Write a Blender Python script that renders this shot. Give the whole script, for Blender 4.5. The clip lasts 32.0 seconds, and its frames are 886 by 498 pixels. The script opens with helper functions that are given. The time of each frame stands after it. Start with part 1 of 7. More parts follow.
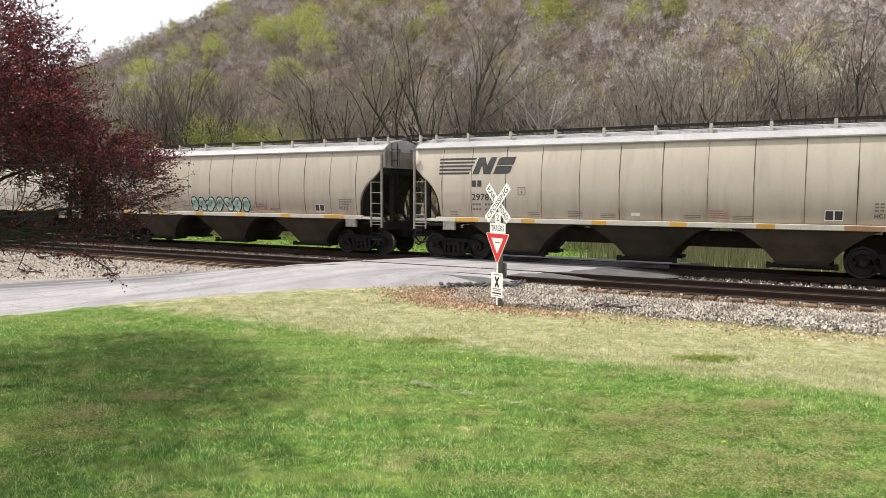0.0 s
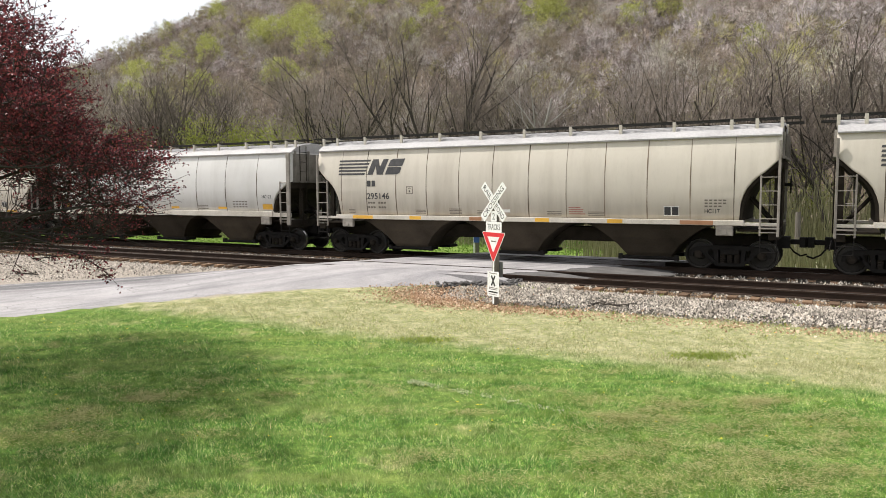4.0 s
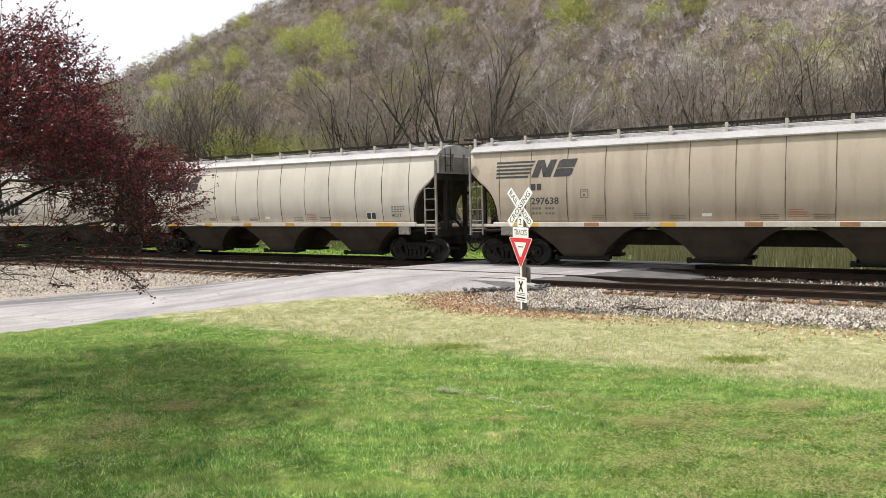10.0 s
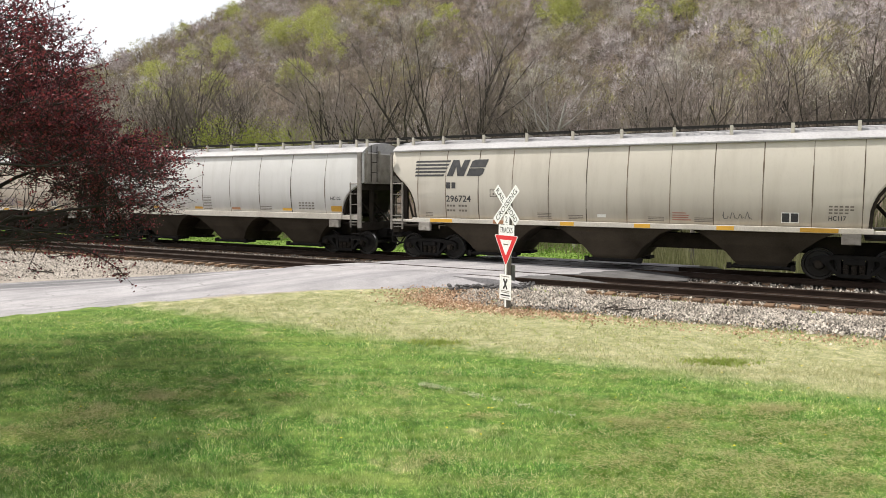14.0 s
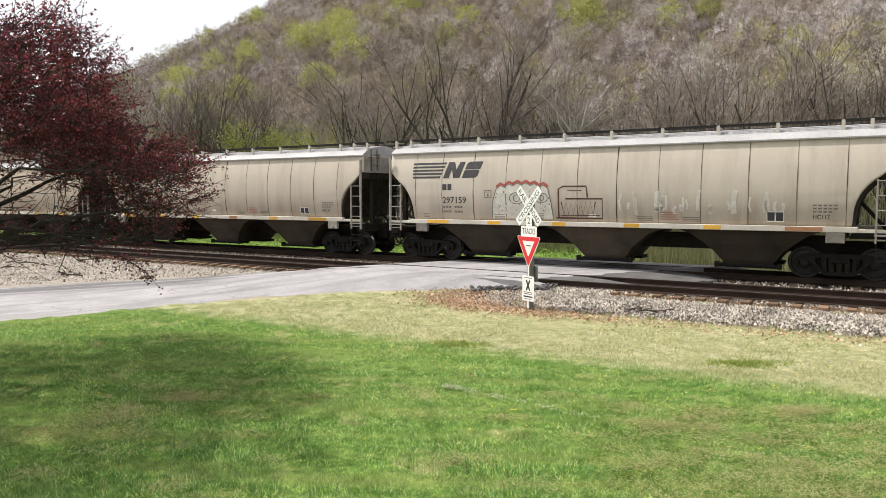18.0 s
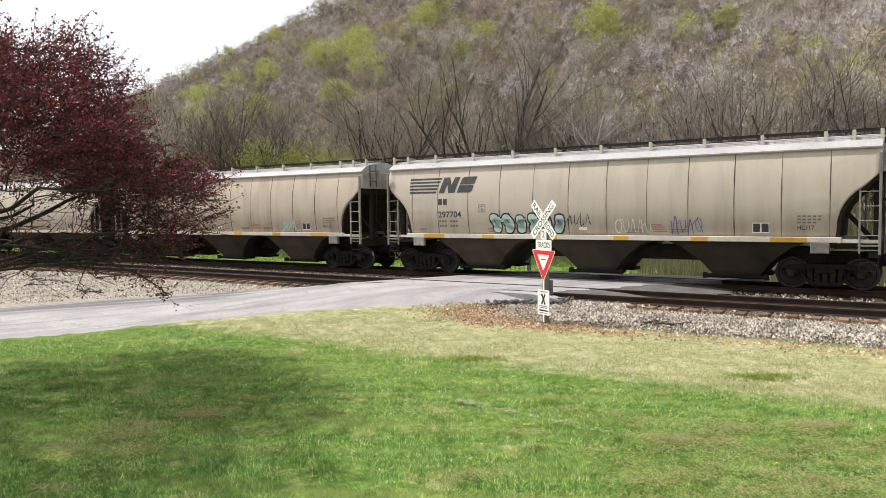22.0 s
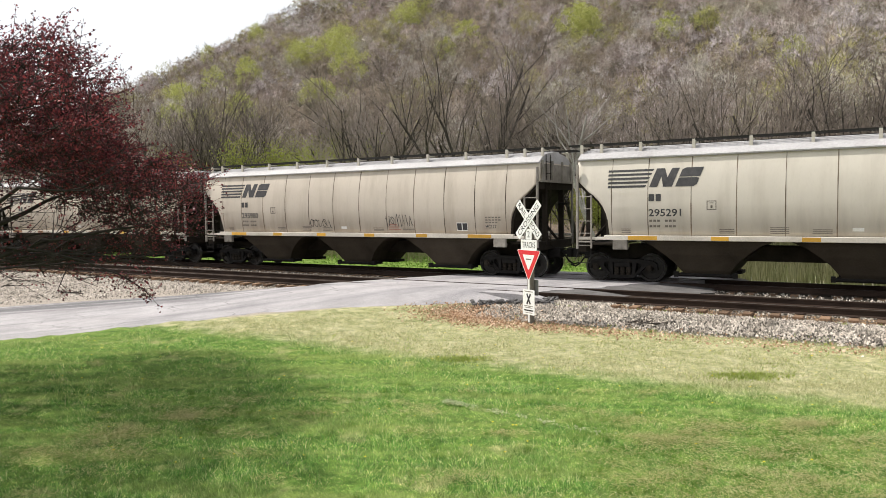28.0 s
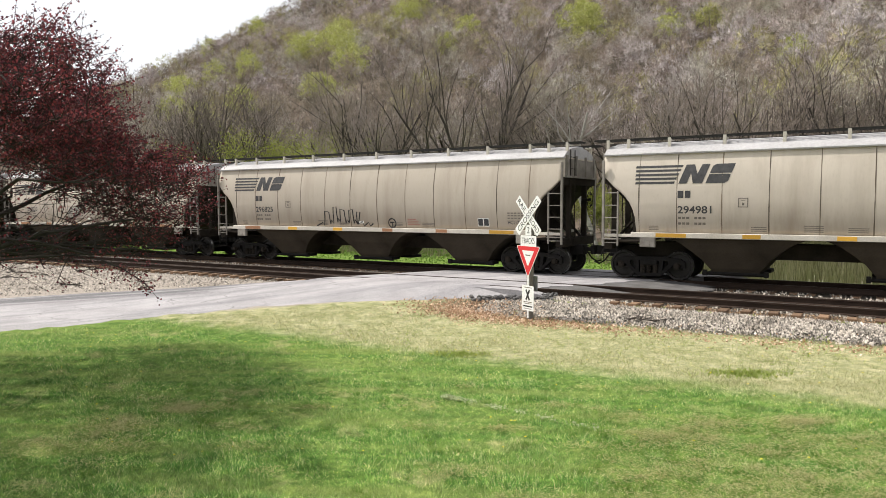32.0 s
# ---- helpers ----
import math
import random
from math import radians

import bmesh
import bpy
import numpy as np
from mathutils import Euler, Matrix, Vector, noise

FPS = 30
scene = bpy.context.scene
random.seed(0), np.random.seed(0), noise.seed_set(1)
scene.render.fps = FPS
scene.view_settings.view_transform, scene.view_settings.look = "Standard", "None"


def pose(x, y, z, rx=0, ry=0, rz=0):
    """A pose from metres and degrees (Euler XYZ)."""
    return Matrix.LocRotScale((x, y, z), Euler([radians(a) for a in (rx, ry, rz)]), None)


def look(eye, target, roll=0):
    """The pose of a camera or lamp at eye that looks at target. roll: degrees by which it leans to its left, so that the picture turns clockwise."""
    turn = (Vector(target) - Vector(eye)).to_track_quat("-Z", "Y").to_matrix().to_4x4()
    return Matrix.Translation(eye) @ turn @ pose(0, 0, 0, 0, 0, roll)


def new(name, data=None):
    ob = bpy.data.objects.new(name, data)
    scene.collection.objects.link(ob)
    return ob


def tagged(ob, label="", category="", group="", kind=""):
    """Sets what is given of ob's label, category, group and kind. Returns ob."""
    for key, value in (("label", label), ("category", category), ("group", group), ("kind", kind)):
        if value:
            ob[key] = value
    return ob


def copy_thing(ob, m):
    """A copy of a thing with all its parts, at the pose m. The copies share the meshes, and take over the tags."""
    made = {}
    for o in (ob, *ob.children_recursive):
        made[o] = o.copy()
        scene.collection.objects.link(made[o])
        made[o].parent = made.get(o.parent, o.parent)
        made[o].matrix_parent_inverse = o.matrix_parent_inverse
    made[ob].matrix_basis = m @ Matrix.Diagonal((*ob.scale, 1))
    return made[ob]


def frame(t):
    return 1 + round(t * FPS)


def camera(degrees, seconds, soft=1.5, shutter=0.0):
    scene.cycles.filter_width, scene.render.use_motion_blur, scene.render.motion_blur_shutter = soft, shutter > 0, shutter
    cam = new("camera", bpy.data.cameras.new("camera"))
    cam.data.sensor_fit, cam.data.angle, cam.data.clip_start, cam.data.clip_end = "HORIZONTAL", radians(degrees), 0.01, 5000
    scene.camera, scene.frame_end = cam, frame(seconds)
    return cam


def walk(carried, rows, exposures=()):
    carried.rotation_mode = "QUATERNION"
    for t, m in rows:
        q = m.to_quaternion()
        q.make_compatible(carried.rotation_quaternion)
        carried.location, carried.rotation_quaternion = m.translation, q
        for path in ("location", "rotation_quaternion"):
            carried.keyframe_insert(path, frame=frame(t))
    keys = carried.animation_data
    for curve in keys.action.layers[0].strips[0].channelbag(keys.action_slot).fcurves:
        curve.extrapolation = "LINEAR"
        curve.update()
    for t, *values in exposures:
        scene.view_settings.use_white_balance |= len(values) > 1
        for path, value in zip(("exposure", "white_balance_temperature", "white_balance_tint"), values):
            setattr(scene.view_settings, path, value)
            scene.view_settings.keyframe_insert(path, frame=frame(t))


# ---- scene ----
cam = camera(63.1, 32.0, soft=0.9)
PATH = [
    (0, (-0.031, 0.0, 2.888), (-0.033, 1.994, 2.735), -0.0),
    (0.5, (-0.027, 0.009, 2.895), (-0.024, 2.004, 2.746), -0.0),
    (1, (-0.026, 0.001, 2.893), (-0.014, 1.995, 2.744), 0.0),
    (1.5, (-0.024, 0.006, 2.89), (-0.003, 1.999, 2.732), 0.1),
    (2, (-0.03, 0.001, 2.897), (-0.009, 1.996, 2.746), 0.1),
    (2.5, (-0.031, 0.005, 2.893), (-0.015, 1.999, 2.747), -0.1),
    (3, (-0.02, 0.007, 2.891), (-0.008, 2.002, 2.745), -0.3),
    (3.5, (-0.028, 0.009, 2.885), (-0.017, 2.003, 2.735), -0.4),
    (5.5, (-0.036, 0.009, 2.885), (-0.041, 2.002, 2.721), 0.1),
    (6, (-0.039, 0.009, 2.889), (-0.046, 2.002, 2.724), 0.1),
    (6.5, (-0.036, 0.007, 2.892), (-0.046, 2.0, 2.726), 0.2),
    (7, (-0.035, 0.015, 2.888), (-0.05, 2.008, 2.724), 0.3),
    (7.5, (-0.035, -0.002, 2.887), (-0.054, 1.992, 2.728), 0.3),
    (8, (-0.033, 0.009, 2.884), (-0.058, 2.002, 2.722), 0.3),
    (8.5, (-0.037, 0.002, 2.889), (-0.07, 1.995, 2.726), 0.2),
    (9, (-0.019, 0.002, 2.888), (-0.062, 1.996, 2.731), -0.2),
    (9.5, (-0.019, 0.007, 2.887), (-0.079, 2.001, 2.744), -1.0),
    (10, (-0.03, -0.015, 2.893), (-0.096, 1.98, 2.756), -1.4),
    (10.5, (-0.021, -0.004, 2.886), (-0.108, 1.989, 2.746), -1.1),
    (11, (-0.027, 0.001, 2.889), (-0.08, 1.995, 2.745), -0.5),
    (11.5, (-0.015, 0.008, 2.894), (-0.006, 2.004, 2.76), -0.2),
    (12, (-0.027, 0.022, 2.883), (-0.029, 2.017, 2.737), -0.3),
    (12.5, (-0.031, 0.011, 2.89), (-0.037, 2.006, 2.75), -0.2),
    (13, (-0.027, 0.008, 2.889), (-0.037, 2.003, 2.747), 0.0),
    (13.5, (-0.035, 0.009, 2.888), (-0.049, 2.004, 2.74), 0.2),
    (14, (-0.036, 0.019, 2.882), (-0.061, 2.013, 2.734), 0.2),
    (14.5, (-0.042, 0.019, 2.88), (-0.073, 2.013, 2.731), 0.2),
    (16.5, (-0.032, 0.002, 2.885), (-0.104, 1.995, 2.735), 0.2),
    (17, (-0.031, -0.004, 2.891), (-0.125, 1.99, 2.754), -0.2),
    (17.5, (-0.04, 0.001, 2.884), (-0.144, 1.992, 2.737), 0.1),
    (18, (-0.036, 0.005, 2.886), (-0.123, 1.998, 2.742), -0.2),
    (18.5, (-0.028, 0.009, 2.892), (-0.099, 2.004, 2.76), -0.7),
    (19, (-0.027, 0.017, 2.893), (-0.08, 2.013, 2.775), -0.7),
    (19.5, (-0.071, 0.014, 2.893), (-0.101, 2.01, 2.777), -0.4),
    (20, (-0.103, 0.016, 2.893), (-0.071, 2.011, 2.765), -0.1),
    (20.5, (-0.089, -0.004, 2.913), (-0.086, 1.992, 2.787), -0.5),
    (21, (-0.027, -0.013, 2.909), (-0.092, 1.983, 2.81), -0.4),
    (21.5, (0.029, -0.016, 2.9), (-0.078, 1.979, 2.804), -0.6),
    (22, (0.071, -0.026, 2.894), (-0.068, 1.966, 2.79), -0.8),
    (22.5, (0.077, 0.005, 2.901), (-0.015, 2.001, 2.811), -1.3),
    (23, (0.04, 0.005, 2.91), (-0.03, 2.002, 2.823), -1.7),
    (23.5, (0.019, 0.009, 2.909), (-0.041, 2.006, 2.818), -1.8),
    (24, (-0.004, 0.023, 2.91), (-0.074, 2.019, 2.805), -1.3),
    (24.5, (-0.006, 0.011, 2.903), (-0.098, 2.006, 2.8), -1.2),
    (25, (0.003, 0.013, 2.902), (-0.084, 2.009, 2.798), -0.9),
    (25.5, (0.003, 0.011, 2.906), (-0.082, 2.006, 2.802), -0.9),
    (27.5, (0.0, 0.023, 2.906), (-0.089, 2.018, 2.794), -0.9),
    (28, (-0.006, 0.015, 2.906), (-0.096, 2.01, 2.8), -0.8),
    (28.5, (-0.008, 0.024, 2.904), (-0.094, 2.019, 2.8), -0.6),
    (29, (-0.006, 0.007, 2.904), (-0.085, 2.003, 2.798), -0.4),
    (29.5, (-0.011, 0.014, 2.903), (-0.08, 2.01, 2.793), -0.2),
    (30, (-0.015, 0.018, 2.899), (-0.082, 2.014, 2.785), -0.2),
    (30.5, (-0.009, 0.018, 2.903), (-0.077, 2.013, 2.784), -0.1),
    (31, (-0.021, 0.011, 2.904), (-0.096, 2.006, 2.781), 0.0),
    (31.5, (-0.015, 0.021, 2.901), (-0.095, 2.016, 2.78), -0.1),
    (32, (-0.014, 0.014, 2.903), (-0.102, 2.008, 2.784), -0.3),
]
walk(cam, [(t, look(eye, target, roll)) for t, eye, target, roll in PATH])

# ---- world and sun ----
SUN_AZ, SUN_EL = 165.0, 56.0      # degrees: bearing of the sun from +x, counter-clockwise, and its height
SUN_DIR = Vector((math.cos(radians(SUN_AZ)) * math.cos(radians(SUN_EL)), math.sin(radians(SUN_AZ)) * math.cos(radians(SUN_EL)), math.sin(radians(SUN_EL))))
world = bpy.data.worlds.new("hazy_sky")
world.use_nodes = True
scene.world = world
wn = world.node_tree.nodes
wl = world.node_tree.links
sky = wn.new("ShaderNodeTexSky")
sky.sky_type, sky.sun_disc = "NISHITA", False
sky.sun_elevation, sky.sun_rotation = radians(SUN_EL), radians(90 - SUN_AZ)
sky.air_density, sky.dust_density, sky.ozone_density = 1.0, 4.0, 1.0
haze = wn.new("ShaderNodeMix")
haze.data_type = "RGBA"
haze.inputs["Factor"].default_value = 0.8
haze.inputs["B"].default_value = (10.5, 10.6, 10.8, 1)
wl.new(sky.outputs["Color"], haze.inputs["A"])
wl.new(haze.outputs["Result"], wn["Background"].inputs["Color"])
wn["Background"].inputs["Strength"].default_value = 0.104
sun_data = bpy.data.lights.new("sun", "SUN")
sun_data.energy, sun_data.angle, sun_data.color = 4.8, radians(1.5), (1.0, 0.95, 0.87)
sun = new("sun", sun_data)
sun.matrix_world = look(SUN_DIR * 100, (0, 0, 0))
scene.view_settings.exposure = 0.14

# ---- the track's own axes: U runs along the rails the way the train goes, N across them, away from the lawn ----
YAW = 61.2
U = Vector((-math.sin(radians(YAW)), math.cos(radians(YAW)), 0))
N = Vector((U.y, -U.x, 0))
GRADE = 0.003
NEAR_C, FAR_C = 20.08, 24.4       # centre lines of the two tracks
PITCH, PITCH_LIGHT = 18.03, 16.73  # coupled lengths of the two kinds of hopper


def rail_z(s):
    return 0.475 + GRADE * s


def on_track(s, c, z=0.0):
    """World place of a point s along and c across the track, z over the rail heads."""
    p = U * s + N * c
    return Vector((p.x, p.y, rail_z(s) + z))


def track_pose(s, c, z=0.0):
    a = (U + Vector((0, 0, GRADE))).normalized()
    side = -N
    up = a.cross(side)
    m = Matrix((a, side, up)).transposed().to_4x4()
    m.translation = on_track(s, c, z)
    return m


def smooth(a, b, x):
    t = np.clip((np.asarray(x, float) - a) / (b - a), 0, 1)
    return t * t * (3 - 2 * t)


def bed_left(s, c):
    rz = 0.475 + GRADE * s - 0.19
    return smooth(9.0, 18.6, c) * rz


def bumps(x, y):
    return 0.5 * np.sin(x * 0.031 + 1.3) * np.cos(y * 0.027) + 0.3 * np.sin(x * 0.083 + y * 0.061) + 0.2 * np.cos(x * 0.17 - y * 0.13)


def ground_z(x, y):
    """Height of the land: lawn, the bed of the tracks, the flat beyond them and the wooded hill."""
    x, y = np.asarray(x, float), np.asarray(y, float)
    s, c = x * U.x + y * U.y, x * N.x + y * N.y
    rz = 0.475 + GRADE * s - 0.19
    lawn = GRADE * np.minimum(0, s + 20)
    shoulder = 0.07 * (1 - smooth(18.7, 19.35, c))
    right = lawn + smooth(16.7, 18.3, c) * (rz - shoulder - 0.03 - lawn)
    left = lawn + smooth(9.0, 18.5, c) * (rz - shoulder - 0.03 - lawn)
    w = smooth(8.6, 12.6, s)
    near = right * (1 - w) + left * w
    beyond = near + smooth(26.4, 28.6, c) * (-0.25 - near) + smooth(40, 75, c) * 0.6
    # hill: a long slope that loses height up the valley
    ridge = np.minimum(128 - 0.35 * (s - 300), 150) + 3 * bumps(s * 1.3, c * 0.2)
    ridge = np.maximum(ridge, 18)
    foot = 66 + 5 * np.sin(s * 0.03) + 0.1 * np.maximum(0, s - 100)
    k = np.clip((c - foot) / 285.0, 0, 1)
    hill = ridge * k ** 1.12 + smooth(0, 0.15, k) * 3.0 * bumps(x, y)
    return np.where(c > 26, beyond, near) + np.where(c > foot, hill, 0)


# ---- mesh helpers ----
def mesh_of(name, verts, faces, material=None, smooth_shade=False):
    me = bpy.data.meshes.new(name)
    me.from_pydata([tuple(v) for v in verts] if not isinstance(verts, np.ndarray) else verts.tolist(), [], faces if isinstance(faces, list) else faces.tolist())
    if material:
        me.materials.append(material)
    if smooth_shade:
        me.polygons.foreach_set("use_smooth", [True] * len(me.polygons))
    me.update()
    return me


def from_bm(name, bm, material, smooth_shade=False):
    me = bpy.data.meshes.new(name)
    bm.to_mesh(me)
    bm.free()
    me.materials.append(material)
    if smooth_shade:
        me.polygons.foreach_set("use_smooth", [True] * len(me.polygons))
    return me


def child(name, me, parent, m=None, label=""):
    ob = new(name, me)
    ob.parent = parent
    if m is not None:
        ob.matrix_basis = m
    if label:
        ob["label"] = label
    return ob


def part(name, bm, material, parent, label="", m=None, smooth_shade=False):
    return child(name, from_bm(name, bm, material, smooth_shade), parent, m, label)


def thing(name, label, category, group="", m=None, kind=""):
    ob = new(name)
    ob.empty_display_size = 0.3
    if m is not None:
        ob.matrix_basis = m
    return tagged(ob, label, category, group, kind)


def box(bm, x0, x1, y0, y1, z0, z1, bevel=0.0):
    vs = [bm.verts.new(p) for p in ((x0, y0, z0), (x1, y0, z0), (x1, y1, z0), (x0, y1, z0), (x0, y0, z1), (x1, y0, z1), (x1, y1, z1), (x0, y1, z1))]
    fs = [bm.faces.new([vs[i] for i in q]) for q in ((3, 2, 1, 0), (4, 5, 6, 7), (0, 1, 5, 4), (1, 2, 6, 5), (2, 3, 7, 6), (3, 0, 4, 7))]
    if bevel:
        es = {e for f in fs for e in f.edges}
        bmesh.ops.bevel(bm, geom=list(es), offset=bevel, segments=1, affect="EDGES")
    return bm


def tube(bm, p0, p1, r0, r1=None, n=8, caps=True):
    """A round bar from p0 to p1."""
    r1 = r0 if r1 is None else r1
    p0, p1 = Vector(p0), Vector(p1)
    q = (p1 - p0).to_track_quat("Z", "Y")
    a, b = [], []
    for i in range(n):
        w = Vector((math.cos(2 * math.pi * i / n), math.sin(2 * math.pi * i / n), 0))
        a.append(bm.verts.new(p0 + q @ (w * r0)))
        b.append(bm.verts.new(p1 + q @ (w * r1)))
    for i in range(n):
        j = (i + 1) % n
        bm.faces.new((a[i], a[j], b[j], b[i]))
    if caps:
        bm.faces.new(a[::-1])
        bm.faces.new(b)
    return bm


def prism(bm, outline, d0, d1, axis="y"):
    """An outline of (a, b) drawn through from d0 to d1 along an axis."""
    def at(a, b, d):
        return {"y": (a, d, b), "x": (d, a, b), "z": (a, b, d)}[axis]
    v0 = [bm.verts.new(at(a, b, d0)) for a, b in outline]
    v1 = [bm.verts.new(at(a, b, d1)) for a, b in outline]
    bm.faces.new(v0)
    bm.faces.new(v1[::-1])
    for i in range(len(outline)):
        j = (i + 1) % len(outline)
        bm.faces.new((v0[j], v0[i], v1[i], v1[j]))
    bmesh.ops.recalc_face_normals(bm, faces=bm.faces)
    return bm


# ---- materials ----
def node_material(name):
    m = bpy.data.materials.new(name)
    m.use_nodes = True
    return m, m.node_tree.nodes, m.node_tree.links, m.node_tree.nodes["Principled BSDF"]


def ramp_of(nodes, links, source, stops):
    r = nodes.new("ShaderNodeValToRGB")
    while len(r.color_ramp.elements) > 1:
        r.color_ramp.elements.remove(r.color_ramp.elements[-1])
    r.color_ramp.elements[0].position, r.color_ramp.elements[0].color = stops[0][0], (*stops[0][1], 1)
    for pos, col in stops[1:]:
        e = r.color_ramp.elements.new(pos)
        e.color = (*col, 1)
    links.new(source, r.inputs["Fac"])
    return r.outputs["Color"]


def noise_of(nodes, links, coord, scale, detail=4, rough=0.55, stretch=None):
    if stretch:
        mp = nodes.new("ShaderNodeMapping")
        mp.inputs["Scale"].default_value = stretch
        links.new(coord, mp.inputs["Vector"])
        coord = mp.outputs["Vector"]
    n = nodes.new("ShaderNodeTexNoise")
    n.inputs["Scale"].default_value, n.inputs["Detail"].default_value, n.inputs["Roughness"].default_value = scale, detail, rough
    links.new(coord, n.inputs["Vector"])
    return n.outputs["Fac"]


def mixed(nodes, links, a, b, fac, blend="MIX"):
    mx = nodes.new("ShaderNodeMix")
    mx.data_type, mx.blend_type = "RGBA", blend
    for key, val in (("Factor", fac), ("A", a), ("B", b)):
        if isinstance(val, (int, float)):
            mx.inputs[key].default_value = val
        elif isinstance(val, tuple):
            mx.inputs[key].default_value = (*val, 1)
        else:
            links.new(val, mx.inputs[key])
    return mx.outputs["Result"]


def surface(name, dark, light, scale=6.0, fine=60.0, rough=0.8, metal=0.0, bump=0.3, bump_dist=0.01, island=0.0, by_object=0.0, spec=0.3, stretch=None, detail=5):
    """A plain weathered material: two scales of mottling, fine relief, and shade that differs from piece to piece."""
    m, nodes, links, bsdf = node_material(name)
    co = nodes.new("ShaderNodeTexCoord").outputs["Object"]
    big = noise_of(nodes, links, co, scale, detail, stretch=stretch)
    small = noise_of(nodes, links, co, fine, 3, stretch=stretch)
    col = ramp_of(nodes, links, big, [(0.3, dark), (0.72, light)])
    mid = tuple((a + b) / 2 for a, b in zip(dark, light))
    col = mixed(nodes, links, col, ramp_of(nodes, links, small, [(0.25, tuple(v * 0.62 for v in mid)), (0.75, tuple(min(1, v * 1.35) for v in mid))]), 0.4)
    if island or by_object:
        src = nodes.new("ShaderNodeNewGeometry").outputs["Random Per Island"] if island else nodes.new("ShaderNodeObjectInfo").outputs["Random"]
        amount = island or by_object
        tone = ramp_of(nodes, links, src, [(0, (1 - amount,) * 3), (1, (1 + amount,) * 3)])
        col = mixed(nodes, links, col, tone, 1.0, "MULTIPLY")
    links.new(col, bsdf.inputs["Base Color"])
    bsdf.inputs["Roughness"].default_value, bsdf.inputs["Metallic"].default_value = rough, metal
    bsdf.inputs["Specular IOR Level"].default_value = spec
    if bump:
        b = nodes.new("ShaderNodeBump")
        b.inputs["Strength"].default_value, b.inputs["Distance"].default_value = bump, bump_dist
        links.new(small, b.inputs["Height"])
        links.new(b.outputs["Normal"], bsdf.inputs["Normal"])
    return m


def hopper_paint(name, base, grime, amount):
    """Car side paint: run-down streaks, the grime colour mixed in more towards the foot of the sheets, and a tone of
    its own for each car.
    """
    m, nodes, links, bsdf = node_material(name)
    co = nodes.new("ShaderNodeTexCoord").outputs["Object"]
    info = nodes.new("ShaderNodeObjectInfo")
    shift = nodes.new("ShaderNodeVectorMath")
    shift.operation = "MULTIPLY_ADD"
    links.new(info.outputs["Random"], shift.inputs[0])
    shift.inputs[1].default_value = (61.0, 17.0, 29.0)
    links.new(co, shift.inputs[2])
    co2 = shift.outputs["Vector"]
    streak = noise_of(nodes, links, co2, 1.5, 5, 0.6, stretch=(1.3, 1.0, 0.16))
    cloud = noise_of(nodes, links, co2, 0.7, 5, 0.6)
    fine = noise_of(nodes, links, co2, 22.0, 4, 0.6, stretch=(1.0, 1.0, 0.35))
    tone = ramp_of(nodes, links, info.outputs["Random"], [(0, tuple(v * 0.88 for v in base)), (0.5, base), (1, (min(1, base[0] * 1.08), min(1, base[1] * 1.09), min(1, base[2] * 1.12)))])
    col = mixed(nodes, links, tone, grime, ramp_of(nodes, links, streak, [(0.48, (0, 0, 0)), (0.8, (amount,) * 3)]))
    col = mixed(nodes, links, col, tuple(v * 0.8 for v in base), ramp_of(nodes, links, cloud, [(0.42, (0, 0, 0)), (0.75, (0.45,) * 3)]))
    col = mixed(nodes, links, col, grime, ramp_of(nodes, links, fine, [(0.55, (0, 0, 0)), (0.85, (amount * 0.45,) * 3)]))
    sep = nodes.new("ShaderNodeSeparateXYZ")
    links.new(co, sep.inputs[0])
    low = nodes.new("ShaderNodeMapRange")
    low.inputs["From Min"].default_value, low.inputs["From Max"].default_value = 2.5, 1.5
    low.inputs["To Max"].default_value = 0.75
    links.new(sep.outputs["Z"], low.inputs["Value"])
    low_mix = nodes.new("ShaderNodeMath")
    low_mix.operation = "MULTIPLY"
    links.new(low.outputs["Result"], low_mix.inputs[0])
    links.new(streak, low_mix.inputs[1])
    col = mixed(nodes, links, col, grime, low_mix.outputs[0])
    links.new(col, bsdf.inputs["Base Color"])
    bsdf.inputs["Roughness"].default_value = 0.62
    bsdf.inputs["Specular IOR Level"].default_value = 0.3
    b = nodes.new("ShaderNodeBump")
    b.inputs["Strength"].default_value, b.inputs["Distance"].default_value = 0.25, 0.02
    links.new(cloud, b.inputs["Height"])
    links.new(b.outputs["Normal"], bsdf.inputs["Normal"])
    return m


BEIGE = [hopper_paint("beige_paint", (0.50, 0.44, 0.367), (0.17, 0.12, 0.08), 0.36),
         hopper_paint("grey_beige_paint", (0.58, 0.535, 0.465), (0.19, 0.145, 0.105), 0.28),
         hopper_paint("tan_paint", (0.465, 0.395, 0.315), (0.14, 0.10, 0.065), 0.45)]
LIGHT_GREY = hopper_paint("light_grey_paint", (0.60, 0.59, 0.575), (0.21, 0.18, 0.15), 0.22)
ROOF_PAINT = surface("weathered_roof_paint", (0.27, 0.26, 0.262), (0.46, 0.45, 0.455), 0.9, 14, 0.6, bump=0.1)
SILL_PAINT = surface("pale_sill_paint", (0.42, 0.38, 0.32), (0.66, 0.62, 0.56), 1.5, 30, 0.65, bump=0.1)
DIRTY_SILL = surface("dirty_end_paint", (0.11, 0.097, 0.083), (0.37, 0.34, 0.305), 2.5, 30, 0.7, bump=0.1, by_object=0.3)
RIB_PAINT = surface("grimy_seam_paint", (0.07, 0.05, 0.036), (0.20, 0.155, 0.115), 3, 40, 0.8, bump=0.1, by_object=0.5)
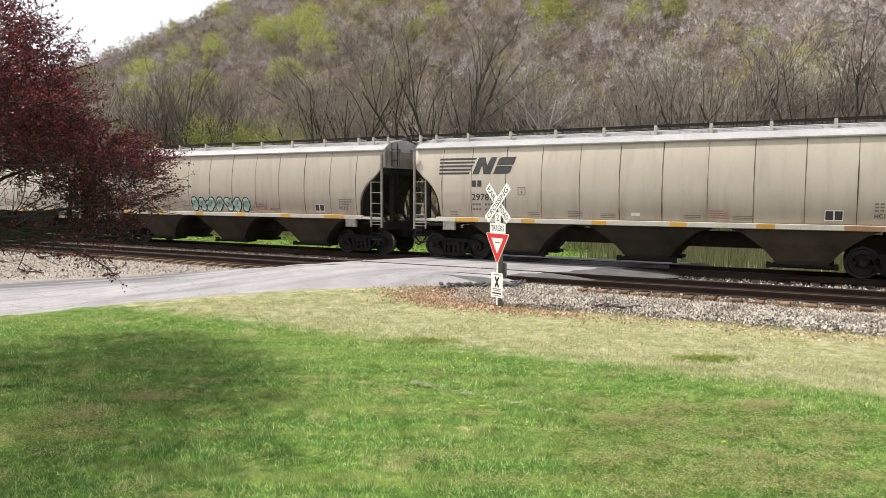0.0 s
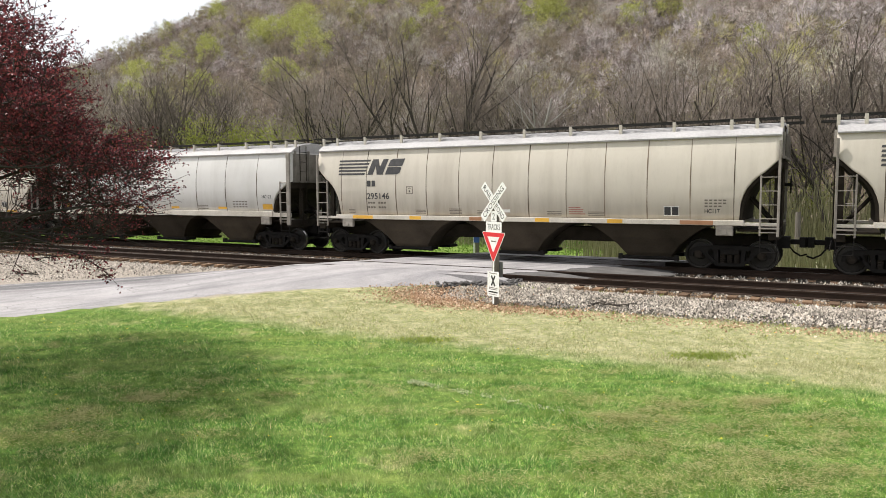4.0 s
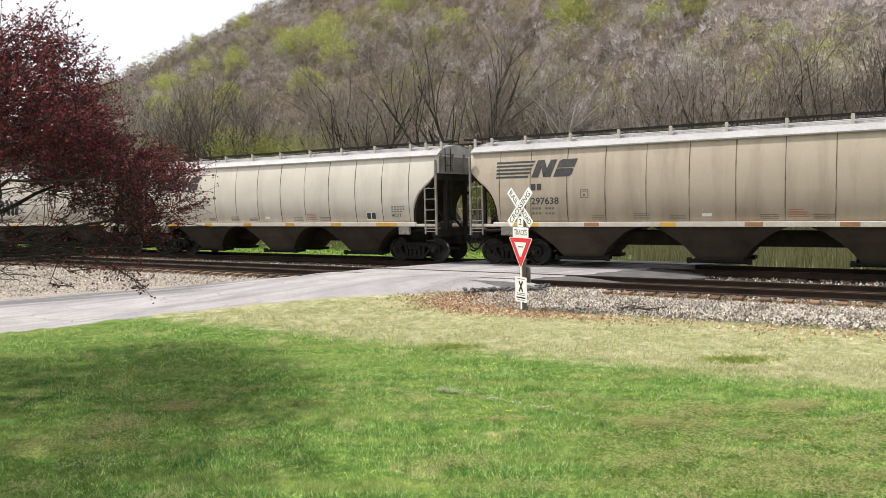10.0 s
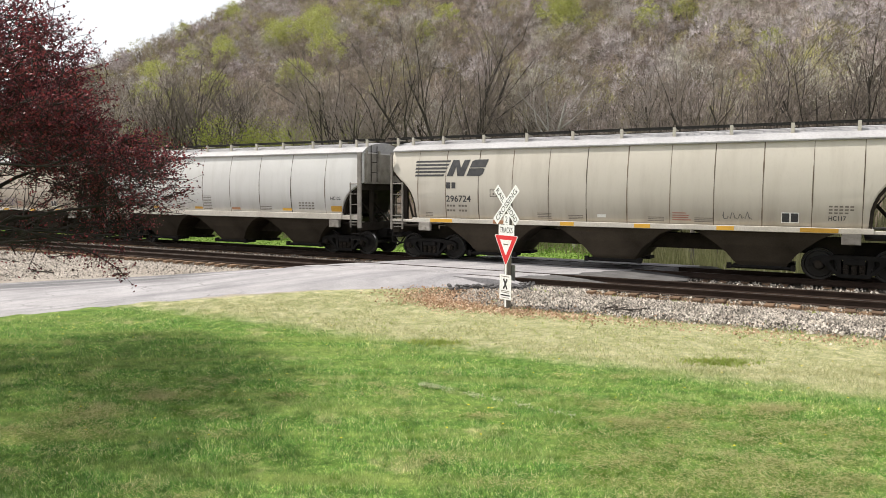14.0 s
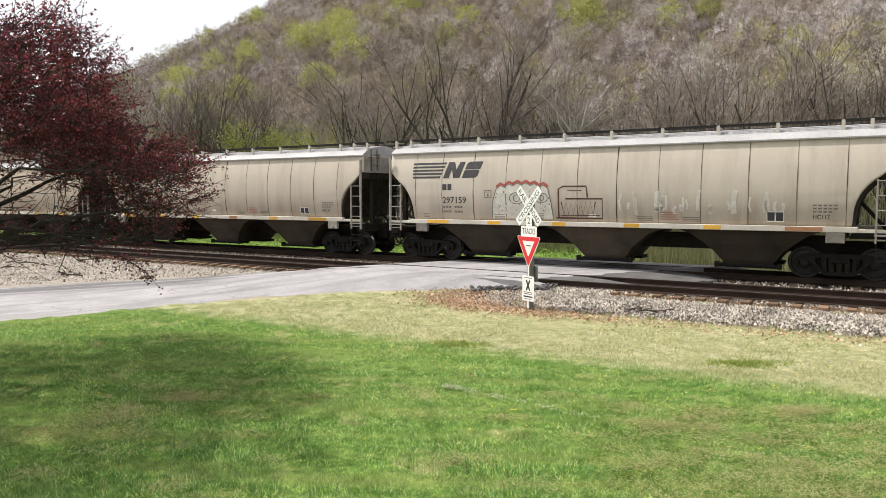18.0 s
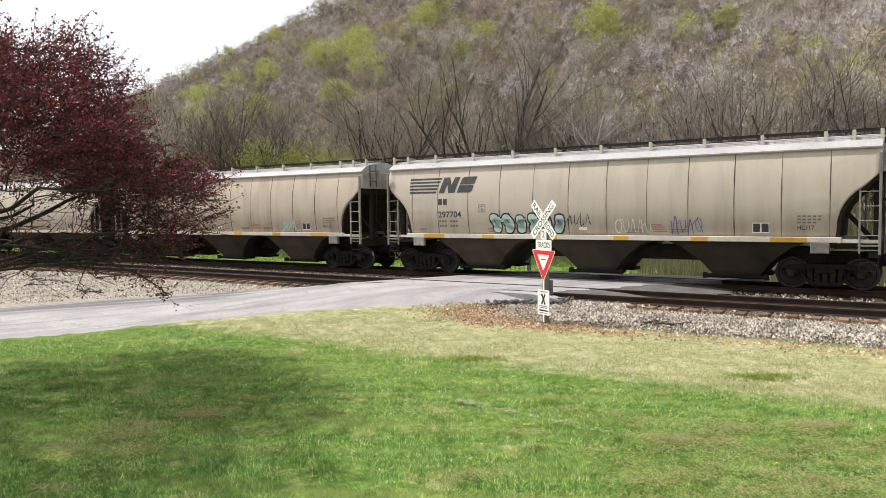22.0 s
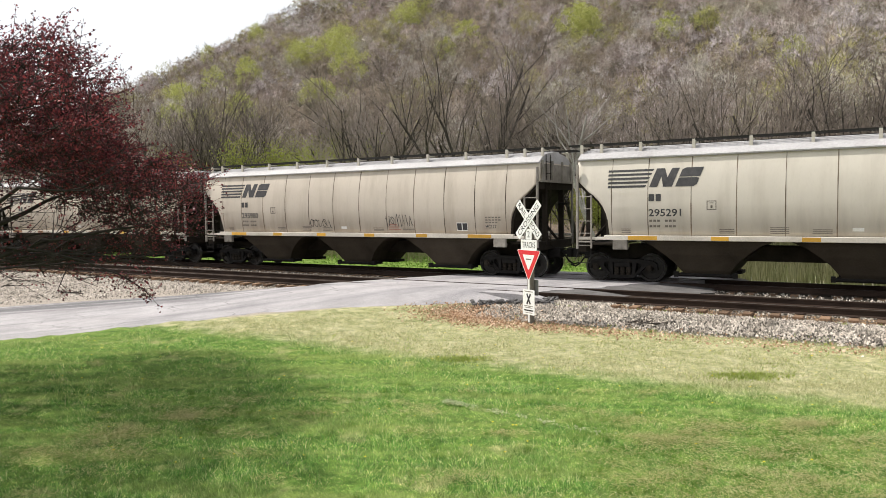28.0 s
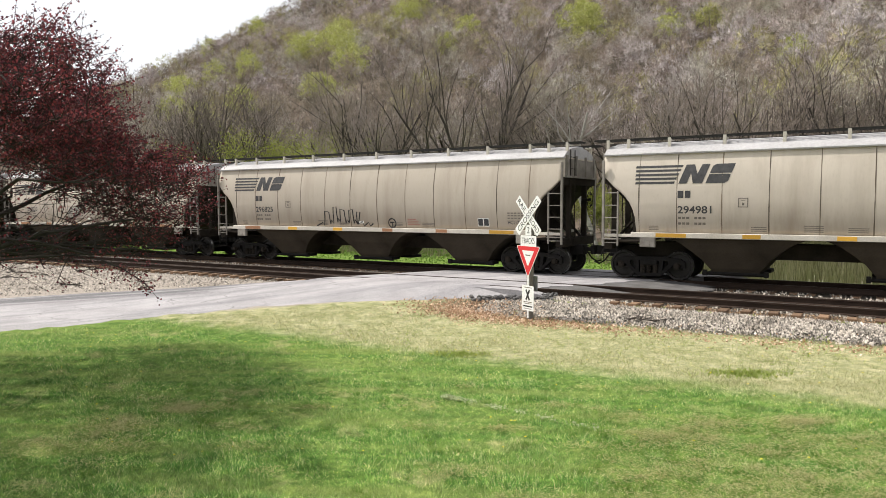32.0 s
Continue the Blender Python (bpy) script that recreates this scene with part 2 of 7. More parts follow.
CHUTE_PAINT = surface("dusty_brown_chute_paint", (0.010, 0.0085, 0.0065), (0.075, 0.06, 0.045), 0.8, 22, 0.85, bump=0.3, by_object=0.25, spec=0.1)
UNDER = surface("dark_underframe_paint", (0.013, 0.011, 0.009), (0.042, 0.034, 0.027), 2.5, 30, 0.85, bump=0.3, by_object=0.25, spec=0.1)
WALKWAY = surface("dark_grimy_grating", (0.016, 0.015, 0.014), (0.04, 0.038, 0.036), 5, 40, 0.7, bump=0.2, spec=0.1)
BLACK_STEEL = surface("black_grimy_steel", (0.007, 0.0065, 0.006), (0.021, 0.019, 0.018), 5, 40, 0.75, bump=0.3, spec=0.1)
TREAD = surface("wheel_steel", (0.015, 0.014, 0.013), (0.05, 0.045, 0.04), 6, 40, 0.55, metal=0.3, bump=0.2)
SHINE = surface("polished_tread_steel", (0.35, 0.34, 0.33), (0.55, 0.54, 0.52), 6, 60, 0.3, metal=1.0, bump=0.05)
DARK_PAINT = surface("faded_black_lettering", (0.03, 0.03, 0.033), (0.075, 0.073, 0.075), 8, 60, 0.6, bump=0.05)
FAINT_INK = surface("faded_grey_stencil", (0.12, 0.105, 0.09), (0.22, 0.19, 0.165), 8, 60, 0.7, bump=0.05)
RED_INK = surface("faded_red_stencil", (0.30, 0.12, 0.09), (0.42, 0.2, 0.16), 8, 60, 0.7, bump=0.05)
YELLOW_TAPE = surface("yellow_reflective_tape", (0.46, 0.25, 0.035), (0.70, 0.40, 0.06), 1.5, 40, 0.5, bump=0.05, by_object=0.25)
RUST_TAPE = surface("rusted_tape", (0.26, 0.13, 0.07), (0.42, 0.22, 0.12), 3, 40, 0.7, bump=0.05)
WHITE_TAPE = surface("white_marking_paint", (0.66, 0.65, 0.62), (0.8, 0.8, 0.78), 4, 40, 0.6, bump=0.05)
RAIL_STEEL = surface("rusty_rail_steel", (0.022, 0.015, 0.012), (0.055, 0.037, 0.028), 2, 50, 0.75, bump=0.2, spec=0.1)
RAIL_HEAD = surface("worn_rail_head", (0.05, 0.043, 0.04), (0.12, 0.105, 0.098), 3, 60, 0.45, metal=0.6, bump=0.05)
TIE_WOOD = surface("creosoted_tie_wood", (0.085, 0.05, 0.03), (0.26, 0.165, 0.10), 5, 40, 0.9, bump=0.6, by_object=0.45, stretch=(8, 1, 8))
STONE = surface("ballast_stone", (0.185, 0.158, 0.128), (0.53, 0.482, 0.422), 1.6, 60, 0.9, bump=0.4, island=0.8)


def ground_material():
    m, nodes, links, bsdf = node_material("lawn_gravel_and_woodland_floor")
    co = nodes.new("ShaderNodeTexCoord").outputs["Object"]

    def dot_with(v):
        d = nodes.new("ShaderNodeVectorMath")
        d.operation = "DOT_PRODUCT"
        links.new(co, d.inputs[0])
        d.inputs[1].default_value = v
        return d.outputs["Value"]

    def band(value, a, b, jitter=None, amount=0.0):
        if jitter is not None:
            k = nodes.new("ShaderNodeMath")
            k.operation = "MULTIPLY_ADD"
            links.new(jitter, k.inputs[0])
            k.inputs[1].default_value = amount
            links.new(value, k.inputs[2])
            value = k.outputs[0]
        r = nodes.new("ShaderNodeMapRange")
        r.interpolation_type = "SMOOTHSTEP"
        r.inputs["From Min"].default_value, r.inputs["From Max"].default_value = a, b
        links.new(value, r.inputs["Value"])
        return r.outputs["Result"]

    def times(a, b):
        k = nodes.new("ShaderNodeMath")
        k.operation = "MULTIPLY"
        links.new(a, k.inputs[0])
        links.new(b, k.inputs[1])
        return k.outputs[0]

    s, c = dot_with(U), dot_with(N)
    wide = noise_of(nodes, links, co, 0.45, 5)
    mid = noise_of(nodes, links, co, 2.4, 5)
    fine = noise_of(nodes, links, co, 34.0, 4, 0.7)
    mow = noise_of(nodes, links, co, 1.0, 2, stretch=(0.25, 2.2, 1))
    green = ramp_of(nodes, links, mid, [(0.25, (0.055, 0.105, 0.018)), (0.55, (0.10, 0.17, 0.032)), (0.8, (0.175, 0.24, 0.06))])
    green = mixed(nodes, links, green, (0.20, 0.24, 0.07), ramp_of(nodes, links, mow, [(0.42, (0, 0, 0)), (0.72, (0.65,) * 3)]))
    dry = ramp_of(nodes, links, mid, [(0.25, (0.17, 0.185, 0.075)), (0.5, (0.30, 0.295, 0.16)), (0.8, (0.45, 0.405, 0.275))])
    col = mixed(nodes, links, green, dry, band(c, 12.1, 13.3, mid, 1.5))
    bare = ramp_of(nodes, links, noise_of(nodes, links, co, 0.9, 6, 0.65), [(0.58, (0, 0, 0)), (0.71, (0.6,) * 3)])
    col = mixed(nodes, links, col, (0.42, 0.37, 0.20), bare)
    blades = noise_of(nodes, links, co, 95.0, 4, 0.7, stretch=(1, 0.5, 1))
    col = mixed(nodes, links, col, ramp_of(nodes, links, blades, [(0.3, (0.5, 0.52, 0.5)), (0.5, (1, 1, 1)), (0.7, (1.5, 1.45, 1.4))]), 1.0, "MULTIPLY")
    clump = noise_of(nodes, links, co, 7.0, 5, 0.7)
    col = mixed(nodes, links, col, ramp_of(nodes, links, clump, [(0.3, (0.5, 0.55, 0.5)), (0.5, (0.95, 0.97, 0.95)), (0.72, (1.45, 1.35, 1.3))]), 1.0, "MULTIPLY")
    grit = ramp_of(nodes, links, fine, [(0.25, (0.02, 0.017, 0.014)), (0.5, (0.06, 0.052, 0.043)), (0.75, (0.16, 0.142, 0.12))])
    buff = ramp_of(nodes, links, fine, [(0.25, (0.14, 0.118, 0.098)), (0.5, (0.29, 0.253, 0.218)), (0.75, (0.47, 0.42, 0.37))])
    col = mixed(nodes, links, col, grit, times(band(c, 17.0, 17.6, mid, 0.8), band(s, 12.0, 9.0)))
    col = mixed(nodes, links, col, buff, band(dot_with(U * 1.18 + N), 31.2, 32.0, mid, 0.5))
    oil = ramp_of(nodes, links, fine, [(0.3, (0.03, 0.025, 0.02)), (0.7, (0.13, 0.11, 0.09))])
    col = mixed(nodes, links, col, oil, times(band(c, 18.6, 19.0, mid, 0.3), band(c, 26.9, 26.3)))
    meadow = ramp_of(nodes, links, mid, [(0.3, (0.08, 0.14, 0.025)), (0.7, (0.19, 0.27, 0.06))])
    col = mixed(nodes, links, col, meadow, band(c, 27.0, 28.0, mid, 0.8))
    col = mixed(nodes, links, col, (0.25, 0.245, 0.17), times(times(band(c, 30.5, 31.5, mid, 0.8), band(c, 36.8, 35.6, mid, 0.8)), band(s, 12.0, 8.5)))
    litter = ramp_of(nodes, links, mixed(nodes, links, mid, wide, 0.5), [(0.3, (0.05, 0.04, 0.03)), (0.5, (0.11, 0.086, 0.066)), (0.7, (0.21, 0.168, 0.132))])
    col = mixed(nodes, links, col, litter, band(c, 50.0, 62.0, wide, 8.0))
    links.new(col, bsdf.inputs["Base Color"])
    bsdf.inputs["Roughness"].default_value = 0.95
    bsdf.inputs["Specular IOR Level"].default_value = 0.1
    b = nodes.new("ShaderNodeBump")
    b.inputs["Strength"].default_value, b.inputs["Distance"].default_value = 0.6, 0.03
    links.new(fine, b.inputs["Height"])
    links.new(b.outputs["Normal"], bsdf.inputs["Normal"])
    return m


# ---- ground: one sheet, laid out along the track ----
def build_ground():
    ss = np.concatenate([np.linspace(-2500, -600, 12), np.linspace(-560, -30, 40), np.arange(-25, 60, 0.5), np.linspace(62, 500, 70), np.linspace(540, 3000, 16)])
    cs = np.concatenate([np.linspace(-900, -40, 10), np.linspace(-30, -2, 8), np.arange(0, 30, 0.4), np.linspace(31, 62, 14), np.arange(64, 372, 5.0), np.linspace(390, 2600, 12)])
    sg, cg = np.meshgrid(ss, cs, indexing="ij")
    x, y = sg * U.x + cg * N.x, sg * U.y + cg * N.y
    z = ground_z(x, y)
    rng = np.random.default_rng(3)
    lawn = (cg < 16.5) & (cg > 0) & (np.abs(sg) < 60)
    z = z + np.where(lawn, rng.normal(0, 0.006, z.shape), 0)
    idx = np.arange(len(ss) * len(cs)).reshape(len(ss), len(cs))
    quads = np.stack([idx[:-1, :-1], idx[:-1, 1:], idx[1:, 1:], idx[1:, :-1]], -1).reshape(-1, 4)
    me = mesh_of("ground", np.stack([x, y, z], -1).reshape(-1, 3), quads, ground_material(), True)
    ob = new("ground", me)
    tagged(ob, "mown green lawn, trackside gravel and brown wooded hillside", "ground", kind="structure")
    bm = bmesh.new()
    bm.from_mesh(me)
    bmesh.ops.recalc_face_normals(bm, faces=bm.faces)
    bm.to_mesh(me)
    bm.free()


build_ground()



def asphalt_material():
    """Pale worn asphalt: drifting tone, long wheel streaks along the lane, coarse grit and a web of fine cracks in places."""
    m, nodes, links, bsdf = node_material("pale_worn_asphalt")
    co = nodes.new("ShaderNodeTexCoord").outputs["Object"]
    col = ramp_of(nodes, links, noise_of(nodes, links, co, 0.7, 6, 0.65), [(0.3, (0.255, 0.245, 0.25)), (0.7, (0.385, 0.37, 0.375))])
    mp = nodes.new("ShaderNodeMapping")
    mp.inputs["Rotation"].default_value = (0, 0, radians(-33))
    links.new(co, mp.inputs["Vector"])
    streak = noise_of(nodes, links, mp.outputs["Vector"], 1.0, 4, 0.6, stretch=(0.12, 1.6, 1))
    col = mixed(nodes, links, col, ramp_of(nodes, links, streak, [(0.32, (0.68, 0.68, 0.7)), (0.5, (1, 1, 1)), (0.7, (1.12, 1.1, 1.1))]), 1.0, "MULTIPLY")
    grit = noise_of(nodes, links, co, 42.0, 4, 0.7)
    col = mixed(nodes, links, col, ramp_of(nodes, links, grit, [(0.3, (0.7, 0.7, 0.7)), (0.5, (1, 1, 1)), (0.7, (1.22, 1.2, 1.18))]), 1.0, "MULTIPLY")
    warp = nodes.new("ShaderNodeTexNoise")
    warp.inputs["Scale"].default_value = 1.6
    links.new(co, warp.inputs["Vector"])
    bent = nodes.new("ShaderNodeVectorMath")
    bent.operation = "MULTIPLY_ADD"
    links.new(warp.outputs["Color"], bent.inputs[0])
    bent.inputs[1].default_value = (0.9, 0.9, 0.0)
    links.new(co, bent.inputs[2])
    cells = nodes.new("ShaderNodeTexVoronoi")
    cells.feature = "DISTANCE_TO_EDGE"
    cells.inputs["Scale"].default_value = 0.75
    links.new(bent.outputs["Vector"], cells.inputs["Vector"])
    crack = ramp_of(nodes, links, cells.outputs["Distance"], [(0.0, (1, 1, 1)), (0.016, (0, 0, 0))])
    where = ramp_of(nodes, links, noise_of(nodes, links, co, 0.35, 4), [(0.47, (0, 0, 0)), (0.58, (0.8,) * 3)])
    col = mixed(nodes, links, col, (0.09, 0.085, 0.085), mixed(nodes, links, crack, where, 1.0, "MULTIPLY"))
    # the margin towards the gravel is broken up and darker, in long streaks
    def lean(v, offset):
        d = nodes.new("ShaderNodeVectorMath")
        d.operation = "DOT_PRODUCT"
        links.new(co, d.inputs[0])
        d.inputs[1].default_value = v
        k = nodes.new("ShaderNodeMath")
        k.operation = "ADD"
        links.new(d.outputs["Value"], k.inputs[0])
        k.inputs[1].default_value = offset
        return k.outputs[0]

    def step(value, a, b):
        r = nodes.new("ShaderNodeMapRange")
        r.interpolation_type = "SMOOTHSTEP"
        r.inputs["From Min"].default_value, r.inputs["From Max"].default_value = a, b
        links.new(value, r.inputs["Value"])
        return r.outputs["Result"]

    tilt = nodes.new("ShaderNodeMapping")
    tilt.inputs["Rotation"].default_value = (0, 0, radians(-15))
    links.new(co, tilt.inputs["Vector"])
    long_streak = noise_of(nodes, links, tilt.outputs["Vector"], 1.0, 5, 0.65, stretch=(0.22, 2.6, 1))
    edge = step(lean((-0.26, 1.0, 0.0), -26.43), -3.7, -1.8)
    broken = ramp_of(nodes, links, long_streak, [(0.36, (0, 0, 0)), (0.54, (0.9, 0.9, 0.9))])
    worn = mixed(nodes, links, mixed(nodes, links, edge, broken, 1.0, "MULTIPLY"), step(lean((1.0, 0.0, 0.0), 0.0), -5.0, -9.0), 1.0, "MULTIPLY")
    col = mixed(nodes, links, col, ramp_of(nodes, links, grit, [(0.3, (0.05, 0.048, 0.05)), (0.7, (0.17, 0.165, 0.17))]), worn)
    links.new(col, bsdf.inputs["Base Color"])
    bsdf.inputs["Roughness"].default_value, bsdf.inputs["Specular IOR Level"].default_value = 0.92, 0.15
    b = nodes.new("ShaderNodeBump")
    b.inputs["Strength"].default_value, b.inputs["Distance"].default_value = 0.4, 0.006
    links.new(grit, b.inputs["Height"])
    links.new(b.outputs["Normal"], bsdf.inputs["Normal"])
    return m


ASPHALT = asphalt_material()
DARK_ASPHALT = surface("dark_patched_asphalt", (0.06, 0.057, 0.056), (0.155, 0.148, 0.145), 2.0, 50, 0.9, bump=0.5, bump_dist=0.01)


def lerp_line(pts, t):
    """A point at t (0..1) along a polyline of equal steps."""
    k = t * (len(pts) - 1)
    i = min(int(k), len(pts) - 2)
    a, b = Vector(pts[i]), Vector(pts[i + 1])
    return a + (b - a) * (k - i)


def road_top(s, c):
    base = float(bed_left(s, c))
    return base + 0.045 + 0.145 * float(smooth(14.5, 19.2, c))


def build_road():
    near = [(-46, -7), (-26, 6.0), (-17, 11.9), (-12.5, 14.9), (-10.28, 16.36), (-8.28, 17.75), (-6.14, 19.3), (-4.6, 19.95), (-3.1, 20.25), (-1.6, 20.65), (-0.3, 20.85), (0.85, 20.62), (2.0, 20.72)]
    far = [(-60, -2), (-36, 11.5), (-26, 17.6), (-19.5, 21.0), (-15.6, 22.3), (-13.2, 23.0), (-11.2, 23.4), (-9.6, 23.7), (-8.3, 24.05), (-7.2, 24.35), (-6.1, 24.75), (-5.2, 25.0), (-4.55, 25.25)]
    verts, faces, rows, cols = [], [], 61, 13
    rng = random.Random(4)
    for i in range(rows):
        a, b = lerp_line(near, i / (rows - 1)), lerp_line(far, i / (rows - 1))
        wob = rng.uniform(-0.07, 0.07)
        for j in range(cols):
            p = a + (b - a) * (j / (cols - 1))
            if j == 0:
                p = p + (a - b).normalized() * wob
            s, c = p.x * U.x + p.y * U.y, p.x * N.x + p.y * N.y
            lie = float(ground_z(p.x, p.y))
            rim = min(j, cols - 1 - j) / 2.5
            z = lie - 0.03 + (max(road_top(s, c), lie + 0.03) - lie + 0.03) * min(1.0, rim)
            verts.append((p.x, p.y, z))
    n = len(verts)
    verts += [(x, y, z - 0.4) for x, y, z in verts]
    for i in range(rows - 1):
        for j in range(cols - 1):
            q = [i * cols + j, i * cols + j + 1, (i + 1) * cols + j + 1, (i + 1) * cols + j]
            faces.append(q[::-1])
        for j in (0, cols - 1):
            p0, p1 = i * cols + j, (i + 1) * cols + j
            faces.append([p0, p1, p1 + n, p0 + n])
    for j in range(cols - 1):
        p0, p1 = (rows - 1) * cols + j, (rows - 1) * cols + j + 1
        faces.append([p0, p1, p1 + n, p0 + n])
    road = new("road", mesh_of("road", verts, faces, ASPHALT, False))
    tagged(road, "pale worn asphalt lane leading up to the crossing", "road", kind="structure")
    # crossing strips between and beside the rails
    strips = [(18.85, NEAR_C - 0.80, 0.0), (NEAR_C - 0.66, NEAR_C + 0.66, 0.0), (NEAR_C + 0.80, FAR_C - 0.80, 0.0), (FAR_C - 0.66, FAR_C + 0.66, 0.0), (FAR_C + 0.80, 27.2, 0.0)]
    for k, (c0, c1, _) in enumerate(strips):
        bm = bmesh.new()
        cut = []
        steps = 18
        for i in range(steps + 1):
            for cc in (c0 + (c1 - c0) * q / 6 for q in range(7)):
                lo = (8.1 if k == 0 else 8.35 - 0.62 * (cc - 20.0)) + 0.13 * math.sin(cc * 7) + 0.09 * math.sin(cc * 17)
                hi = 16.5 - 0.5 * (cc - 20.0)
                s = lo + (hi - lo) * i / steps
                drop = 0.22 * max(0.0, (cc - 26.4) / 0.8) + (0.14 * max(0.0, 1 - (s - lo) / 0.9) ** 1.5 if k == 0 else 0.0) + 0.15 * max(0.0, 1 - (hi - s) / 1.2) ** 1.5
                cut.append(bm.verts.new(on_track(s, cc, -0.012 - drop - (0.02 if k == 0 and cc == c0 else 0))))
        low = [bm.verts.new(v.co - Vector((0, 0, 0.25))) for v in cut]
        for i in range(steps):
            for j in range(6):
                q = [i * 7 + j, i * 7 + j + 1, (i + 1) * 7 + j + 1, (i + 1) * 7 + j]
                bm.faces.new([cut[v] for v in q])
            for j in (0, 6):
                a, b = i * 7 + j, (i + 1) * 7 + j
                bm.faces.new((cut[a], cut[b], low[b], low[a]))
        for i in (0, steps):
            for j in range(6):
                a, b = i * 7 + j, i * 7 + j + 1
                bm.faces.new((cut[a], cut[b], low[b], low[a]))
        bmesh.ops.recalc_face_normals(bm, faces=bm.faces)
        part("crossing_strip", bm, ASPHALT, road)
    # dark asphalt apron that runs out along the rails
    rng = random.Random(15)
    for c0, c1 in ((NEAR_C - 0.65, NEAR_C + 0.65), (NEAR_C + 0.81, FAR_C - 0.81) ):
        bm = bmesh.new()
        rowsv = []
        for i in range(25):
            cc = c0 + (c1 - c0) * i / 24
            lo = 8.45 - 0.62 * (cc - 20.0)
            out_s = lo - 1.7 - 0.5 * math.sin(cc * 2.3) - rng.uniform(0, 0.5)
            rowsv.append([bm.verts.new(on_track(out_s + (lo - out_s) * t, cc, -0.022 - 0.13 * (1 - t) ** 1.5 + rng.uniform(-0.006, 0.006))) for t in (0, 0.2, 0.4, 0.6, 0.8, 1)])
        for a, b in zip(rowsv, rowsv[1:]):
            for j in range(5):
                bm.faces.new((a[j], b[j], b[j + 1], a[j + 1]))
        bmesh.ops.recalc_face_normals(bm, faces=bm.faces)
        part("dark_apron", bm, DARK_ASPHALT, road, "dark patched asphalt beside the crossing")
    # broken dark edge of the paving beside the near rail
    rng = random.Random(9)
    bm = bmesh.new()
    line = [Vector((9.9, 18.02)), Vector((9.22, 18.36)), Vector((8.65, 18.66)), Vector((8.1, 18.8)), Vector((8.05, 19.35))]
    for i in range(230):
        w = lerp_line(line, rng.random())
        s, c = w.x + rng.gauss(0, 0.09), w.y + rng.gauss(-0.05, 0.08)
        p = on_track(s, c)
        z = float(ground_z(p.x, p.y)) + rng.uniform(0, 0.12)
        r = rng.uniform(0.03, 0.10)
        bmesh.ops.create_icosphere(bm, subdivisions=1, radius=r, matrix=Matrix.Translation((p.x, p.y, z)) @ pose(0, 0, 0, rng.uniform(-30, 30), rng.uniform(-30, 30), rng.uniform(0, 360)) @ Matrix.Diagonal((1, rng.uniform(0.6, 1), rng.uniform(0.4, 0.7), 1)))
    edge = part("broken_edge", bm, DARK_ASPHALT, road, "crumbled black asphalt edge")
    edge["kind"] = "stuff"


build_road()


# ---- the two tracks ----
def rail_outline():
    half = [(0.0, -0.175), (0.07, -0.175), (0.07, -0.165), (0.012, -0.145), (0.009, -0.05), (0.036, -0.042), (0.037, -0.008), (0.028, 0.0)]
    return half + [(-a, b) for a, b in half[::-1] if a > 0]


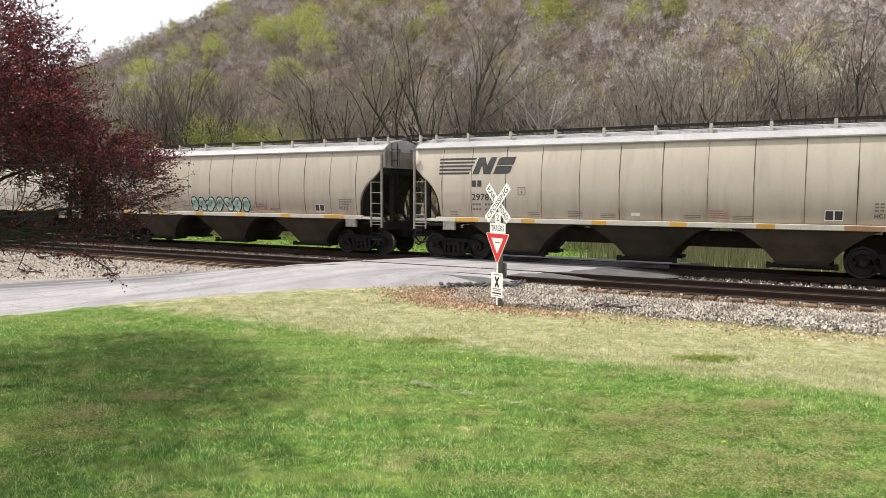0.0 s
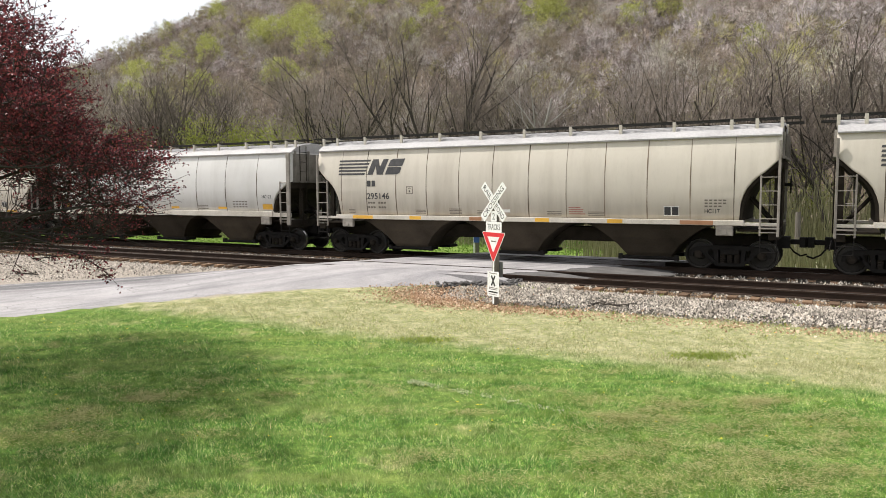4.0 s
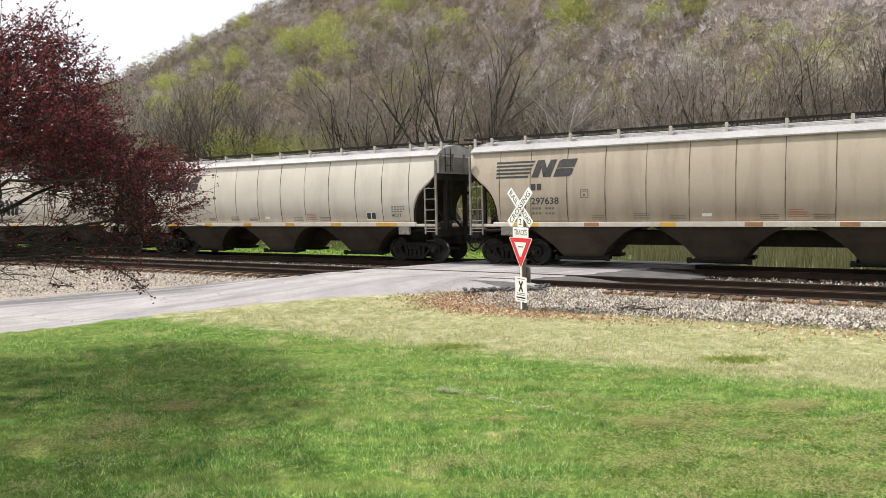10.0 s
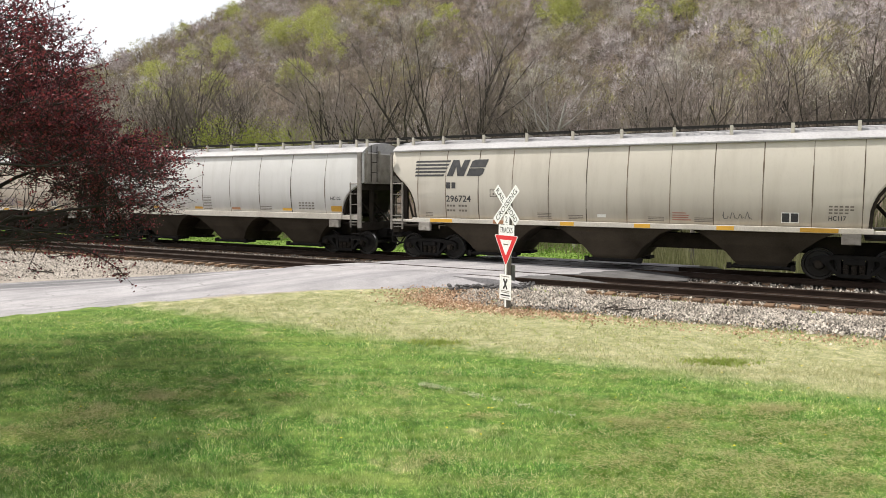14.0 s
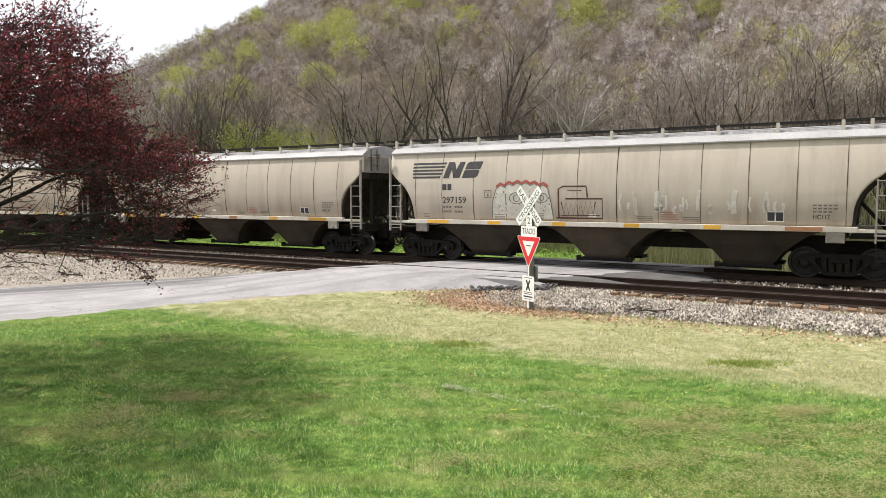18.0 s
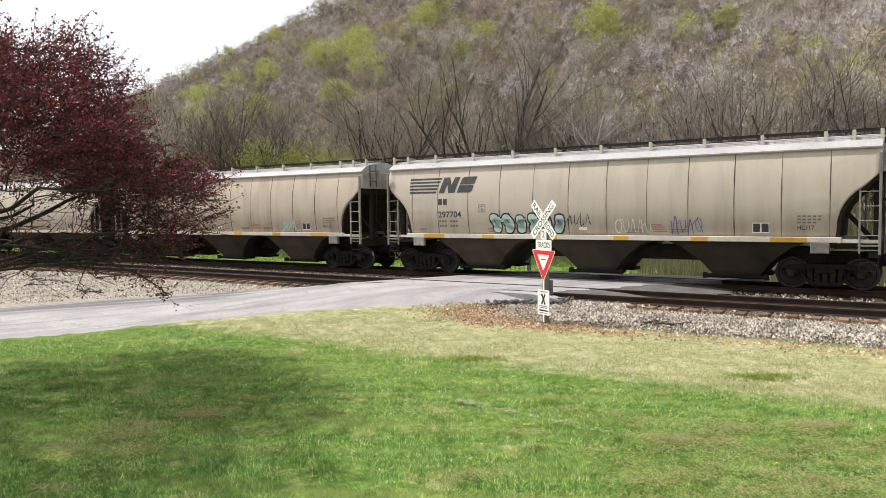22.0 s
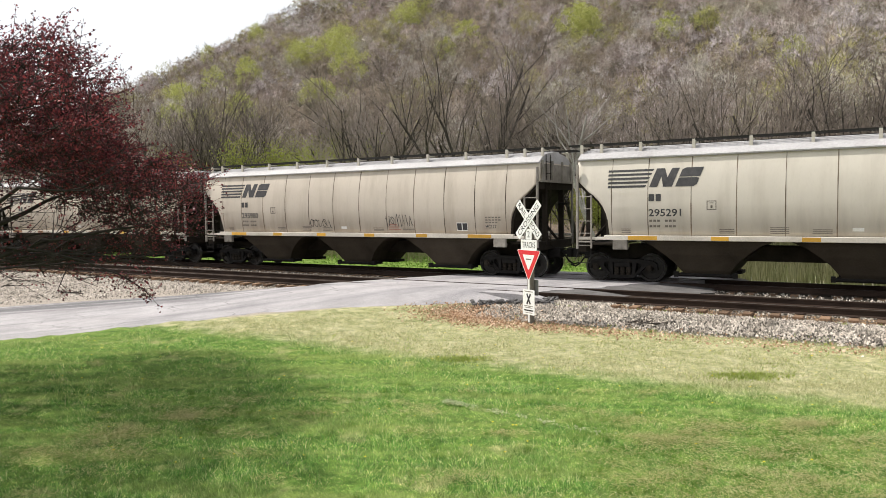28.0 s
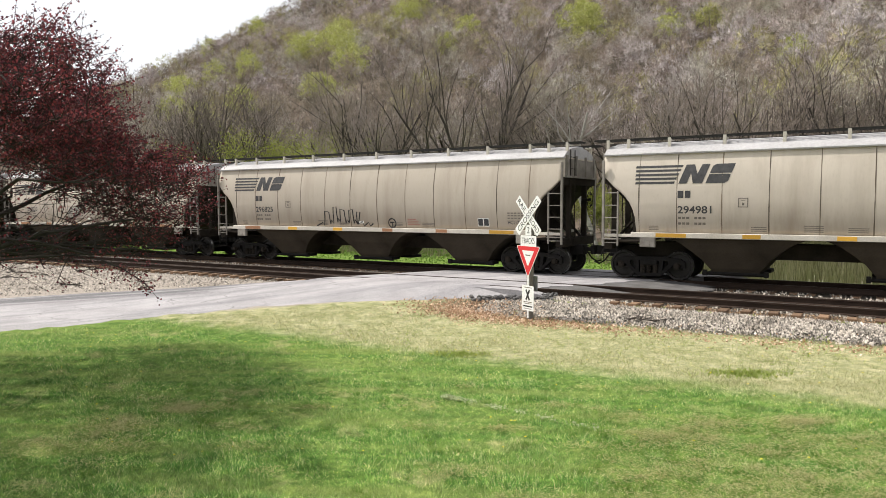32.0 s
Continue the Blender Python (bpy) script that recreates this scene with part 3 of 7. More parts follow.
def build_rails():
    for c, words in ((NEAR_C, "empty track with rusty rails beside the lawn"), (FAR_C, "track under the passing grain train")):
        track = thing("railway_track", words, "railway track", "tracks")
        tagged(track, kind="structure")
        for side in (-0.755, 0.755):
            bm = bmesh.new()
            rings = []
            stops = [-620, -300, -100] + list(range(-30, 91, 12)) + [150, 300, 620]
            for s in stops:
                rings.append([bm.verts.new(on_track(s, c + side + a, b)) for a, b in rail_outline()])
            for a, b in zip(rings, rings[1:]):
                for i in range(len(a)):
                    j = (i + 1) % len(a)
                    bm.faces.new((a[i], a[j], b[j], b[i]))
            bmesh.ops.recalc_face_normals(bm, faces=bm.faces)
            rail = part("rail", bm, RAIL_STEEL, track)
            rail.data.materials.append(RAIL_HEAD)
            for f in rail.data.polygons:
                if f.normal.z > 0.75 and f.center.z > rail_z(f.center.dot(U)) - 0.012:
                    f.material_index = 1
        bm = bmesh.new()
        box(bm, -0.11, 0.11, -1.3, 1.3, -0.19, 0.0, 0.012)
        tie = from_bm("tie", bm, TIE_WOOD)
        rng = random.Random(int(c))
        for k in range(150):
            s = -14 + 0.56 * k
            if (6.6 if c < 22 else 5.9) < s < (15.6 if c < 22 else 13.6):
                continue    # under the crossing's paving
            m = track_pose(s + rng.uniform(-0.03, 0.03), c, -0.185 + rng.uniform(-0.012, 0.004)) @ pose(0, rng.uniform(-0.07, 0.07), 0, 0, 0, rng.uniform(-1.5, 1.5))
            child("tie", tie, track, m)
        verts, faces = [], []
        for s in list(np.arange(-620, -14.2, 0.56)) + list(np.arange(70.2, 620, 0.56)):
            o = len(verts)
            for dz in (-0.19, 0.0):
                for a, b in ((-0.11, -1.3), (0.11, -1.3), (0.11, 1.3), (-0.11, 1.3)):
                    verts.append(on_track(s + a, c + b, -0.185 + dz))
            faces += [[o + 4, o + 5, o + 6, o + 7], [o, o + 1, o + 5, o + 4], [o + 1, o + 2, o + 6, o + 5], [o + 2, o + 3, o + 7, o + 6], [o + 3, o, o + 4, o + 7]]
        rest = child("distant_ties", mesh_of("distant_ties", verts, faces, TIE_WOOD), track)
        rest["kind"] = "stuff"
        # tie plates under the rails
        pv, pf = [], []
        for k in range(150):
            s = -14 + 0.56 * k
            if 6.6 < s < 13.6:
                continue
            for side in (-0.755, 0.755):
                o = len(pv)
                for dz in (-0.186, -0.168):
                    for a, b in ((-0.09, -0.17), (0.09, -0.17), (0.09, 0.17), (-0.09, 0.17)):
                        pv.append(on_track(s + a, c + side + b, dz))
                pf += [[o + 4, o + 5, o + 6, o + 7], [o, o + 1, o + 5, o + 4], [o + 1, o + 2, o + 6, o + 5], [o + 2, o + 3, o + 7, o + 6], [o + 3, o, o + 4, o + 7]]
        plates = child("tie_plates", mesh_of("tie_plates", pv, pf, RAIL_STEEL), track)
        plates["kind"] = "stuff"


build_rails()


def scatter_mesh(name, template_v, template_f, places, scales, spins, material, flat=1.0, tilts=None):
    """Many turned and scaled copies of a small template in one mesh."""
    tv, tf = np.asarray(template_v, float), np.asarray(template_f, int)
    n, k = len(places), len(tv)
    ca, sa = np.cos(spins)[:, None], np.sin(spins)[:, None]
    v = tv[None] * np.asarray(scales).reshape(n, 1, -1)
    if tilts is not None:
        cb, sb = np.cos(tilts)[:, None], np.sin(tilts)[:, None]
        yy, zz = v[..., 1] * cb - v[..., 2] * sb, v[..., 1] * sb + v[..., 2] * cb
        v = np.stack([v[..., 0], yy, zz], -1)
    x, y = v[..., 0] * ca - v[..., 1] * sa, v[..., 0] * sa + v[..., 1] * ca
    out = np.stack([x, y, v[..., 2] * flat], -1) + np.asarray(places)[:, None, :]
    faces = (tf[None] + (np.arange(n) * k)[:, None, None]).reshape(-1, tf.shape[1])
    return mesh_of(name, out.reshape(-1, 3), faces, material)


STONE_V = [(1, 0, -0.3), (0.3, 0.95, -0.5), (-0.8, 0.5, -0.3), (-0.7, -0.6, -0.5), (0.35, -0.9, -0.3), (0.15, 0.1, 0.75)]
STONE_F = [(0, 1, 5), (1, 2, 5), (2, 3, 5), (3, 4, 5), (4, 0, 5)]     # the underside lies in the bed


def build_ballast():
    rng = np.random.default_rng(11)
    def field(n, s0, s1, c0, c1, size):
        s = rng.uniform(s0, s1, n)
        c = rng.uniform(c0, c1, n)
        return s, c, rng.uniform(0.6, 1.35, n) * size
    parts_ = [field(23000, -5, 9.4, 16.6, 18.74, 0.033), field(1300, 6.2, 8.1, 18.7, 19.42, 0.036), field(26000, 11.5, 42, 9.0, 18.9, 0.034), field(1500, -4, 34, 19.0, 19.3, 0.03), field(3000, -4, 34, NEAR_C - 0.6, NEAR_C + 0.6, 0.035),
              field(3800, -4, 34, 20.9, 23.5, 0.035), field(900, -4, 34, 25.2, 27.4, 0.04)]
    s, c, r = (np.concatenate(a) for a in zip(*parts_))
    keep = ~((s > 8.3 - 0.62 * np.maximum(c - 20, -0.2)) & (c > 18.9 - (s - 8.0) * 0.42) & (s < 16.2 - 0.5 * (c - 20)) & (c > 17.9))
    x, y = s * U.x + c * N.x, s * U.y + c * N.y
    # keep the lane itself clear
    lane = (s > 11) & (c < 18.9) & (c < 18.8 - (s - 17.2) * 0.92 + 0.15 * np.sin(s * 3.1))
    fade = rng.uniform(0, 1, len(s)) < smooth(16.7, 17.5, c) + (s > 11)
    keep &= ~lane & fade
    s, c, r, x, y = s[keep], c[keep], r[keep], x[keep], y[keep]
    n = len(s)
    z = ground_z(x, y) + r * 0.25 + rng.uniform(0, 0.03, n) ** 1.0 * (s < 11)
    sc = r[:, None] * rng.uniform(0.65, 1.25, (n, 3)) * np.array([1.0, 0.85, 1.3])
    me = scatter_mesh("ballast_stones", STONE_V, STONE_F, np.stack([x, y, z], -1), sc, rng.uniform(0, 6.28, n), STONE, tilts=rng.uniform(-0.7, 0.7, n))
    # rust-stained stones packed between the tie ends
    ns, nc = rng.uniform(-5, 7.5, 5200), rng.uniform(18.35, 19.2, 5200)
    nx, ny = ns * U.x + nc * N.x, ns * U.y + nc * N.y
    nr_ = rng.uniform(0.018, 0.042, 5200)
    rusty = surface("rust_stained_stone", (0.12, 0.075, 0.042), (0.33, 0.225, 0.14), 1.6, 50, 0.95, bump=0.4, island=0.6)
    stained = scatter_mesh("stained_stones", STONE_V, STONE_F, np.stack([nx, ny, ground_z(nx, ny) + nr_ * 0.2], -1), nr_[:, None] * rng.uniform(0.7, 1.2, (5200, 3)), rng.uniform(0, 6.28, 5200), rusty, tilts=rng.uniform(-0.7, 0.7, 5200))
    tagged(new("stained_stones", stained), "rust-brown stones packed between the tie ends", "ballast", kind="stuff")
    tagged(new("ballast_stones", me), "pale crushed limestone ballast beside the rails", "ballast", kind="stuff")


build_ballast()


# ---- covered hopper cars. Each car's own axes: x the way it travels, y towards the lawn, z up from the rail heads ----
def side_y(h):
    return float(np.interp(h, [1.40, 1.54, 1.8, 2.1, 2.5, 2.9, 3.3, 3.6, 3.85, 4.05], [1.47, 1.50, 1.56, 1.605, 1.63, 1.62, 1.577, 1.517, 1.452, 1.388]))


class Kind:
    pass


def curved_kind():
    k = Kind()
    k.length, k.truck, k.sill0, k.sill1 = 16.66, 6.95, 1.385, 1.54
    k.cut = [(0.0, 3.36), (0.2, 3.17), (0.42, 2.95), (0.6, 2.82), (0.76, 2.66), (0.9, 2.47), (1.0, 2.25), (1.06, 2.02), (1.09, 1.54)]
    k.ribs = [1.19, 2.36, 3.68, 4.98, 6.30, 7.61, 8.94, 10.27, 11.55, 12.89, 14.18, 15.42]
    k.chutes = [4.02, 8.40, 12.86]
    k.brackets = [0.02, 0.7, 2.0, 3.65, 5.3, 6.95, 8.6, 10.25, 11.92, 13.58, 15.25, 15.95, 16.62]
    k.post = 0.07
    return k


def straight_kind():
    k = Kind()
    k.length, k.truck, k.sill0, k.sill1 = 15.36, 6.45, 1.40, 1.63
    k.cut = [(0.0, 2.83), (0.15, 2.74), (0.35, 2.62), (0.55, 2.5), (0.72, 2.32), (0.86, 2.1), (0.93, 1.9), (0.97, 1.75), (0.99, 1.63)]
    k.ribs = [1.55, 3.26, 4.96, 6.66, 8.34, 10.06, 11.80, 13.57]
    k.chutes = [3.6, 7.9, 12.1]
    k.brackets = [0.05, 0.8, 2.0, 3.5, 5.0, 6.5, 8.0, 9.5, 11.0, 12.6, 14.0, 14.8, 15.3]
    k.post = 0.17
    return k


def body_mesh(k, name):
    half = k.length / 2
    st = [(half - d, h) for d, h in k.cut]
    xs = st + [(x, k.cut[-1][1]) for x in np.linspace(st[-1][0], -st[-1][0], 15)[1:-1]] + [(-x, h) for x, h in st[::-1]]
    levels = 17
    verts, faces = [], []
    for x, hb in xs:
        hs = np.linspace(hb, 4.03, levels)
        verts += [(x, side_y(h), h) for h in hs]
        verts += [(x, -side_y(h), h) for h in hs[::-1]]
    w = 2 * levels
    for i in range(len(xs) - 1):
        for j in range(w):
            if j == levels - 1:
                continue
            a, b = i * w + j, i * w + (j + 1) % w
            faces.append([a, b, b + w, a + w])
    faces.append(list(range(w)))
    faces.append(list(range((len(xs) - 1) * w, len(xs) * w))[::-1])
    bm = bmesh.new()
    me = mesh_of(name, verts, faces)
    bm.from_mesh(me)
    bmesh.ops.recalc_face_normals(bm, faces=bm.faces)
    for f in bm.faces:
        f.smooth = abs(f.normal.y) > 0.7      # the side sheets are one rolled curve
    return bm


def roof_bm(k):
    half = k.length / 2
    prof = [(1.39, 3.985), (1.495, 3.99), (1.50, 4.03), (1.43, 4.085), (1.33, 4.155), (1.2, 4.225), (0.95, 4.315), (0.6, 4.38), (0.3, 4.40), (0.3, 4.43), (0.24, 4.45)]
    full = prof + [(-y, z) for y, z in prof[::-1]]
    bm = bmesh.new()
    rings = [[bm.verts.new((x, y, z)) for y, z in full] for x in np.linspace(half - 0.01, -half + 0.01, 14)]
    for a, b in zip(rings, rings[1:]):
        for i in range(len(a) - 1):
            bm.faces.new((a[i], a[i + 1], b[i + 1], b[i]))
    for r in (rings[0], rings[-1]):
        bm.faces.new(r)
    bmesh.ops.recalc_face_normals(bm, faces=bm.faces)
    return bm


def running_board_bm(k):
    half = k.length / 2
    bm = bmesh.new()
    for y in (0.72, 0.86, 1.0):
        box(bm, -half - 0.45, half + 0.45, y - 0.015, y + 0.015, 4.50, 4.55)
    box(bm, -half - 0.45, half + 0.45, 1.125, 1.16, 4.495, 4.55)
    x = -half - 0.4
    while x < half + 0.42:
        box(bm, x - 0.012, x + 0.012, 0.7, 1.155, 4.495, 4.53)
        x += 0.22
    return bm


def bracket_bm():
    bm = bmesh.new()
    prism(bm, [(1.175, 4.225), (1.185, 4.53), (1.15, 4.53), (1.05, 4.47), (0.7, 4.47), (0.7, 4.44), (1.1, 4.42), (1.12, 4.255)], -0.045, 0.045, "x")
    return bm


def rib_bm(k, d=0.0):
    """A side seam with its cover strip, from the foot of the sheet at d metres from the car's end up to the eave."""
    bm = bmesh.new()
    foot = k.sill1
    if d < k.cut[-1][0]:
        foot = float(np.interp(d, [a for a, _ in k.cut], [b for _, b in k.cut])) + 0.02
    hs = np.linspace(foot, 3.98, 22)
    rng = random.Random(int(d * 1000) + 7)
    a, b, heavy = rng.uniform(0, 6), rng.uniform(0, 6), rng.uniform(0.55, 1.25)
    inner = []
    for h in hs:
        # the rusted weld swells and thins on its way up
        w = heavy * (0.0085 + 0.0045 * math.sin(h * 3.1 + a) + 0.003 * math.sin(h * 9.3 + b) + 0.004 * math.exp(-(h - 2.3) ** 2)) + rng.uniform(0, 0.0025)
        y = side_y(h)
        inner.append((bm.verts.new((-w - 0.003, y - 0.004, h)), bm.verts.new((-w, y + 0.005, h)), bm.verts.new((w, y + 0.005, h)), bm.verts.new((w + 0.003, y - 0.004, h))))
    for a, b in zip(inner, inner[1:]):
        for i in range(3):
            bm.faces.new((a[i], a[i + 1], b[i + 1], b[i]))
    bmesh.ops.recalc_face_normals(bm, faces=bm.faces)
    return bm


def sill_bm(k):
    half = k.length / 2
    bm = bmesh.new()
    box(bm, -half + 0.95, half - 0.95, 1.50, 1.645, k.sill0, k.sill1, 0.01)
    box(bm, -half + 0.02, -half + 0.949, 1.52, 1.62, k.sill0 - 0.0, k.sill1 - 0.06, 0.01)
    box(bm, half - 0.949, half - 0.02, 1.52, 1.62, k.sill0 - 0.0, k.sill1 - 0.06, 0.01)
    return bm


def chute_bm():
    bm = bmesh.new()
    rings = []
    for hx, hy, z in ((2.17, 1.5, 1.50), (1.95, 1.49, 1.38), (1.58, 1.46, 1.22), (1.22, 1.36, 0.95), (0.96, 1.24, 0.72), (0.76, 1.12, 0.46), (0.70, 1.08, 0.40), (0.70, 1.05, 0.34)):
        rings.append([bm.verts.new((x * hx, y * hy, z)) for x, y in ((1, 1), (-1, 1), (-1, -1), (1, -1))])
    for a, b in zip(rings, rings[1:]):
        for i in range(4):
            j = (i + 1) % 4
            bm.faces.new((a[i], a[j], b[j], b[i]))
    bm.faces.new(rings[-1])
    bmesh.ops.recalc_face_normals(bm, faces=bm.faces)
    return bm


def gate_bm():
    bm = bmesh.new()
    box(bm, -0.82, 0.82, 0.45, 1.14, 0.24, 0.345, 0.01)
    box(bm, -0.82, 0.82, -1.14, -0.45, 0.24, 0.345, 0.01)
    tube(bm, (-0.95, 1.17, 0.30), (0.95, 1.17, 0.30), 0.03, n=6)
    for x in (-0.88, 0.88):
        box(bm, x - 0.06, x + 0.06, 1.05, 1.21, 0.23, 0.40)
    return bm


def ladder_bm(k, top):
    """A side ladder by the car's end; d runs inward from the end."""
    half = k.length / 2
    bm = bmesh.new()
    low = 1.08
    box(bm, half - k.post, half, 1.57, 1.66, low, 4.0 if k.post > 0.1 else top + 0.9, 0.008)
    box(bm, half - 0.54, half - 0.49, 1.59, 1.65, low + 0.02, top - 0.1, 0.006)
    h = low + 0.12
    while h < top:
        tube(bm, (half - 0.54, 1.64, h), (half, 1.64, h), 0.014, n=6)
        h += 0.40
    box(bm, half - 0.56, half + 0.0, 1.40, 1.665, 1.30, 1.335)
    return bm


def rung_drop_bm(k):
    """The stirrup step that hangs under a ladder."""
    half = k.length / 2
    bm = bmesh.new()
    for x in (half - 0.5, half - 0.06):
        tube(bm, (x, 1.62, 1.1), (x, 1.62, 0.62), 0.013, n=6)
    for h in (0.62, 0.86):
        tube(bm, (half - 0.5, 1.62, h), (half - 0.06, 1.62, h), 0.013, n=6)
    return bm


def slope_bm(k):
    """The inclined end sheet under the body's cut-away corner, with its stiffening flange."""
    half = k.length / 2
    bm = bmesh.new()
    t = 0.09
    top = [(half - d, h - 0.004) for d, h in k.cut]
    low = []
    for i, (x, h) in enumerate(top):
        a, b = top[max(0, i - 1)], top[min(len(top) - 1, i + 1)]
        dx, dz = b[0] - a[0], b[1] - a[1]
        ln = math.hypot(dx, dz)
        low.append((x - dz / ln * t, h + dx / ln * t))
    low[0] = (half - 0.004, top[0][1] - 0.26)
    prism(bm, top + low[::-1], -1.53, 1.53, "y")
    return bm


def end_frame_bm(k):
    half = k.length / 2
    top = k.cut[0][1]
    bm = bmesh.new()
    box(bm, half - 0.30, half - 0.02, -1.5, 1.5, 0.98, 1.28, 0.01)
    for y in (-0.75, 0.75):
        box(bm, half - 0.22, half - 0.04, y - 0.05, y + 0.05, 1.28, top + 0.05)
    for y in (-0.42, 0.42):
        tube(bm, (half - 0.06, y, 1.2), (half - 1.0, y, 2.3), 0.05, n=6)
    box(bm, half - 1.15, half - 0.30, -1.35, 1.35, 1.20, 1.26)
    for y in (-1.0, -0.6):
        tube(bm, (half + 0.03, y, 1.1), (half + 0.03, y, 4.3), 0.018, n=6)
    for i in range(8):
        tube(bm, (half + 0.03, -1.0, 1.25 + 0.4 * i), (half + 0.03, -0.6, 1.25 + 0.4 * i), 0.012, n=6)
    box(bm, half - 1.6, half - 0.25, -0.27, 0.27, 0.72, 1.06)
    return bm


def end_panel_bm(k):
    half = k.length / 2
    bm = bmesh.new()
    top = k.cut[0][1]
    for y in (-1.30, -0.45, 0.45, 1.30):
        box(bm, half, half + 0.07, y - 0.04, y + 0.04, top + 0.02, 4.1)
    box(bm, half, half + 0.09, -1.45, 1.45, top - 0.02, top + 0.05)
    # thin dark sheet over the end: dirt, with the end's shade put into the colour
    box(bm, half + 0.003, half + 0.016, -1.42, 1.42, top + 0.05, 3.98)
    return bm


def coupler_bm(k):
    half = k.length / 2
    bm = bmesh.new()
    box(bm, half - 0.25, half + 0.22, -0.22, 0.22, 0.66, 1.02, 0.02)
    box(bm, half + 0.22, half + 0.50, -0.075, 0.075, 0.78, 0.93, 0.02)
    prism(bm, [(half + 0.48, -0.20), (half + 0.62, -0.22), (half + 0.70, -0.05), (half + 0.60, 0.02), (half + 0.66, 0.20), (half + 0.50, 0.17)], 0.70, 1.0, "z")
    pts = [(half + 0.1, 0.42, 0.8), (half + 0.3, 0.44, 0.52), (half + 0.5, 0.40, 0.40), (half + 0.68, 0.36, 0.46)]
    for a, b in zip(pts, pts[1:]):
        tube(bm, a, b, 0.028, n=6)
    tube(bm, (half + 0.05, 0.5, 0.95), (half + 0.05, 1.35, 0.95), 0.018, n=6)
    tube(bm, (half + 0.05, 1.35, 0.95), (half + 0.09, 1.45, 0.72), 0.018, n=6)
    return bm


def brake_wheel_bm(k):
    half = k.length / 2
    bm = bmesh.new()
    o = Vector((half + 0.16, 0.55, 2.6))
    n = 14
    for i in range(n):
        a, b = 2 * math.pi * i / n, 2 * math.pi * (i + 1) / n
        tube(bm, o + Vector((0, math.cos(a), math.sin(a))) * 0.28, o + Vector((0, math.cos(b), math.sin(b))) * 0.28, 0.016, n=5, caps=False)
    for i in range(5):
        a = 2 * math.pi * i / 5
        tube(bm, o, o + Vector((0, math.cos(a), math.sin(a))) * 0.28, 0.012, n=5)
    tube(bm, o + Vector((-0.3, 0, 0)), o + Vector((0.04, 0, 0)), 0.05, n=8)
    return bm


def jack_bm():
    bm = bmesh.new()
    box(bm, -0.24, 0.24, 1.50, 1.648, 1.08, 1.384, 0.015)
    tube(bm, (0.0, 1.64, 1.18), (0.0, 1.67, 1.18), 0.07, n=10)
    return bm


def side_frame_bm():
    """One cast truck side frame, with windows between its members."""
    bm = bmesh.new()
    y0, y1 = 0.93, 1.09
    prism(bm, [(-1.14, 0.60), (-0.98, 0.70), (-0.45, 0.75), (0.45, 0.75), (0.98, 0.70), (1.14, 0.60), (1.14, 0.50), (0.95, 0.585), (0.42, 0.62), (-0.42, 0.62), (-0.95, 0.585), (-1.14, 0.50)], y0, y1)
    for s in (-1, 1):
        prism(bm, [(s * 0.88, 0.60), (s * 0.72, 0.60), (s * 0.34, 0.20), (s * 0.40, 0.14)], y0, y1)
        prism(bm, [(s * 0.47, 0.63), (s * 0.33, 0.63), (s * 0.31, 0.2), (s * 0.41, 0.2)], y0 + 0.01, y1 - 0.01)
        prism(bm, [(s * 1.13, 0.60), (s * 1.16, 0.40), (s * 1.06, 0.40), (s * 1.03, 0.58)], y0, y1)
        prism(bm, [(s * 0.74, 0.60), (s * 0.70, 0.40), (s * 0.63, 0.40), (s * 0.60, 0.62)], y0, y1)
    prism(bm, [(-0.44, 0.22), (0.44, 0.22), (0.38, 0.12), (-0.38, 0.12)], y0 - 0.02, y1 + 0.03)
    return bm


def spring_bm():
    bm = bmesh.new()
    rings, n = [], 8
    for i in range(16):
        z = 0.21 + i * 0.02
        r = (0.088, 0.088, 0.07)[i % 3]
        rings.append([bm.verts.new((r * math.cos(2 * math.pi * j / n), 1.03 + r * math.sin(2 * math.pi * j / n), z)) for j in range(n)])
    for a, b in zip(rings, rings[1:]):
        for j in range(n):
            bm.faces.new((a[j], a[(j + 1) % n], b[(j + 1) % n], b[j]))
    return bm


def bolster_bm():
    bm = bmesh.new()
    box(bm, -0.27, 0.27, -1.14, 1.14, 0.48, 0.64, 0.02)
    # plain block added to fill the side-frame windows with dark
    box(bm, -0.52, 0.52, -0.55, 0.55, 0.16, 0.47, 0.02)
    tube(bm, (0, 0, 0.64), (0, 0, 0.75), 0.2, n=12)
    return bm


def cap_bm():
    bm = bmesh.new()
    tube(bm, (0, 1.0, 0.457), (0, 1.15, 0.457), 0.105, n=12)
    tube(bm, (0, 1.15, 0.457), (0, 1.19, 0.457), 0.07, n=10)
    box(bm, -0.14, 0.14, 0.95, 1.08, 0.50, 0.60)
    return bm


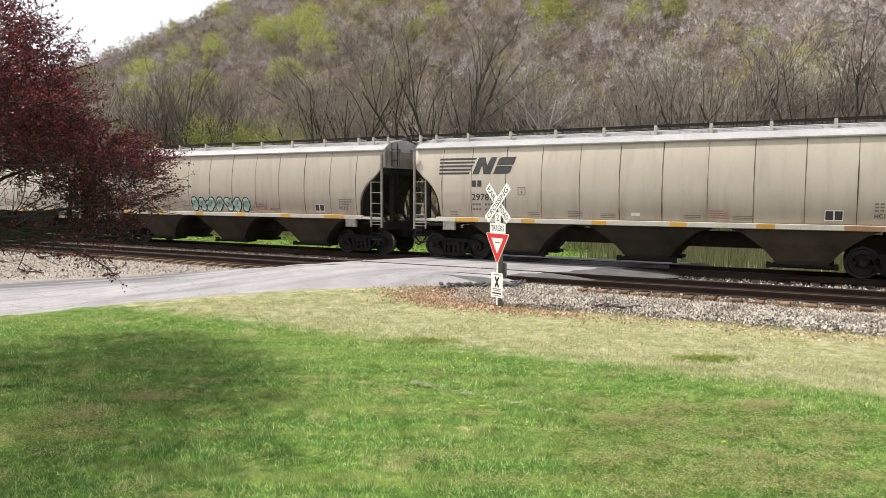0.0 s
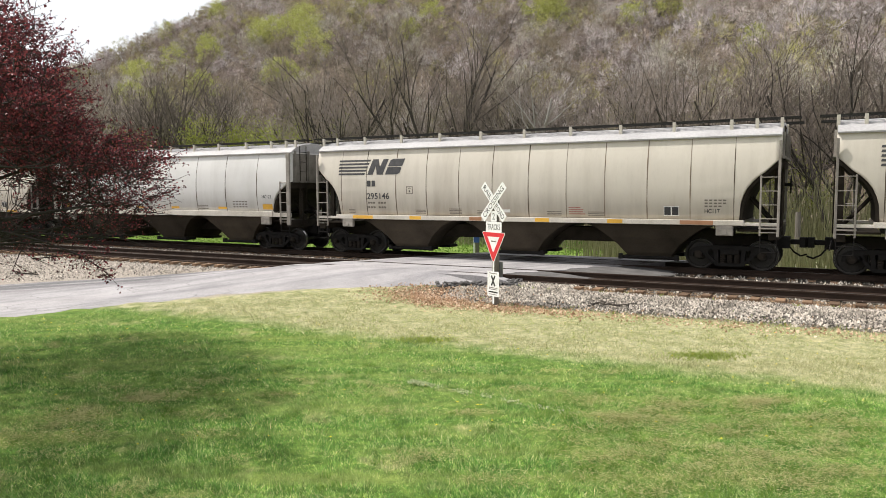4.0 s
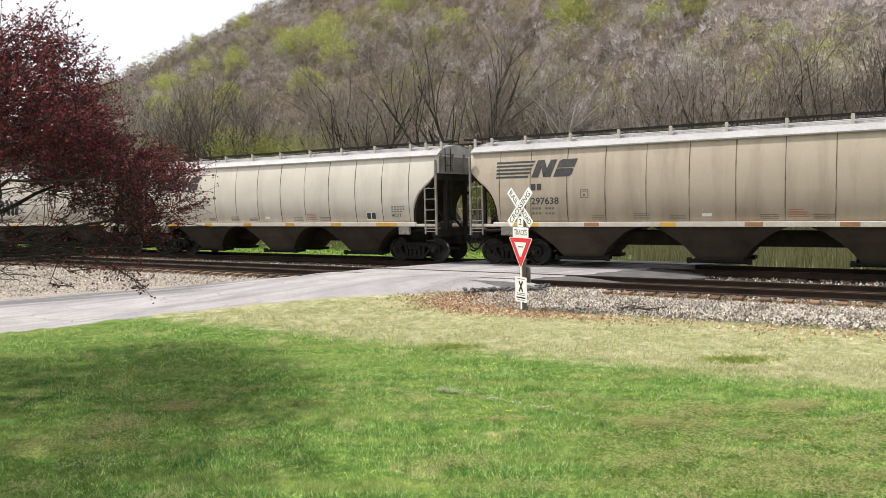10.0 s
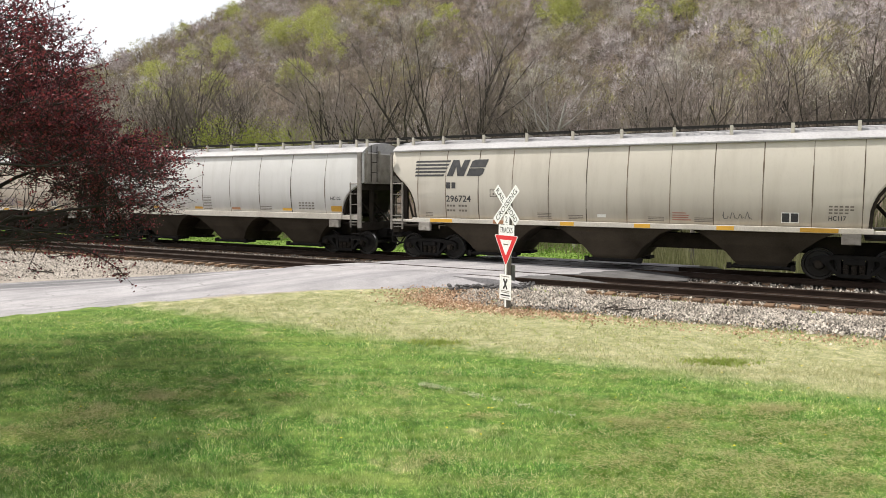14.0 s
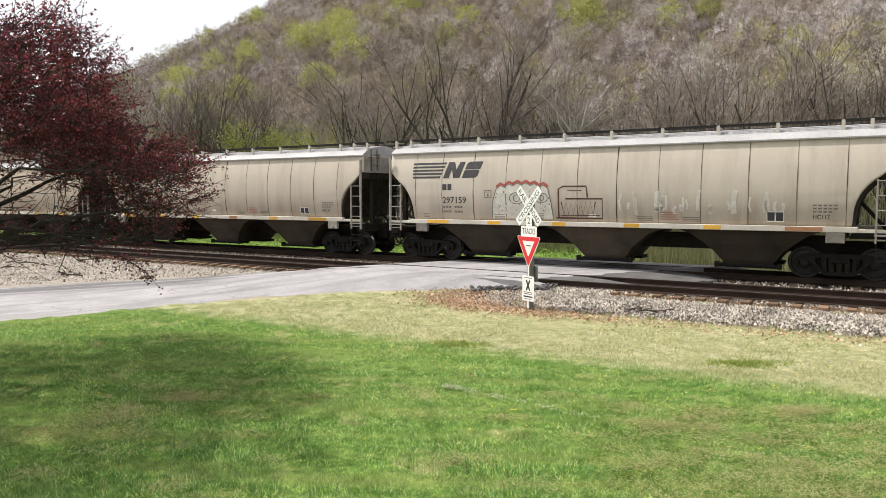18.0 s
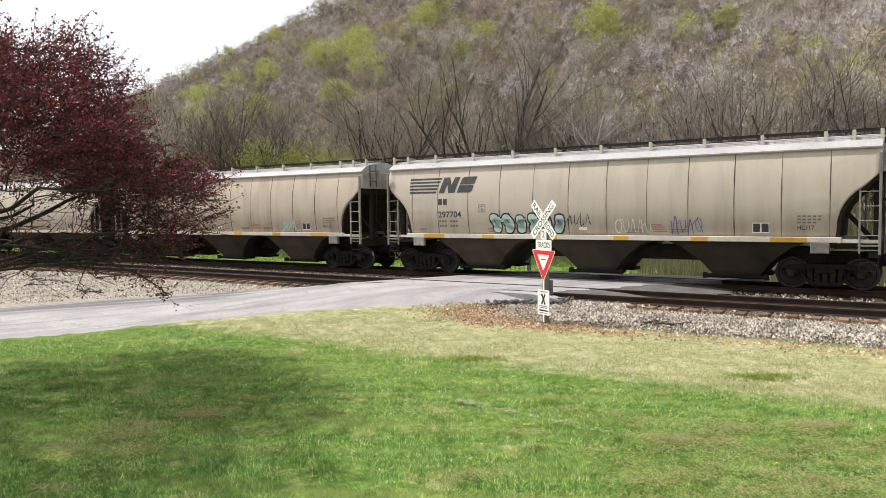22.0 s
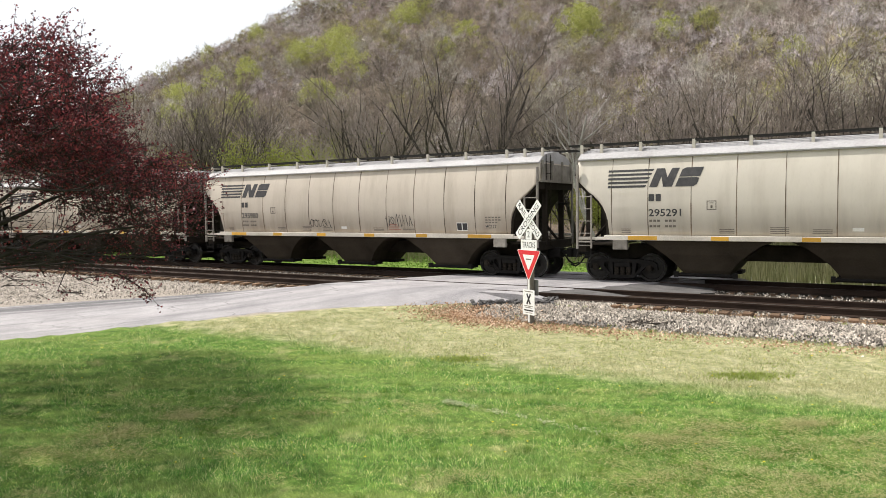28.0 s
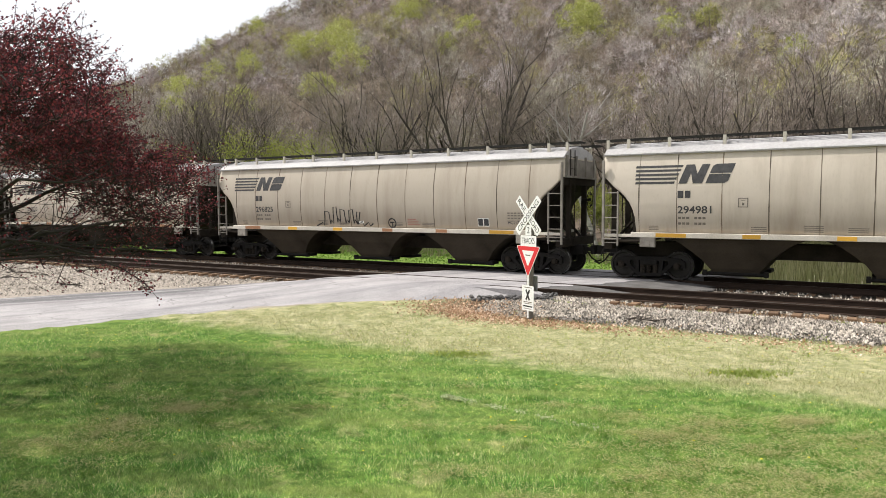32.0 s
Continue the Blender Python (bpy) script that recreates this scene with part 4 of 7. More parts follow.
def wheelset_mesh():
    """Axle and two wheels about the origin: plate, flange and a bright tread."""
    bm = bmesh.new()
    tube(bm, (0, -1.0, 0), (0, 1.0, 0), 0.075, n=12)
    for s in (-1, 1):
        prof = [(0.80, 0.10), (0.80, 0.15), (0.755, 0.17), (0.735, 0.37), (0.80, 0.395), (0.80, 0.452), (0.70, 0.460), (0.685, 0.485), (0.665, 0.48), (0.665, 0.39), (0.70, 0.37), (0.72, 0.17), (0.69, 0.10)]
        n = 18
        rings = [[bm.verts.new((r * math.cos(2 * math.pi * i / n), s * y, r * math.sin(2 * math.pi * i / n))) for y, r in prof] for i in range(n)]
        for i in range(n):
            a, b = rings[i], rings[(i + 1) % n]
            for j in range(len(prof) - 1):
                f = bm.faces.new((a[j], a[j + 1], b[j + 1], b[j]))
                if j == 5:
                    f.material_index = 1
        # cast marks on the plate
        for i in range(3):
            a = 2 * math.pi * i / 3
            cx, cz = 0.27 * math.cos(a), 0.27 * math.sin(a)
            box(bm, cx - 0.02, cx + 0.02, s * 0.745 - 0.02, s * 0.745 + 0.02, cz - 0.02, cz + 0.02)
    bmesh.ops.recalc_face_normals(bm, faces=bm.faces)
    me = from_bm("wheelset", bm, TREAD)
    me.materials.append(SHINE)
    return me


# flat marks on the near side: outlines in metres from the car's leading end and over the rails
def mark_mesh(k, name, outlines, material, lift=0.006):
    half = k.length / 2
    verts, faces = [], []
    for o in outlines:
        n = len(verts)
        verts += [(half - a, side_y(h) + lift, h) for a, h in o]
        faces.append(list(range(n, n + len(o))))
    bm = bmesh.new()
    me = mesh_of(name, verts, faces)
    bm.from_mesh(me)
    bpy.data.meshes.remove(me)
    for f in bm.faces:
        f.normal_update()
        if f.normal.y < 0:
            f.normal_flip()
    bmesh.ops.triangulate(bm, faces=bm.faces)
    lo, hi = min(v.co.z for v in bm.verts), max(v.co.z for v in bm.verts)
    z = math.floor(lo / 0.09 + 1) * 0.09
    while z < hi - 0.01:
        bmesh.ops.bisect_plane(bm, geom=bm.verts[:] + bm.edges[:] + bm.faces[:], plane_co=(0, 0, z), plane_no=(0, 0, 1))
        z += 0.09
    for v in bm.verts:
        v.co.y = side_y(v.co.z) + lift      # bent to the rolled sheet
    return from_bm(name, bm, material)


def text_mesh(k, name, words, a, h, size, material, width=None, lift=0.006, weight=0.018):
    """Lettering on the near side, from the built-in font, starting at (a, h)."""
    cu = bpy.data.curves.new(name, "FONT")
    cu.body, cu.size, cu.resolution_u = words, 1.0, 3
    cu.offset = weight
    ob = bpy.data.objects.new(name, cu)
    scene.collection.objects.link(ob)
    dg = bpy.context.evaluated_depsgraph_get()
    raw = ob.evaluated_get(dg).to_mesh()
    vs = np.array([v.co[:] for v in raw.vertices])
    fs = [list(p.vertices) for p in raw.polygons]
    bpy.data.objects.remove(ob)
    tall, wide = vs[:, 1].max() - vs[:, 1].min(), vs[:, 0].max() - vs[:, 0].min()
    sy = size / tall
    sx = (width / wide) if width else sy
    half = k.length / 2
    x0, y0 = vs[:, 0].min(), vs[:, 1].min()
    out = [(half - (a + (v[0] - x0) * sx), side_y(h + (v[1] - y0) * sy) + lift, h + (v[1] - y0) * sy) for v in vs]
    me = mesh_of(name, out, fs, material)
    bpy.data.curves.remove(cu)
    return me


def rect(a0, a1, h0, h1):
    return [(a0, h0), (a1, h0), (a1, h1), (a0, h1)]


def blocks_logo(a, h0, h1, bars=True):
    """Five bars and two bold slanted blocks, the owner's mark as plain shapes."""
    out = []
    lean = 0.22
    if bars:
        for i in range(5):
            z0 = h0 + (h1 - h0) * i / 4.6
            out.append([(a - 0.02, z0), (a + 1.42 - 0.06 * (4 - i), z0), (a + 1.46 - 0.06 * (4 - i), z0 + 0.07), (a, z0 + 0.07)])
    else:
        for i in range(5):
            z0 = h0 + (h1 - h0) * i / 4.6
            out.append([(a + 0.07 * i, z0), (a + 0.62 + 0.11 * i, z0), (a + 0.70 + 0.11 * i, z0 + 0.075), (a + 0.05 + 0.07 * i, z0 + 0.075)])
    b, d = a + 1.32, h1 - h0
    q = lambda w, t: (b + w + lean * t, h0 + d * t)
    if bars:
        out.append([q(0.0, 0), q(0.25, 0), q(0.25, 1), q(0.0, 1)])
    else:
        out.append([q(-0.22, 0.0), q(-0.05, 0.12), q(0.03, 0.02), q(0.25, 0.0), q(0.25, 1), q(-0.1, 1.0), q(-0.02, 0.8), q(-0.12, 0.55), q(0.0, 0.5), q(0.03, 0.3)])
    out.append([q(0.42, 0), q(0.70, 0), q(0.70, 1), q(0.47, 1)])
    out.append([q(0.25, 0.55), q(0.43, 0.0), q(0.47, 0.45), q(0.25, 1.0)])
    out.append([q(0.80, 0.0), q(1.34, 0.0), q(1.42, 0.10), q(1.42, 0.42), q(1.34, 0.47), q(0.80, 0.47)])
    out.append([q(0.80, 0.52), q(1.42, 0.52), q(1.42, 1.0), q(0.90, 1.0), q(0.80, 0.9)])
    return out


# sprayed paint: strokes and filled shapes, no readable words
def stroke(points, w0, w1=None):
    """A ribbon of quads along a line of (a, h)."""
    out = []
    n = len(points)
    rail = []
    for i, (a, h) in enumerate(points):
        p, q = points[max(0, i - 1)], points[min(n - 1, i + 1)]
        dx, dy = q[0] - p[0], q[1] - p[1]
        ln = math.hypot(dx, dy) or 1
        w = (w0 + ((w1 or w0) - w0) * i / max(1, n - 1)) / 2
        rail.append(((a - dy / ln * w, h + dx / ln * w), (a + dy / ln * w, h - dx / ln * w)))
    for (l0, r0), (l1, r1) in zip(rail, rail[1:]):
        out.append([r0, r1, l1, l0])
    return out


def scribble(rng, a0, a1, h0, h1, width, loops):
    """One running line of quick handstyle loops inside a box, with a swash under it."""
    pts = []
    step, tall, mid = (a1 - a0) / loops, (h1 - h0), (h0 + h1) / 2
    pts.append((a0, h0 + tall * rng.uniform(0.3, 0.7)))
    for k in range(loops):
        c = a0 + step * (k + 0.5)
        kind = rng.choice(("loop", "hook", "peak", "bowl", "peak"))
        top, low = h1 - tall * rng.uniform(0, 0.3), h0 + tall * rng.uniform(0.0, 0.25)
        if kind == "loop":
            pts += [(c + step * 0.42 * math.cos(2.5 - j * 0.75), mid + (top - low) * 0.46 * math.sin(2.5 - j * 0.75)) for j in range(10)]
        elif kind == "hook":
            pts += [(c - step * 0.3, top), (c - step * 0.34, low + tall * 0.1), (c - step * 0.15, low), (c + step * 0.2, low + tall * 0.12), (c + step * 0.3, mid)]
        elif kind == "peak":
            pts += [(c - step * 0.38, low), (c - step * 0.05, top), (c + step * 0.05, top - tall * 0.05), (c + step * 0.3, low), (c + step * 0.1, mid)]
        else:
            pts += [(c - step * 0.35, top), (c - step * 0.3, mid), (c - step * 0.1, low), (c + step * 0.2, low + tall * 0.05), (c + step * 0.36, mid), (c + step * 0.3, top)]
    pts.append((a1, h0 + tall * 0.1))
    return stroke([(a + rng.gauss(0, 0.008), h + rng.gauss(0, 0.008)) for a, h in pts], width, width * 0.7)


def angular(rng, a0, a1, h0, h1, width):
    """One running line of tall square-shouldered strokes with a low swash before and after it."""
    tall, pts = h1 - h0, []
    pts += [(a0, h0), (a0 + 0.12 * (a1 - a0), h0 + tall * 0.18), (a0 + 0.14 * (a1 - a0), h0 + tall * 0.02)]
    a, end, up = a0 + 0.16 * (a1 - a0), a0 + 0.74 * (a1 - a0), True
    while a < end:
        w = (a1 - a0) * rng.uniform(0.05, 0.085)
        lo, hi = h0 + tall * rng.uniform(0.05, 0.35), h1 - tall * rng.uniform(0.0, 0.25)
        if up:
            pts += [(a, lo), (a + w * 0.1, hi), (a + w, hi - tall * rng.uniform(-0.05, 0.12))]
        else:
            pts += [(a + w * 0.2, lo), (a + w * 0.5, lo + tall * 0.2), (a + w, lo + tall * 0.02)]
        a, up = a + w, not up
    pts += [(end + 0.02, h0 + tall * 0.1), (end + (a1 - end) * 0.3, h0 + tall * 0.26), (end + (a1 - end) * 0.4, h0 + 0.02), (end + (a1 - end) * 0.7, h0 + tall * 0.22), (end + (a1 - end) * 0.8, h0 + 0.02), (a1, h0 + tall * 0.16)]
    return stroke(pts, width)


def blob(c, h, rx, ry, rng, n=18, lean=0.0, e=2.6):
    out = []
    for i in range(n):
        t = 2 * math.pi * i / n
        ct, st = math.cos(t), math.sin(t)
        k = rng.uniform(0.94, 1.06)
        x, y = abs(ct) ** (2 / e) * math.copysign(1, ct) * rx * k, abs(st) ** (2 / e) * math.copysign(1, st) * ry * k
        out.append((c + x + lean * y, h + y))
    return out


def bubble(rng, a0, a1, h0, h1, count):
    """Fat overlapping bent strokes: wide ones beneath for the edge, narrower fills on top and thin inner lines."""
    w, tall = (a1 - a0) / count, h1 - h0
    under, fill, lines = [], [], []
    for k in range(count):
        c, mid = a0 + w * (k + 0.5), (h0 + h1) / 2 + rng.uniform(-0.03, 0.03) * tall
        fat, lean = min(w * 0.68, tall * 0.46), rng.uniform(-0.15, 0.15)
        rx, ry = max(0.05, w * 0.6 - fat / 2), tall * rng.uniform(0.44, 0.5) - fat / 2
        bend, phase, turns = rng.uniform(0.35, 0.75), rng.uniform(-0.6, 0.6), rng.uniform(0.35, 0.6)
        pts = [(c + rx * bend * math.sin(2 * math.pi * turns * u + phase) + lean * (1 - 2 * u) * ry, mid + (1 - 2 * u) * ry) for u in (i / 14 for i in range(15))]
        side = rng.choice((-1, 1))
        arm = [(c + side * rx * (1.3 * u - 0.2), mid + ry * (0.5 * math.sin(2.5 * u + phase) + rng.choice((-0.2, 0.25)) * u)) for u in (i / 6 for i in range(7))]
        under += stroke(arm, fat * 0.8 + 0.10)
        fill += stroke(arm, fat * 0.8)
        under += stroke(pts, fat + 0.10)
        fill += stroke(pts, fat)
        for q in (pts[0], pts[-1]):
            under.append(blob(q[0], q[1], fat / 2 + 0.05, fat / 2 + 0.05, rng, 10))
            fill.append(blob(q[0], q[1], fat / 2, fat / 2, rng, 10))
        lines += stroke([(x - fat * 0.2, y + fat * 0.12) for x, y in pts[3:9]], 0.025)
    return under, fill, lines


SPRAY = {}


def spray(colour):
    if colour not in SPRAY:
        base = {"black": (0.022, 0.022, 0.025), "white": (0.66, 0.66, 0.64), "teal": (0.10, 0.30, 0.27), "mint": (0.42, 0.56, 0.50), "blue": (0.05, 0.12, 0.33), "purple": (0.12, 0.09, 0.17), "red": (0.36, 0.09, 0.07), "grey": (0.16, 0.15, 0.14), "pale": (0.58, 0.55, 0.49), "slate": (0.16, 0.19, 0.24), "brown": (0.10, 0.05, 0.04), "dust": (0.27, 0.24, 0.195)}[colour]
        SPRAY[colour] = surface(colour + "_spray_paint", tuple(v * 0.75 for v in base), tuple(min(1, v * 1.2) for v in base), 5, 40, 0.6, bump=0.05)
    return SPRAY[colour]


def paint_marks(k, body, items, seed):
    rng = random.Random(seed)
    for style, colour, a0, a1, h0, h1 in items:
        if style == "tag":
            n = max(3, round((a1 - a0) / 0.22))
            child("sprayed_tag", mark_mesh(k, "sprayed_tag", scribble(rng, a0, a1, h0, h1, 0.028, n), spray(colour), 0.007), body, None, colour + " sprayed scrawl")
        elif style == "bold":
            child("sprayed_tag", mark_mesh(k, "sprayed_tag", angular(rng, a0, a1, h0, h1, 0.05), spray(colour), 0.007), body, None, colour + " sprayed scrawl")
        elif style == "ring":
            c, h, r = (a0 + a1) / 2, (h0 + h1) / 2, (h1 - h0) / 2
            pts = [(c + r * math.cos(i * 0.3142), h + r * math.sin(i * 0.3142)) for i in range(21)]
            child("sprayed_tag", mark_mesh(k, "sprayed_tag", stroke(pts, 0.045) + stroke([(c - r * 0.6, h + 0.02), (c + r * 0.6, h + 0.02)], 0.045) + stroke([(c, h), (c, h - r * 0.8)], 0.045), spray(colour), 0.007), body, None, colour + " sprayed ring")
        elif style == "mound":
            # a shaggy mound in thin outline with two ovals and dots, a red line over its top
            w = a1 - a0
            top = [(a0 + w * (0.08 + 0.84 * i / 12), h0 + (h1 - h0) * (0.80 + 0.07 * (i % 2) + 0.10 * math.sin(i * 0.26))) for i in range(13)]
            sides = [(a0, h0), (a0 + 0.05, h0 + (h1 - h0) * 0.45)] + top + [(a1 - 0.06, h0 + (h1 - h0) * 0.4), (a1, h0)]
            child("pale_fill", mark_mesh(k, "pale_fill", [sides], spray("pale"), 0.005), body, None, "pale rolled-on paint")
            lines = stroke(sides, 0.03)
            for cx, cy, rx, ry in ((0.42, 0.55, 0.27, 0.20), (0.82, 0.56, 0.22, 0.17), (0.42, 0.55, 0.12, 0.12), (0.82, 0.56, 0.09, 0.09)):
                lines += stroke([(a0 + w * cx + rx * math.cos(j * 0.42), h0 + (h1 - h0) * cy + ry * math.sin(j * 0.42)) for j in range(16)], 0.028)
            for _ in range(26):
                a, h = rng.uniform(a0 + 0.12, a1 - 0.12), rng.uniform(h0 + 0.08, h0 + (h1 - h0) * 0.8)
                lines += stroke([(a, h), (a + rng.uniform(-0.05, 0.05), h + 0.07)], 0.026)
            child("outline", mark_mesh(k, "outline", lines, spray("grey"), 0.009), body, None, "thin dark sprayed outline")
            child("outline", mark_mesh(k, "outline", stroke([(a, h + 0.07) for a, h in top], 0.09), spray("red"), 0.008), body, None, "red sprayed line")
        elif style == "panel":
            # two stacked boxes in thick outline with jagged strokes inside
            mid = h0 + (h1 - h0) * 0.62
            lines = stroke([(a0 + 0.1, h0), (a0 + 0.1, h1 - 0.08), (a0 + 0.25, h1), (a1 - 0.55, h1), (a1 - 0.5, mid + 0.04)], 0.055)
            lines += stroke([(a0 + 0.35, mid), (a1, mid), (a1, h0 + 0.02), (a0, h0 + 0.02)], 0.055) + stroke([(a0 + 0.4, h1 - 0.12), (a1 - 0.7, h1 - 0.14)], 0.03)
            zig = [(a0 + 0.2 + 0.085 * j, h0 + (0.12 if j % 2 else (mid - h0) * 0.85)) for j in range(15)]
            lines += stroke(zig, 0.035) + stroke([(a0 + 0.2, h0 + 0.10), (a1 - 0.1, h0 + 0.12)], 0.03)
            child("outline", mark_mesh(k, "outline", lines, spray(colour), 0.008), body, None, "thick brown sprayed boxes")
        elif style == "smear":
            o = []
            for _ in range(26):
                a = rng.uniform(a0, a1)
                t = rng.uniform(0.3, 1.0) * (h1 - h0)
                o += stroke([(a, h0 + rng.uniform(0, 0.2)), (a + rng.uniform(-0.05, 0.05), h0 + t * 0.6), (a + rng.uniform(-0.06, 0.06), h0 + t)], rng.uniform(0.05, 0.16))
            smear = child("paint_smear", mark_mesh(k, "paint_smear", o, spray(colour), 0.005), body, None, "patchy " + colour + " paint smears")
            smear["kind"] = "stuff"
        elif style == "words":
            child("sprayed_letters", text_mesh(k, "sprayed_letters", colour, a0, h0, h1 - h0, spray("black"), a1 - a0), body, None, "thin black sprayed letters")
        else:
            edge, inside = colour.split("/")
            under, fill, lines = bubble(rng, a0, a1, h0, h1, max(2, round((a1 - a0) / 0.52)))
            piece = child("sprayed_piece", mark_mesh(k, "sprayed_piece", under, spray(edge), 0.006), body, None, edge + "-edged bubble shapes in spray paint")
            child("fill", mark_mesh(k, "fill", fill, spray(inside), 0.010), piece)
            child("inner_line", mark_mesh(k, "inner_line", lines, spray(edge), 0.014), piece)


CURVED, STRAIGHT = curved_kind(), straight_kind()
SHARED = {}


def shared(key, make, material=None, smooth_shade=False):
    if key not in SHARED:
        made = make()
        SHARED[key] = from_bm(key[0] if isinstance(key, tuple) else key, made, material, smooth_shade) if material else made
    return SHARED[key]


WHEELS = []     # (car number, wheelset, radius)


def build_car(i, kind, paint, number, words, marks):
    k = CURVED if kind == "curved" else STRAIGHT
    half = k.length / 2
    turn = pose(0, 0, 0, 0, 0, 180)
    car = thing("hopper_car", words, "hopper car", "cars of the grain train")
    body = child("body", shared(("body", kind, paint.name), lambda: body_mesh(k, "body"), paint), car)
    child("roof", shared(("roof", kind), lambda: roof_bm(k), ROOF_PAINT, False), car, label="pale rounded roof with a hatch trough")
    for j, a in enumerate(k.ribs):
        d = min(a, k.length - a)
        me = shared(("rib", kind, j), lambda: rib_bm(k, d), RIB_PAINT)
        child("rib", me, body, Matrix.Translation((half - a, 0, 0)))
        child("rib", me, body, Matrix.Translation((half - a, 0, 0)) @ turn)
    rb = shared(("running_board", kind), lambda: running_board_bm(k), WALKWAY)
    child("running_board", rb, car, None, "dark steel grating walkway")
    child("running_board", rb, car, turn, "dark steel grating walkway")
    br = shared("bracket", bracket_bm, SILL_PAINT)
    for a in k.brackets:
        child("bracket", br, car, Matrix.Translation((half - a, 0, 0)))
        child("bracket", br, car, Matrix.Translation((half - a, 0, 0)) @ turn)
    sill = shared(("sill", kind), lambda: sill_bm(k), SILL_PAINT)
    near_sill = child("side_sill", sill, car)
    child("side_sill", sill, car, turn)
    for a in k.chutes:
        ch = child("chute", shared("chute", chute_bm, CHUTE_PAINT), car, Matrix.Translation((half - a, 0, 0)), "dark brown discharge chute")
        child("outlet_gate", shared("outlet_gate", gate_bm, BLACK_STEEL), ch)
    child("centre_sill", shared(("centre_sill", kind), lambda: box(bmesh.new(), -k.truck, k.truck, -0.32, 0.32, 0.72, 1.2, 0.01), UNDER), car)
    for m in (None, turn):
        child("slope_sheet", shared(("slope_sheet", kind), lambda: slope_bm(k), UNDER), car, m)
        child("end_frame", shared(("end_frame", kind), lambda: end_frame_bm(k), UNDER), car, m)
        child("end_panel", shared(("end_panel", kind), lambda: end_panel_bm(k), DIRTY_SILL), car, m)
        child("coupler", shared(("coupler", kind), lambda: coupler_bm(k), BLACK_STEEL), car, m, "black coupler with a sagging air hose")
        lad = shared(("ladder", kind), lambda: ladder_bm(k, 2.95), DIRTY_SILL)
        child("ladder", lad, car, m)
        child("ladder", shared(("ladder_b", kind), lambda: mirrored(ladder_bm(k, 2.95)), DIRTY_SILL), car, m)
        child("stirrup", shared(("stirrup", kind), lambda: rung_drop_bm(k), BLACK_STEEL), car, m)
        child("stirrup", shared(("stirrup_b", kind), lambda: mirrored(rung_drop_bm(k)), BLACK_STEEL), car, m)
        for a in (k.truck - 0.1, -k.truck + 0.1):
            child("jacking_pad", shared("jacking_pad", jack_bm, DIRTY_SILL), car, Matrix.Translation((a, 0, 0)) @ (m or Matrix()))
    child("brake_wheel", shared(("brake_wheel", kind), lambda: brake_wheel_bm(k), BLACK_STEEL), car, turn)
    for x in (k.truck, -k.truck):
        truck = child("truck", shared("truck", bolster_bm, BLACK_STEEL), car, Matrix.Translation((x, 0, 0)), "black cast-steel four-wheel truck")
        for m in (None, turn):
            child("side_frame", shared("side_frame", side_frame_bm, BLACK_STEEL), truck, m)
            for w in (-0.2, 0.0, 0.2):
                child("spring", shared("spring", spring_bm, UNDER), truck, Matrix.Translation((w, 0, 0)) @ (m or Matrix()))
            for w in (-0.89, 0.89):
                child("bearing_cap", shared("bearing_cap", cap_bm, UNDER), truck, Matrix.Translation((w, 0, 0)) @ (m or Matrix()))
        for w in (-0.89, 0.89):
            ws = child("wheelset", shared("wheelset", wheelset_mesh), truck, Matrix.Translation((w, 0, 0.457)), "steel wheels on an axle")
            WHEELS.append((i, ws, w))
    # painted marks
    curved = kind == "curved"
    logo = shared(("owner_mark", kind), lambda: mark_mesh(k, "owner_mark", blocks_logo(1.08 if curved else 0.36, 3.06, 3.64, curved), DARK_PAINT))
    child("owner_mark", logo, body, None, "dark striped emblem with slanted blocks")
    a0 = 2.39 if curved else 1.70
    child("owner_stencil", shared(("owner_stencil", kind), lambda: mark_mesh(k, "owner_stencil", [rect(a0, a0 + 0.17, 2.62, 2.84), rect(a0 + 0.22, a0 + 0.38, 2.62, 2.84)], DARK_PAINT)), body)
    child("car_number", text_mesh(k, "car_number", number, a0, 2.14, 0.235, DARK_PAINT, 1.0 if curved else 1.32), body, None, "black car number")
    small = [rect(a0 + 0.02 + 0.12 * j, a0 + 0.11 + 0.12 * j, hh, hh + 0.07) for hh in (1.97, 1.80) for j in (0, 1, 2, 4, 5, 6)]
    child("stencil", shared(("stencil_a", kind), lambda: mark_mesh(k, "stencil", small, FAINT_INK)), body)
    fr = [rect(a, b, c, d) for a, b, c, d in ((4.14, 4.42, 2.585, 2.61), (4.14, 4.42, 2.33, 2.355), (4.14, 4.165, 2.33, 2.61), (4.395, 4.42, 2.33, 2.61), (4.22, 4.34, 2.53, 2.55), (4.25, 4.31, 2.39, 2.47))]
    if not curved:
        fr = [[(a - 0.15, h) for a, h in o] for o in fr]
    child("stencil", shared(("stencil_box", kind), lambda: mark_mesh(k, "stencil", fr, FAINT_INK)), body)
    if curved:
        lines = [rect(a, a + w, hh, hh + 0.022) for a, w, n in ((4.5, 0.42, 3), (5.9, 0.5, 4), (7.0, 0.5, 3), (9.6, 0.5, 3), (11.0, 0.55, 3), (1.5, 0.3, 3)) for hh in [1.62 + 0.055 * j for j in range(n)]]
        child("stencil", shared(("stencil_lines", kind), lambda: mark_mesh(k, "stencil", lines, FAINT_INK)), body)
        red = [rect(10.35, 10.35 + w, 1.66 + 0.07 * j, 1.69 + 0.07 * j) for j, w in enumerate((0.55, 0.48, 0.5, 0.4))]
        child("stencil", shared(("stencil_red", kind), lambda: mark_mesh(k, "stencil", red, RED_INK)), body)
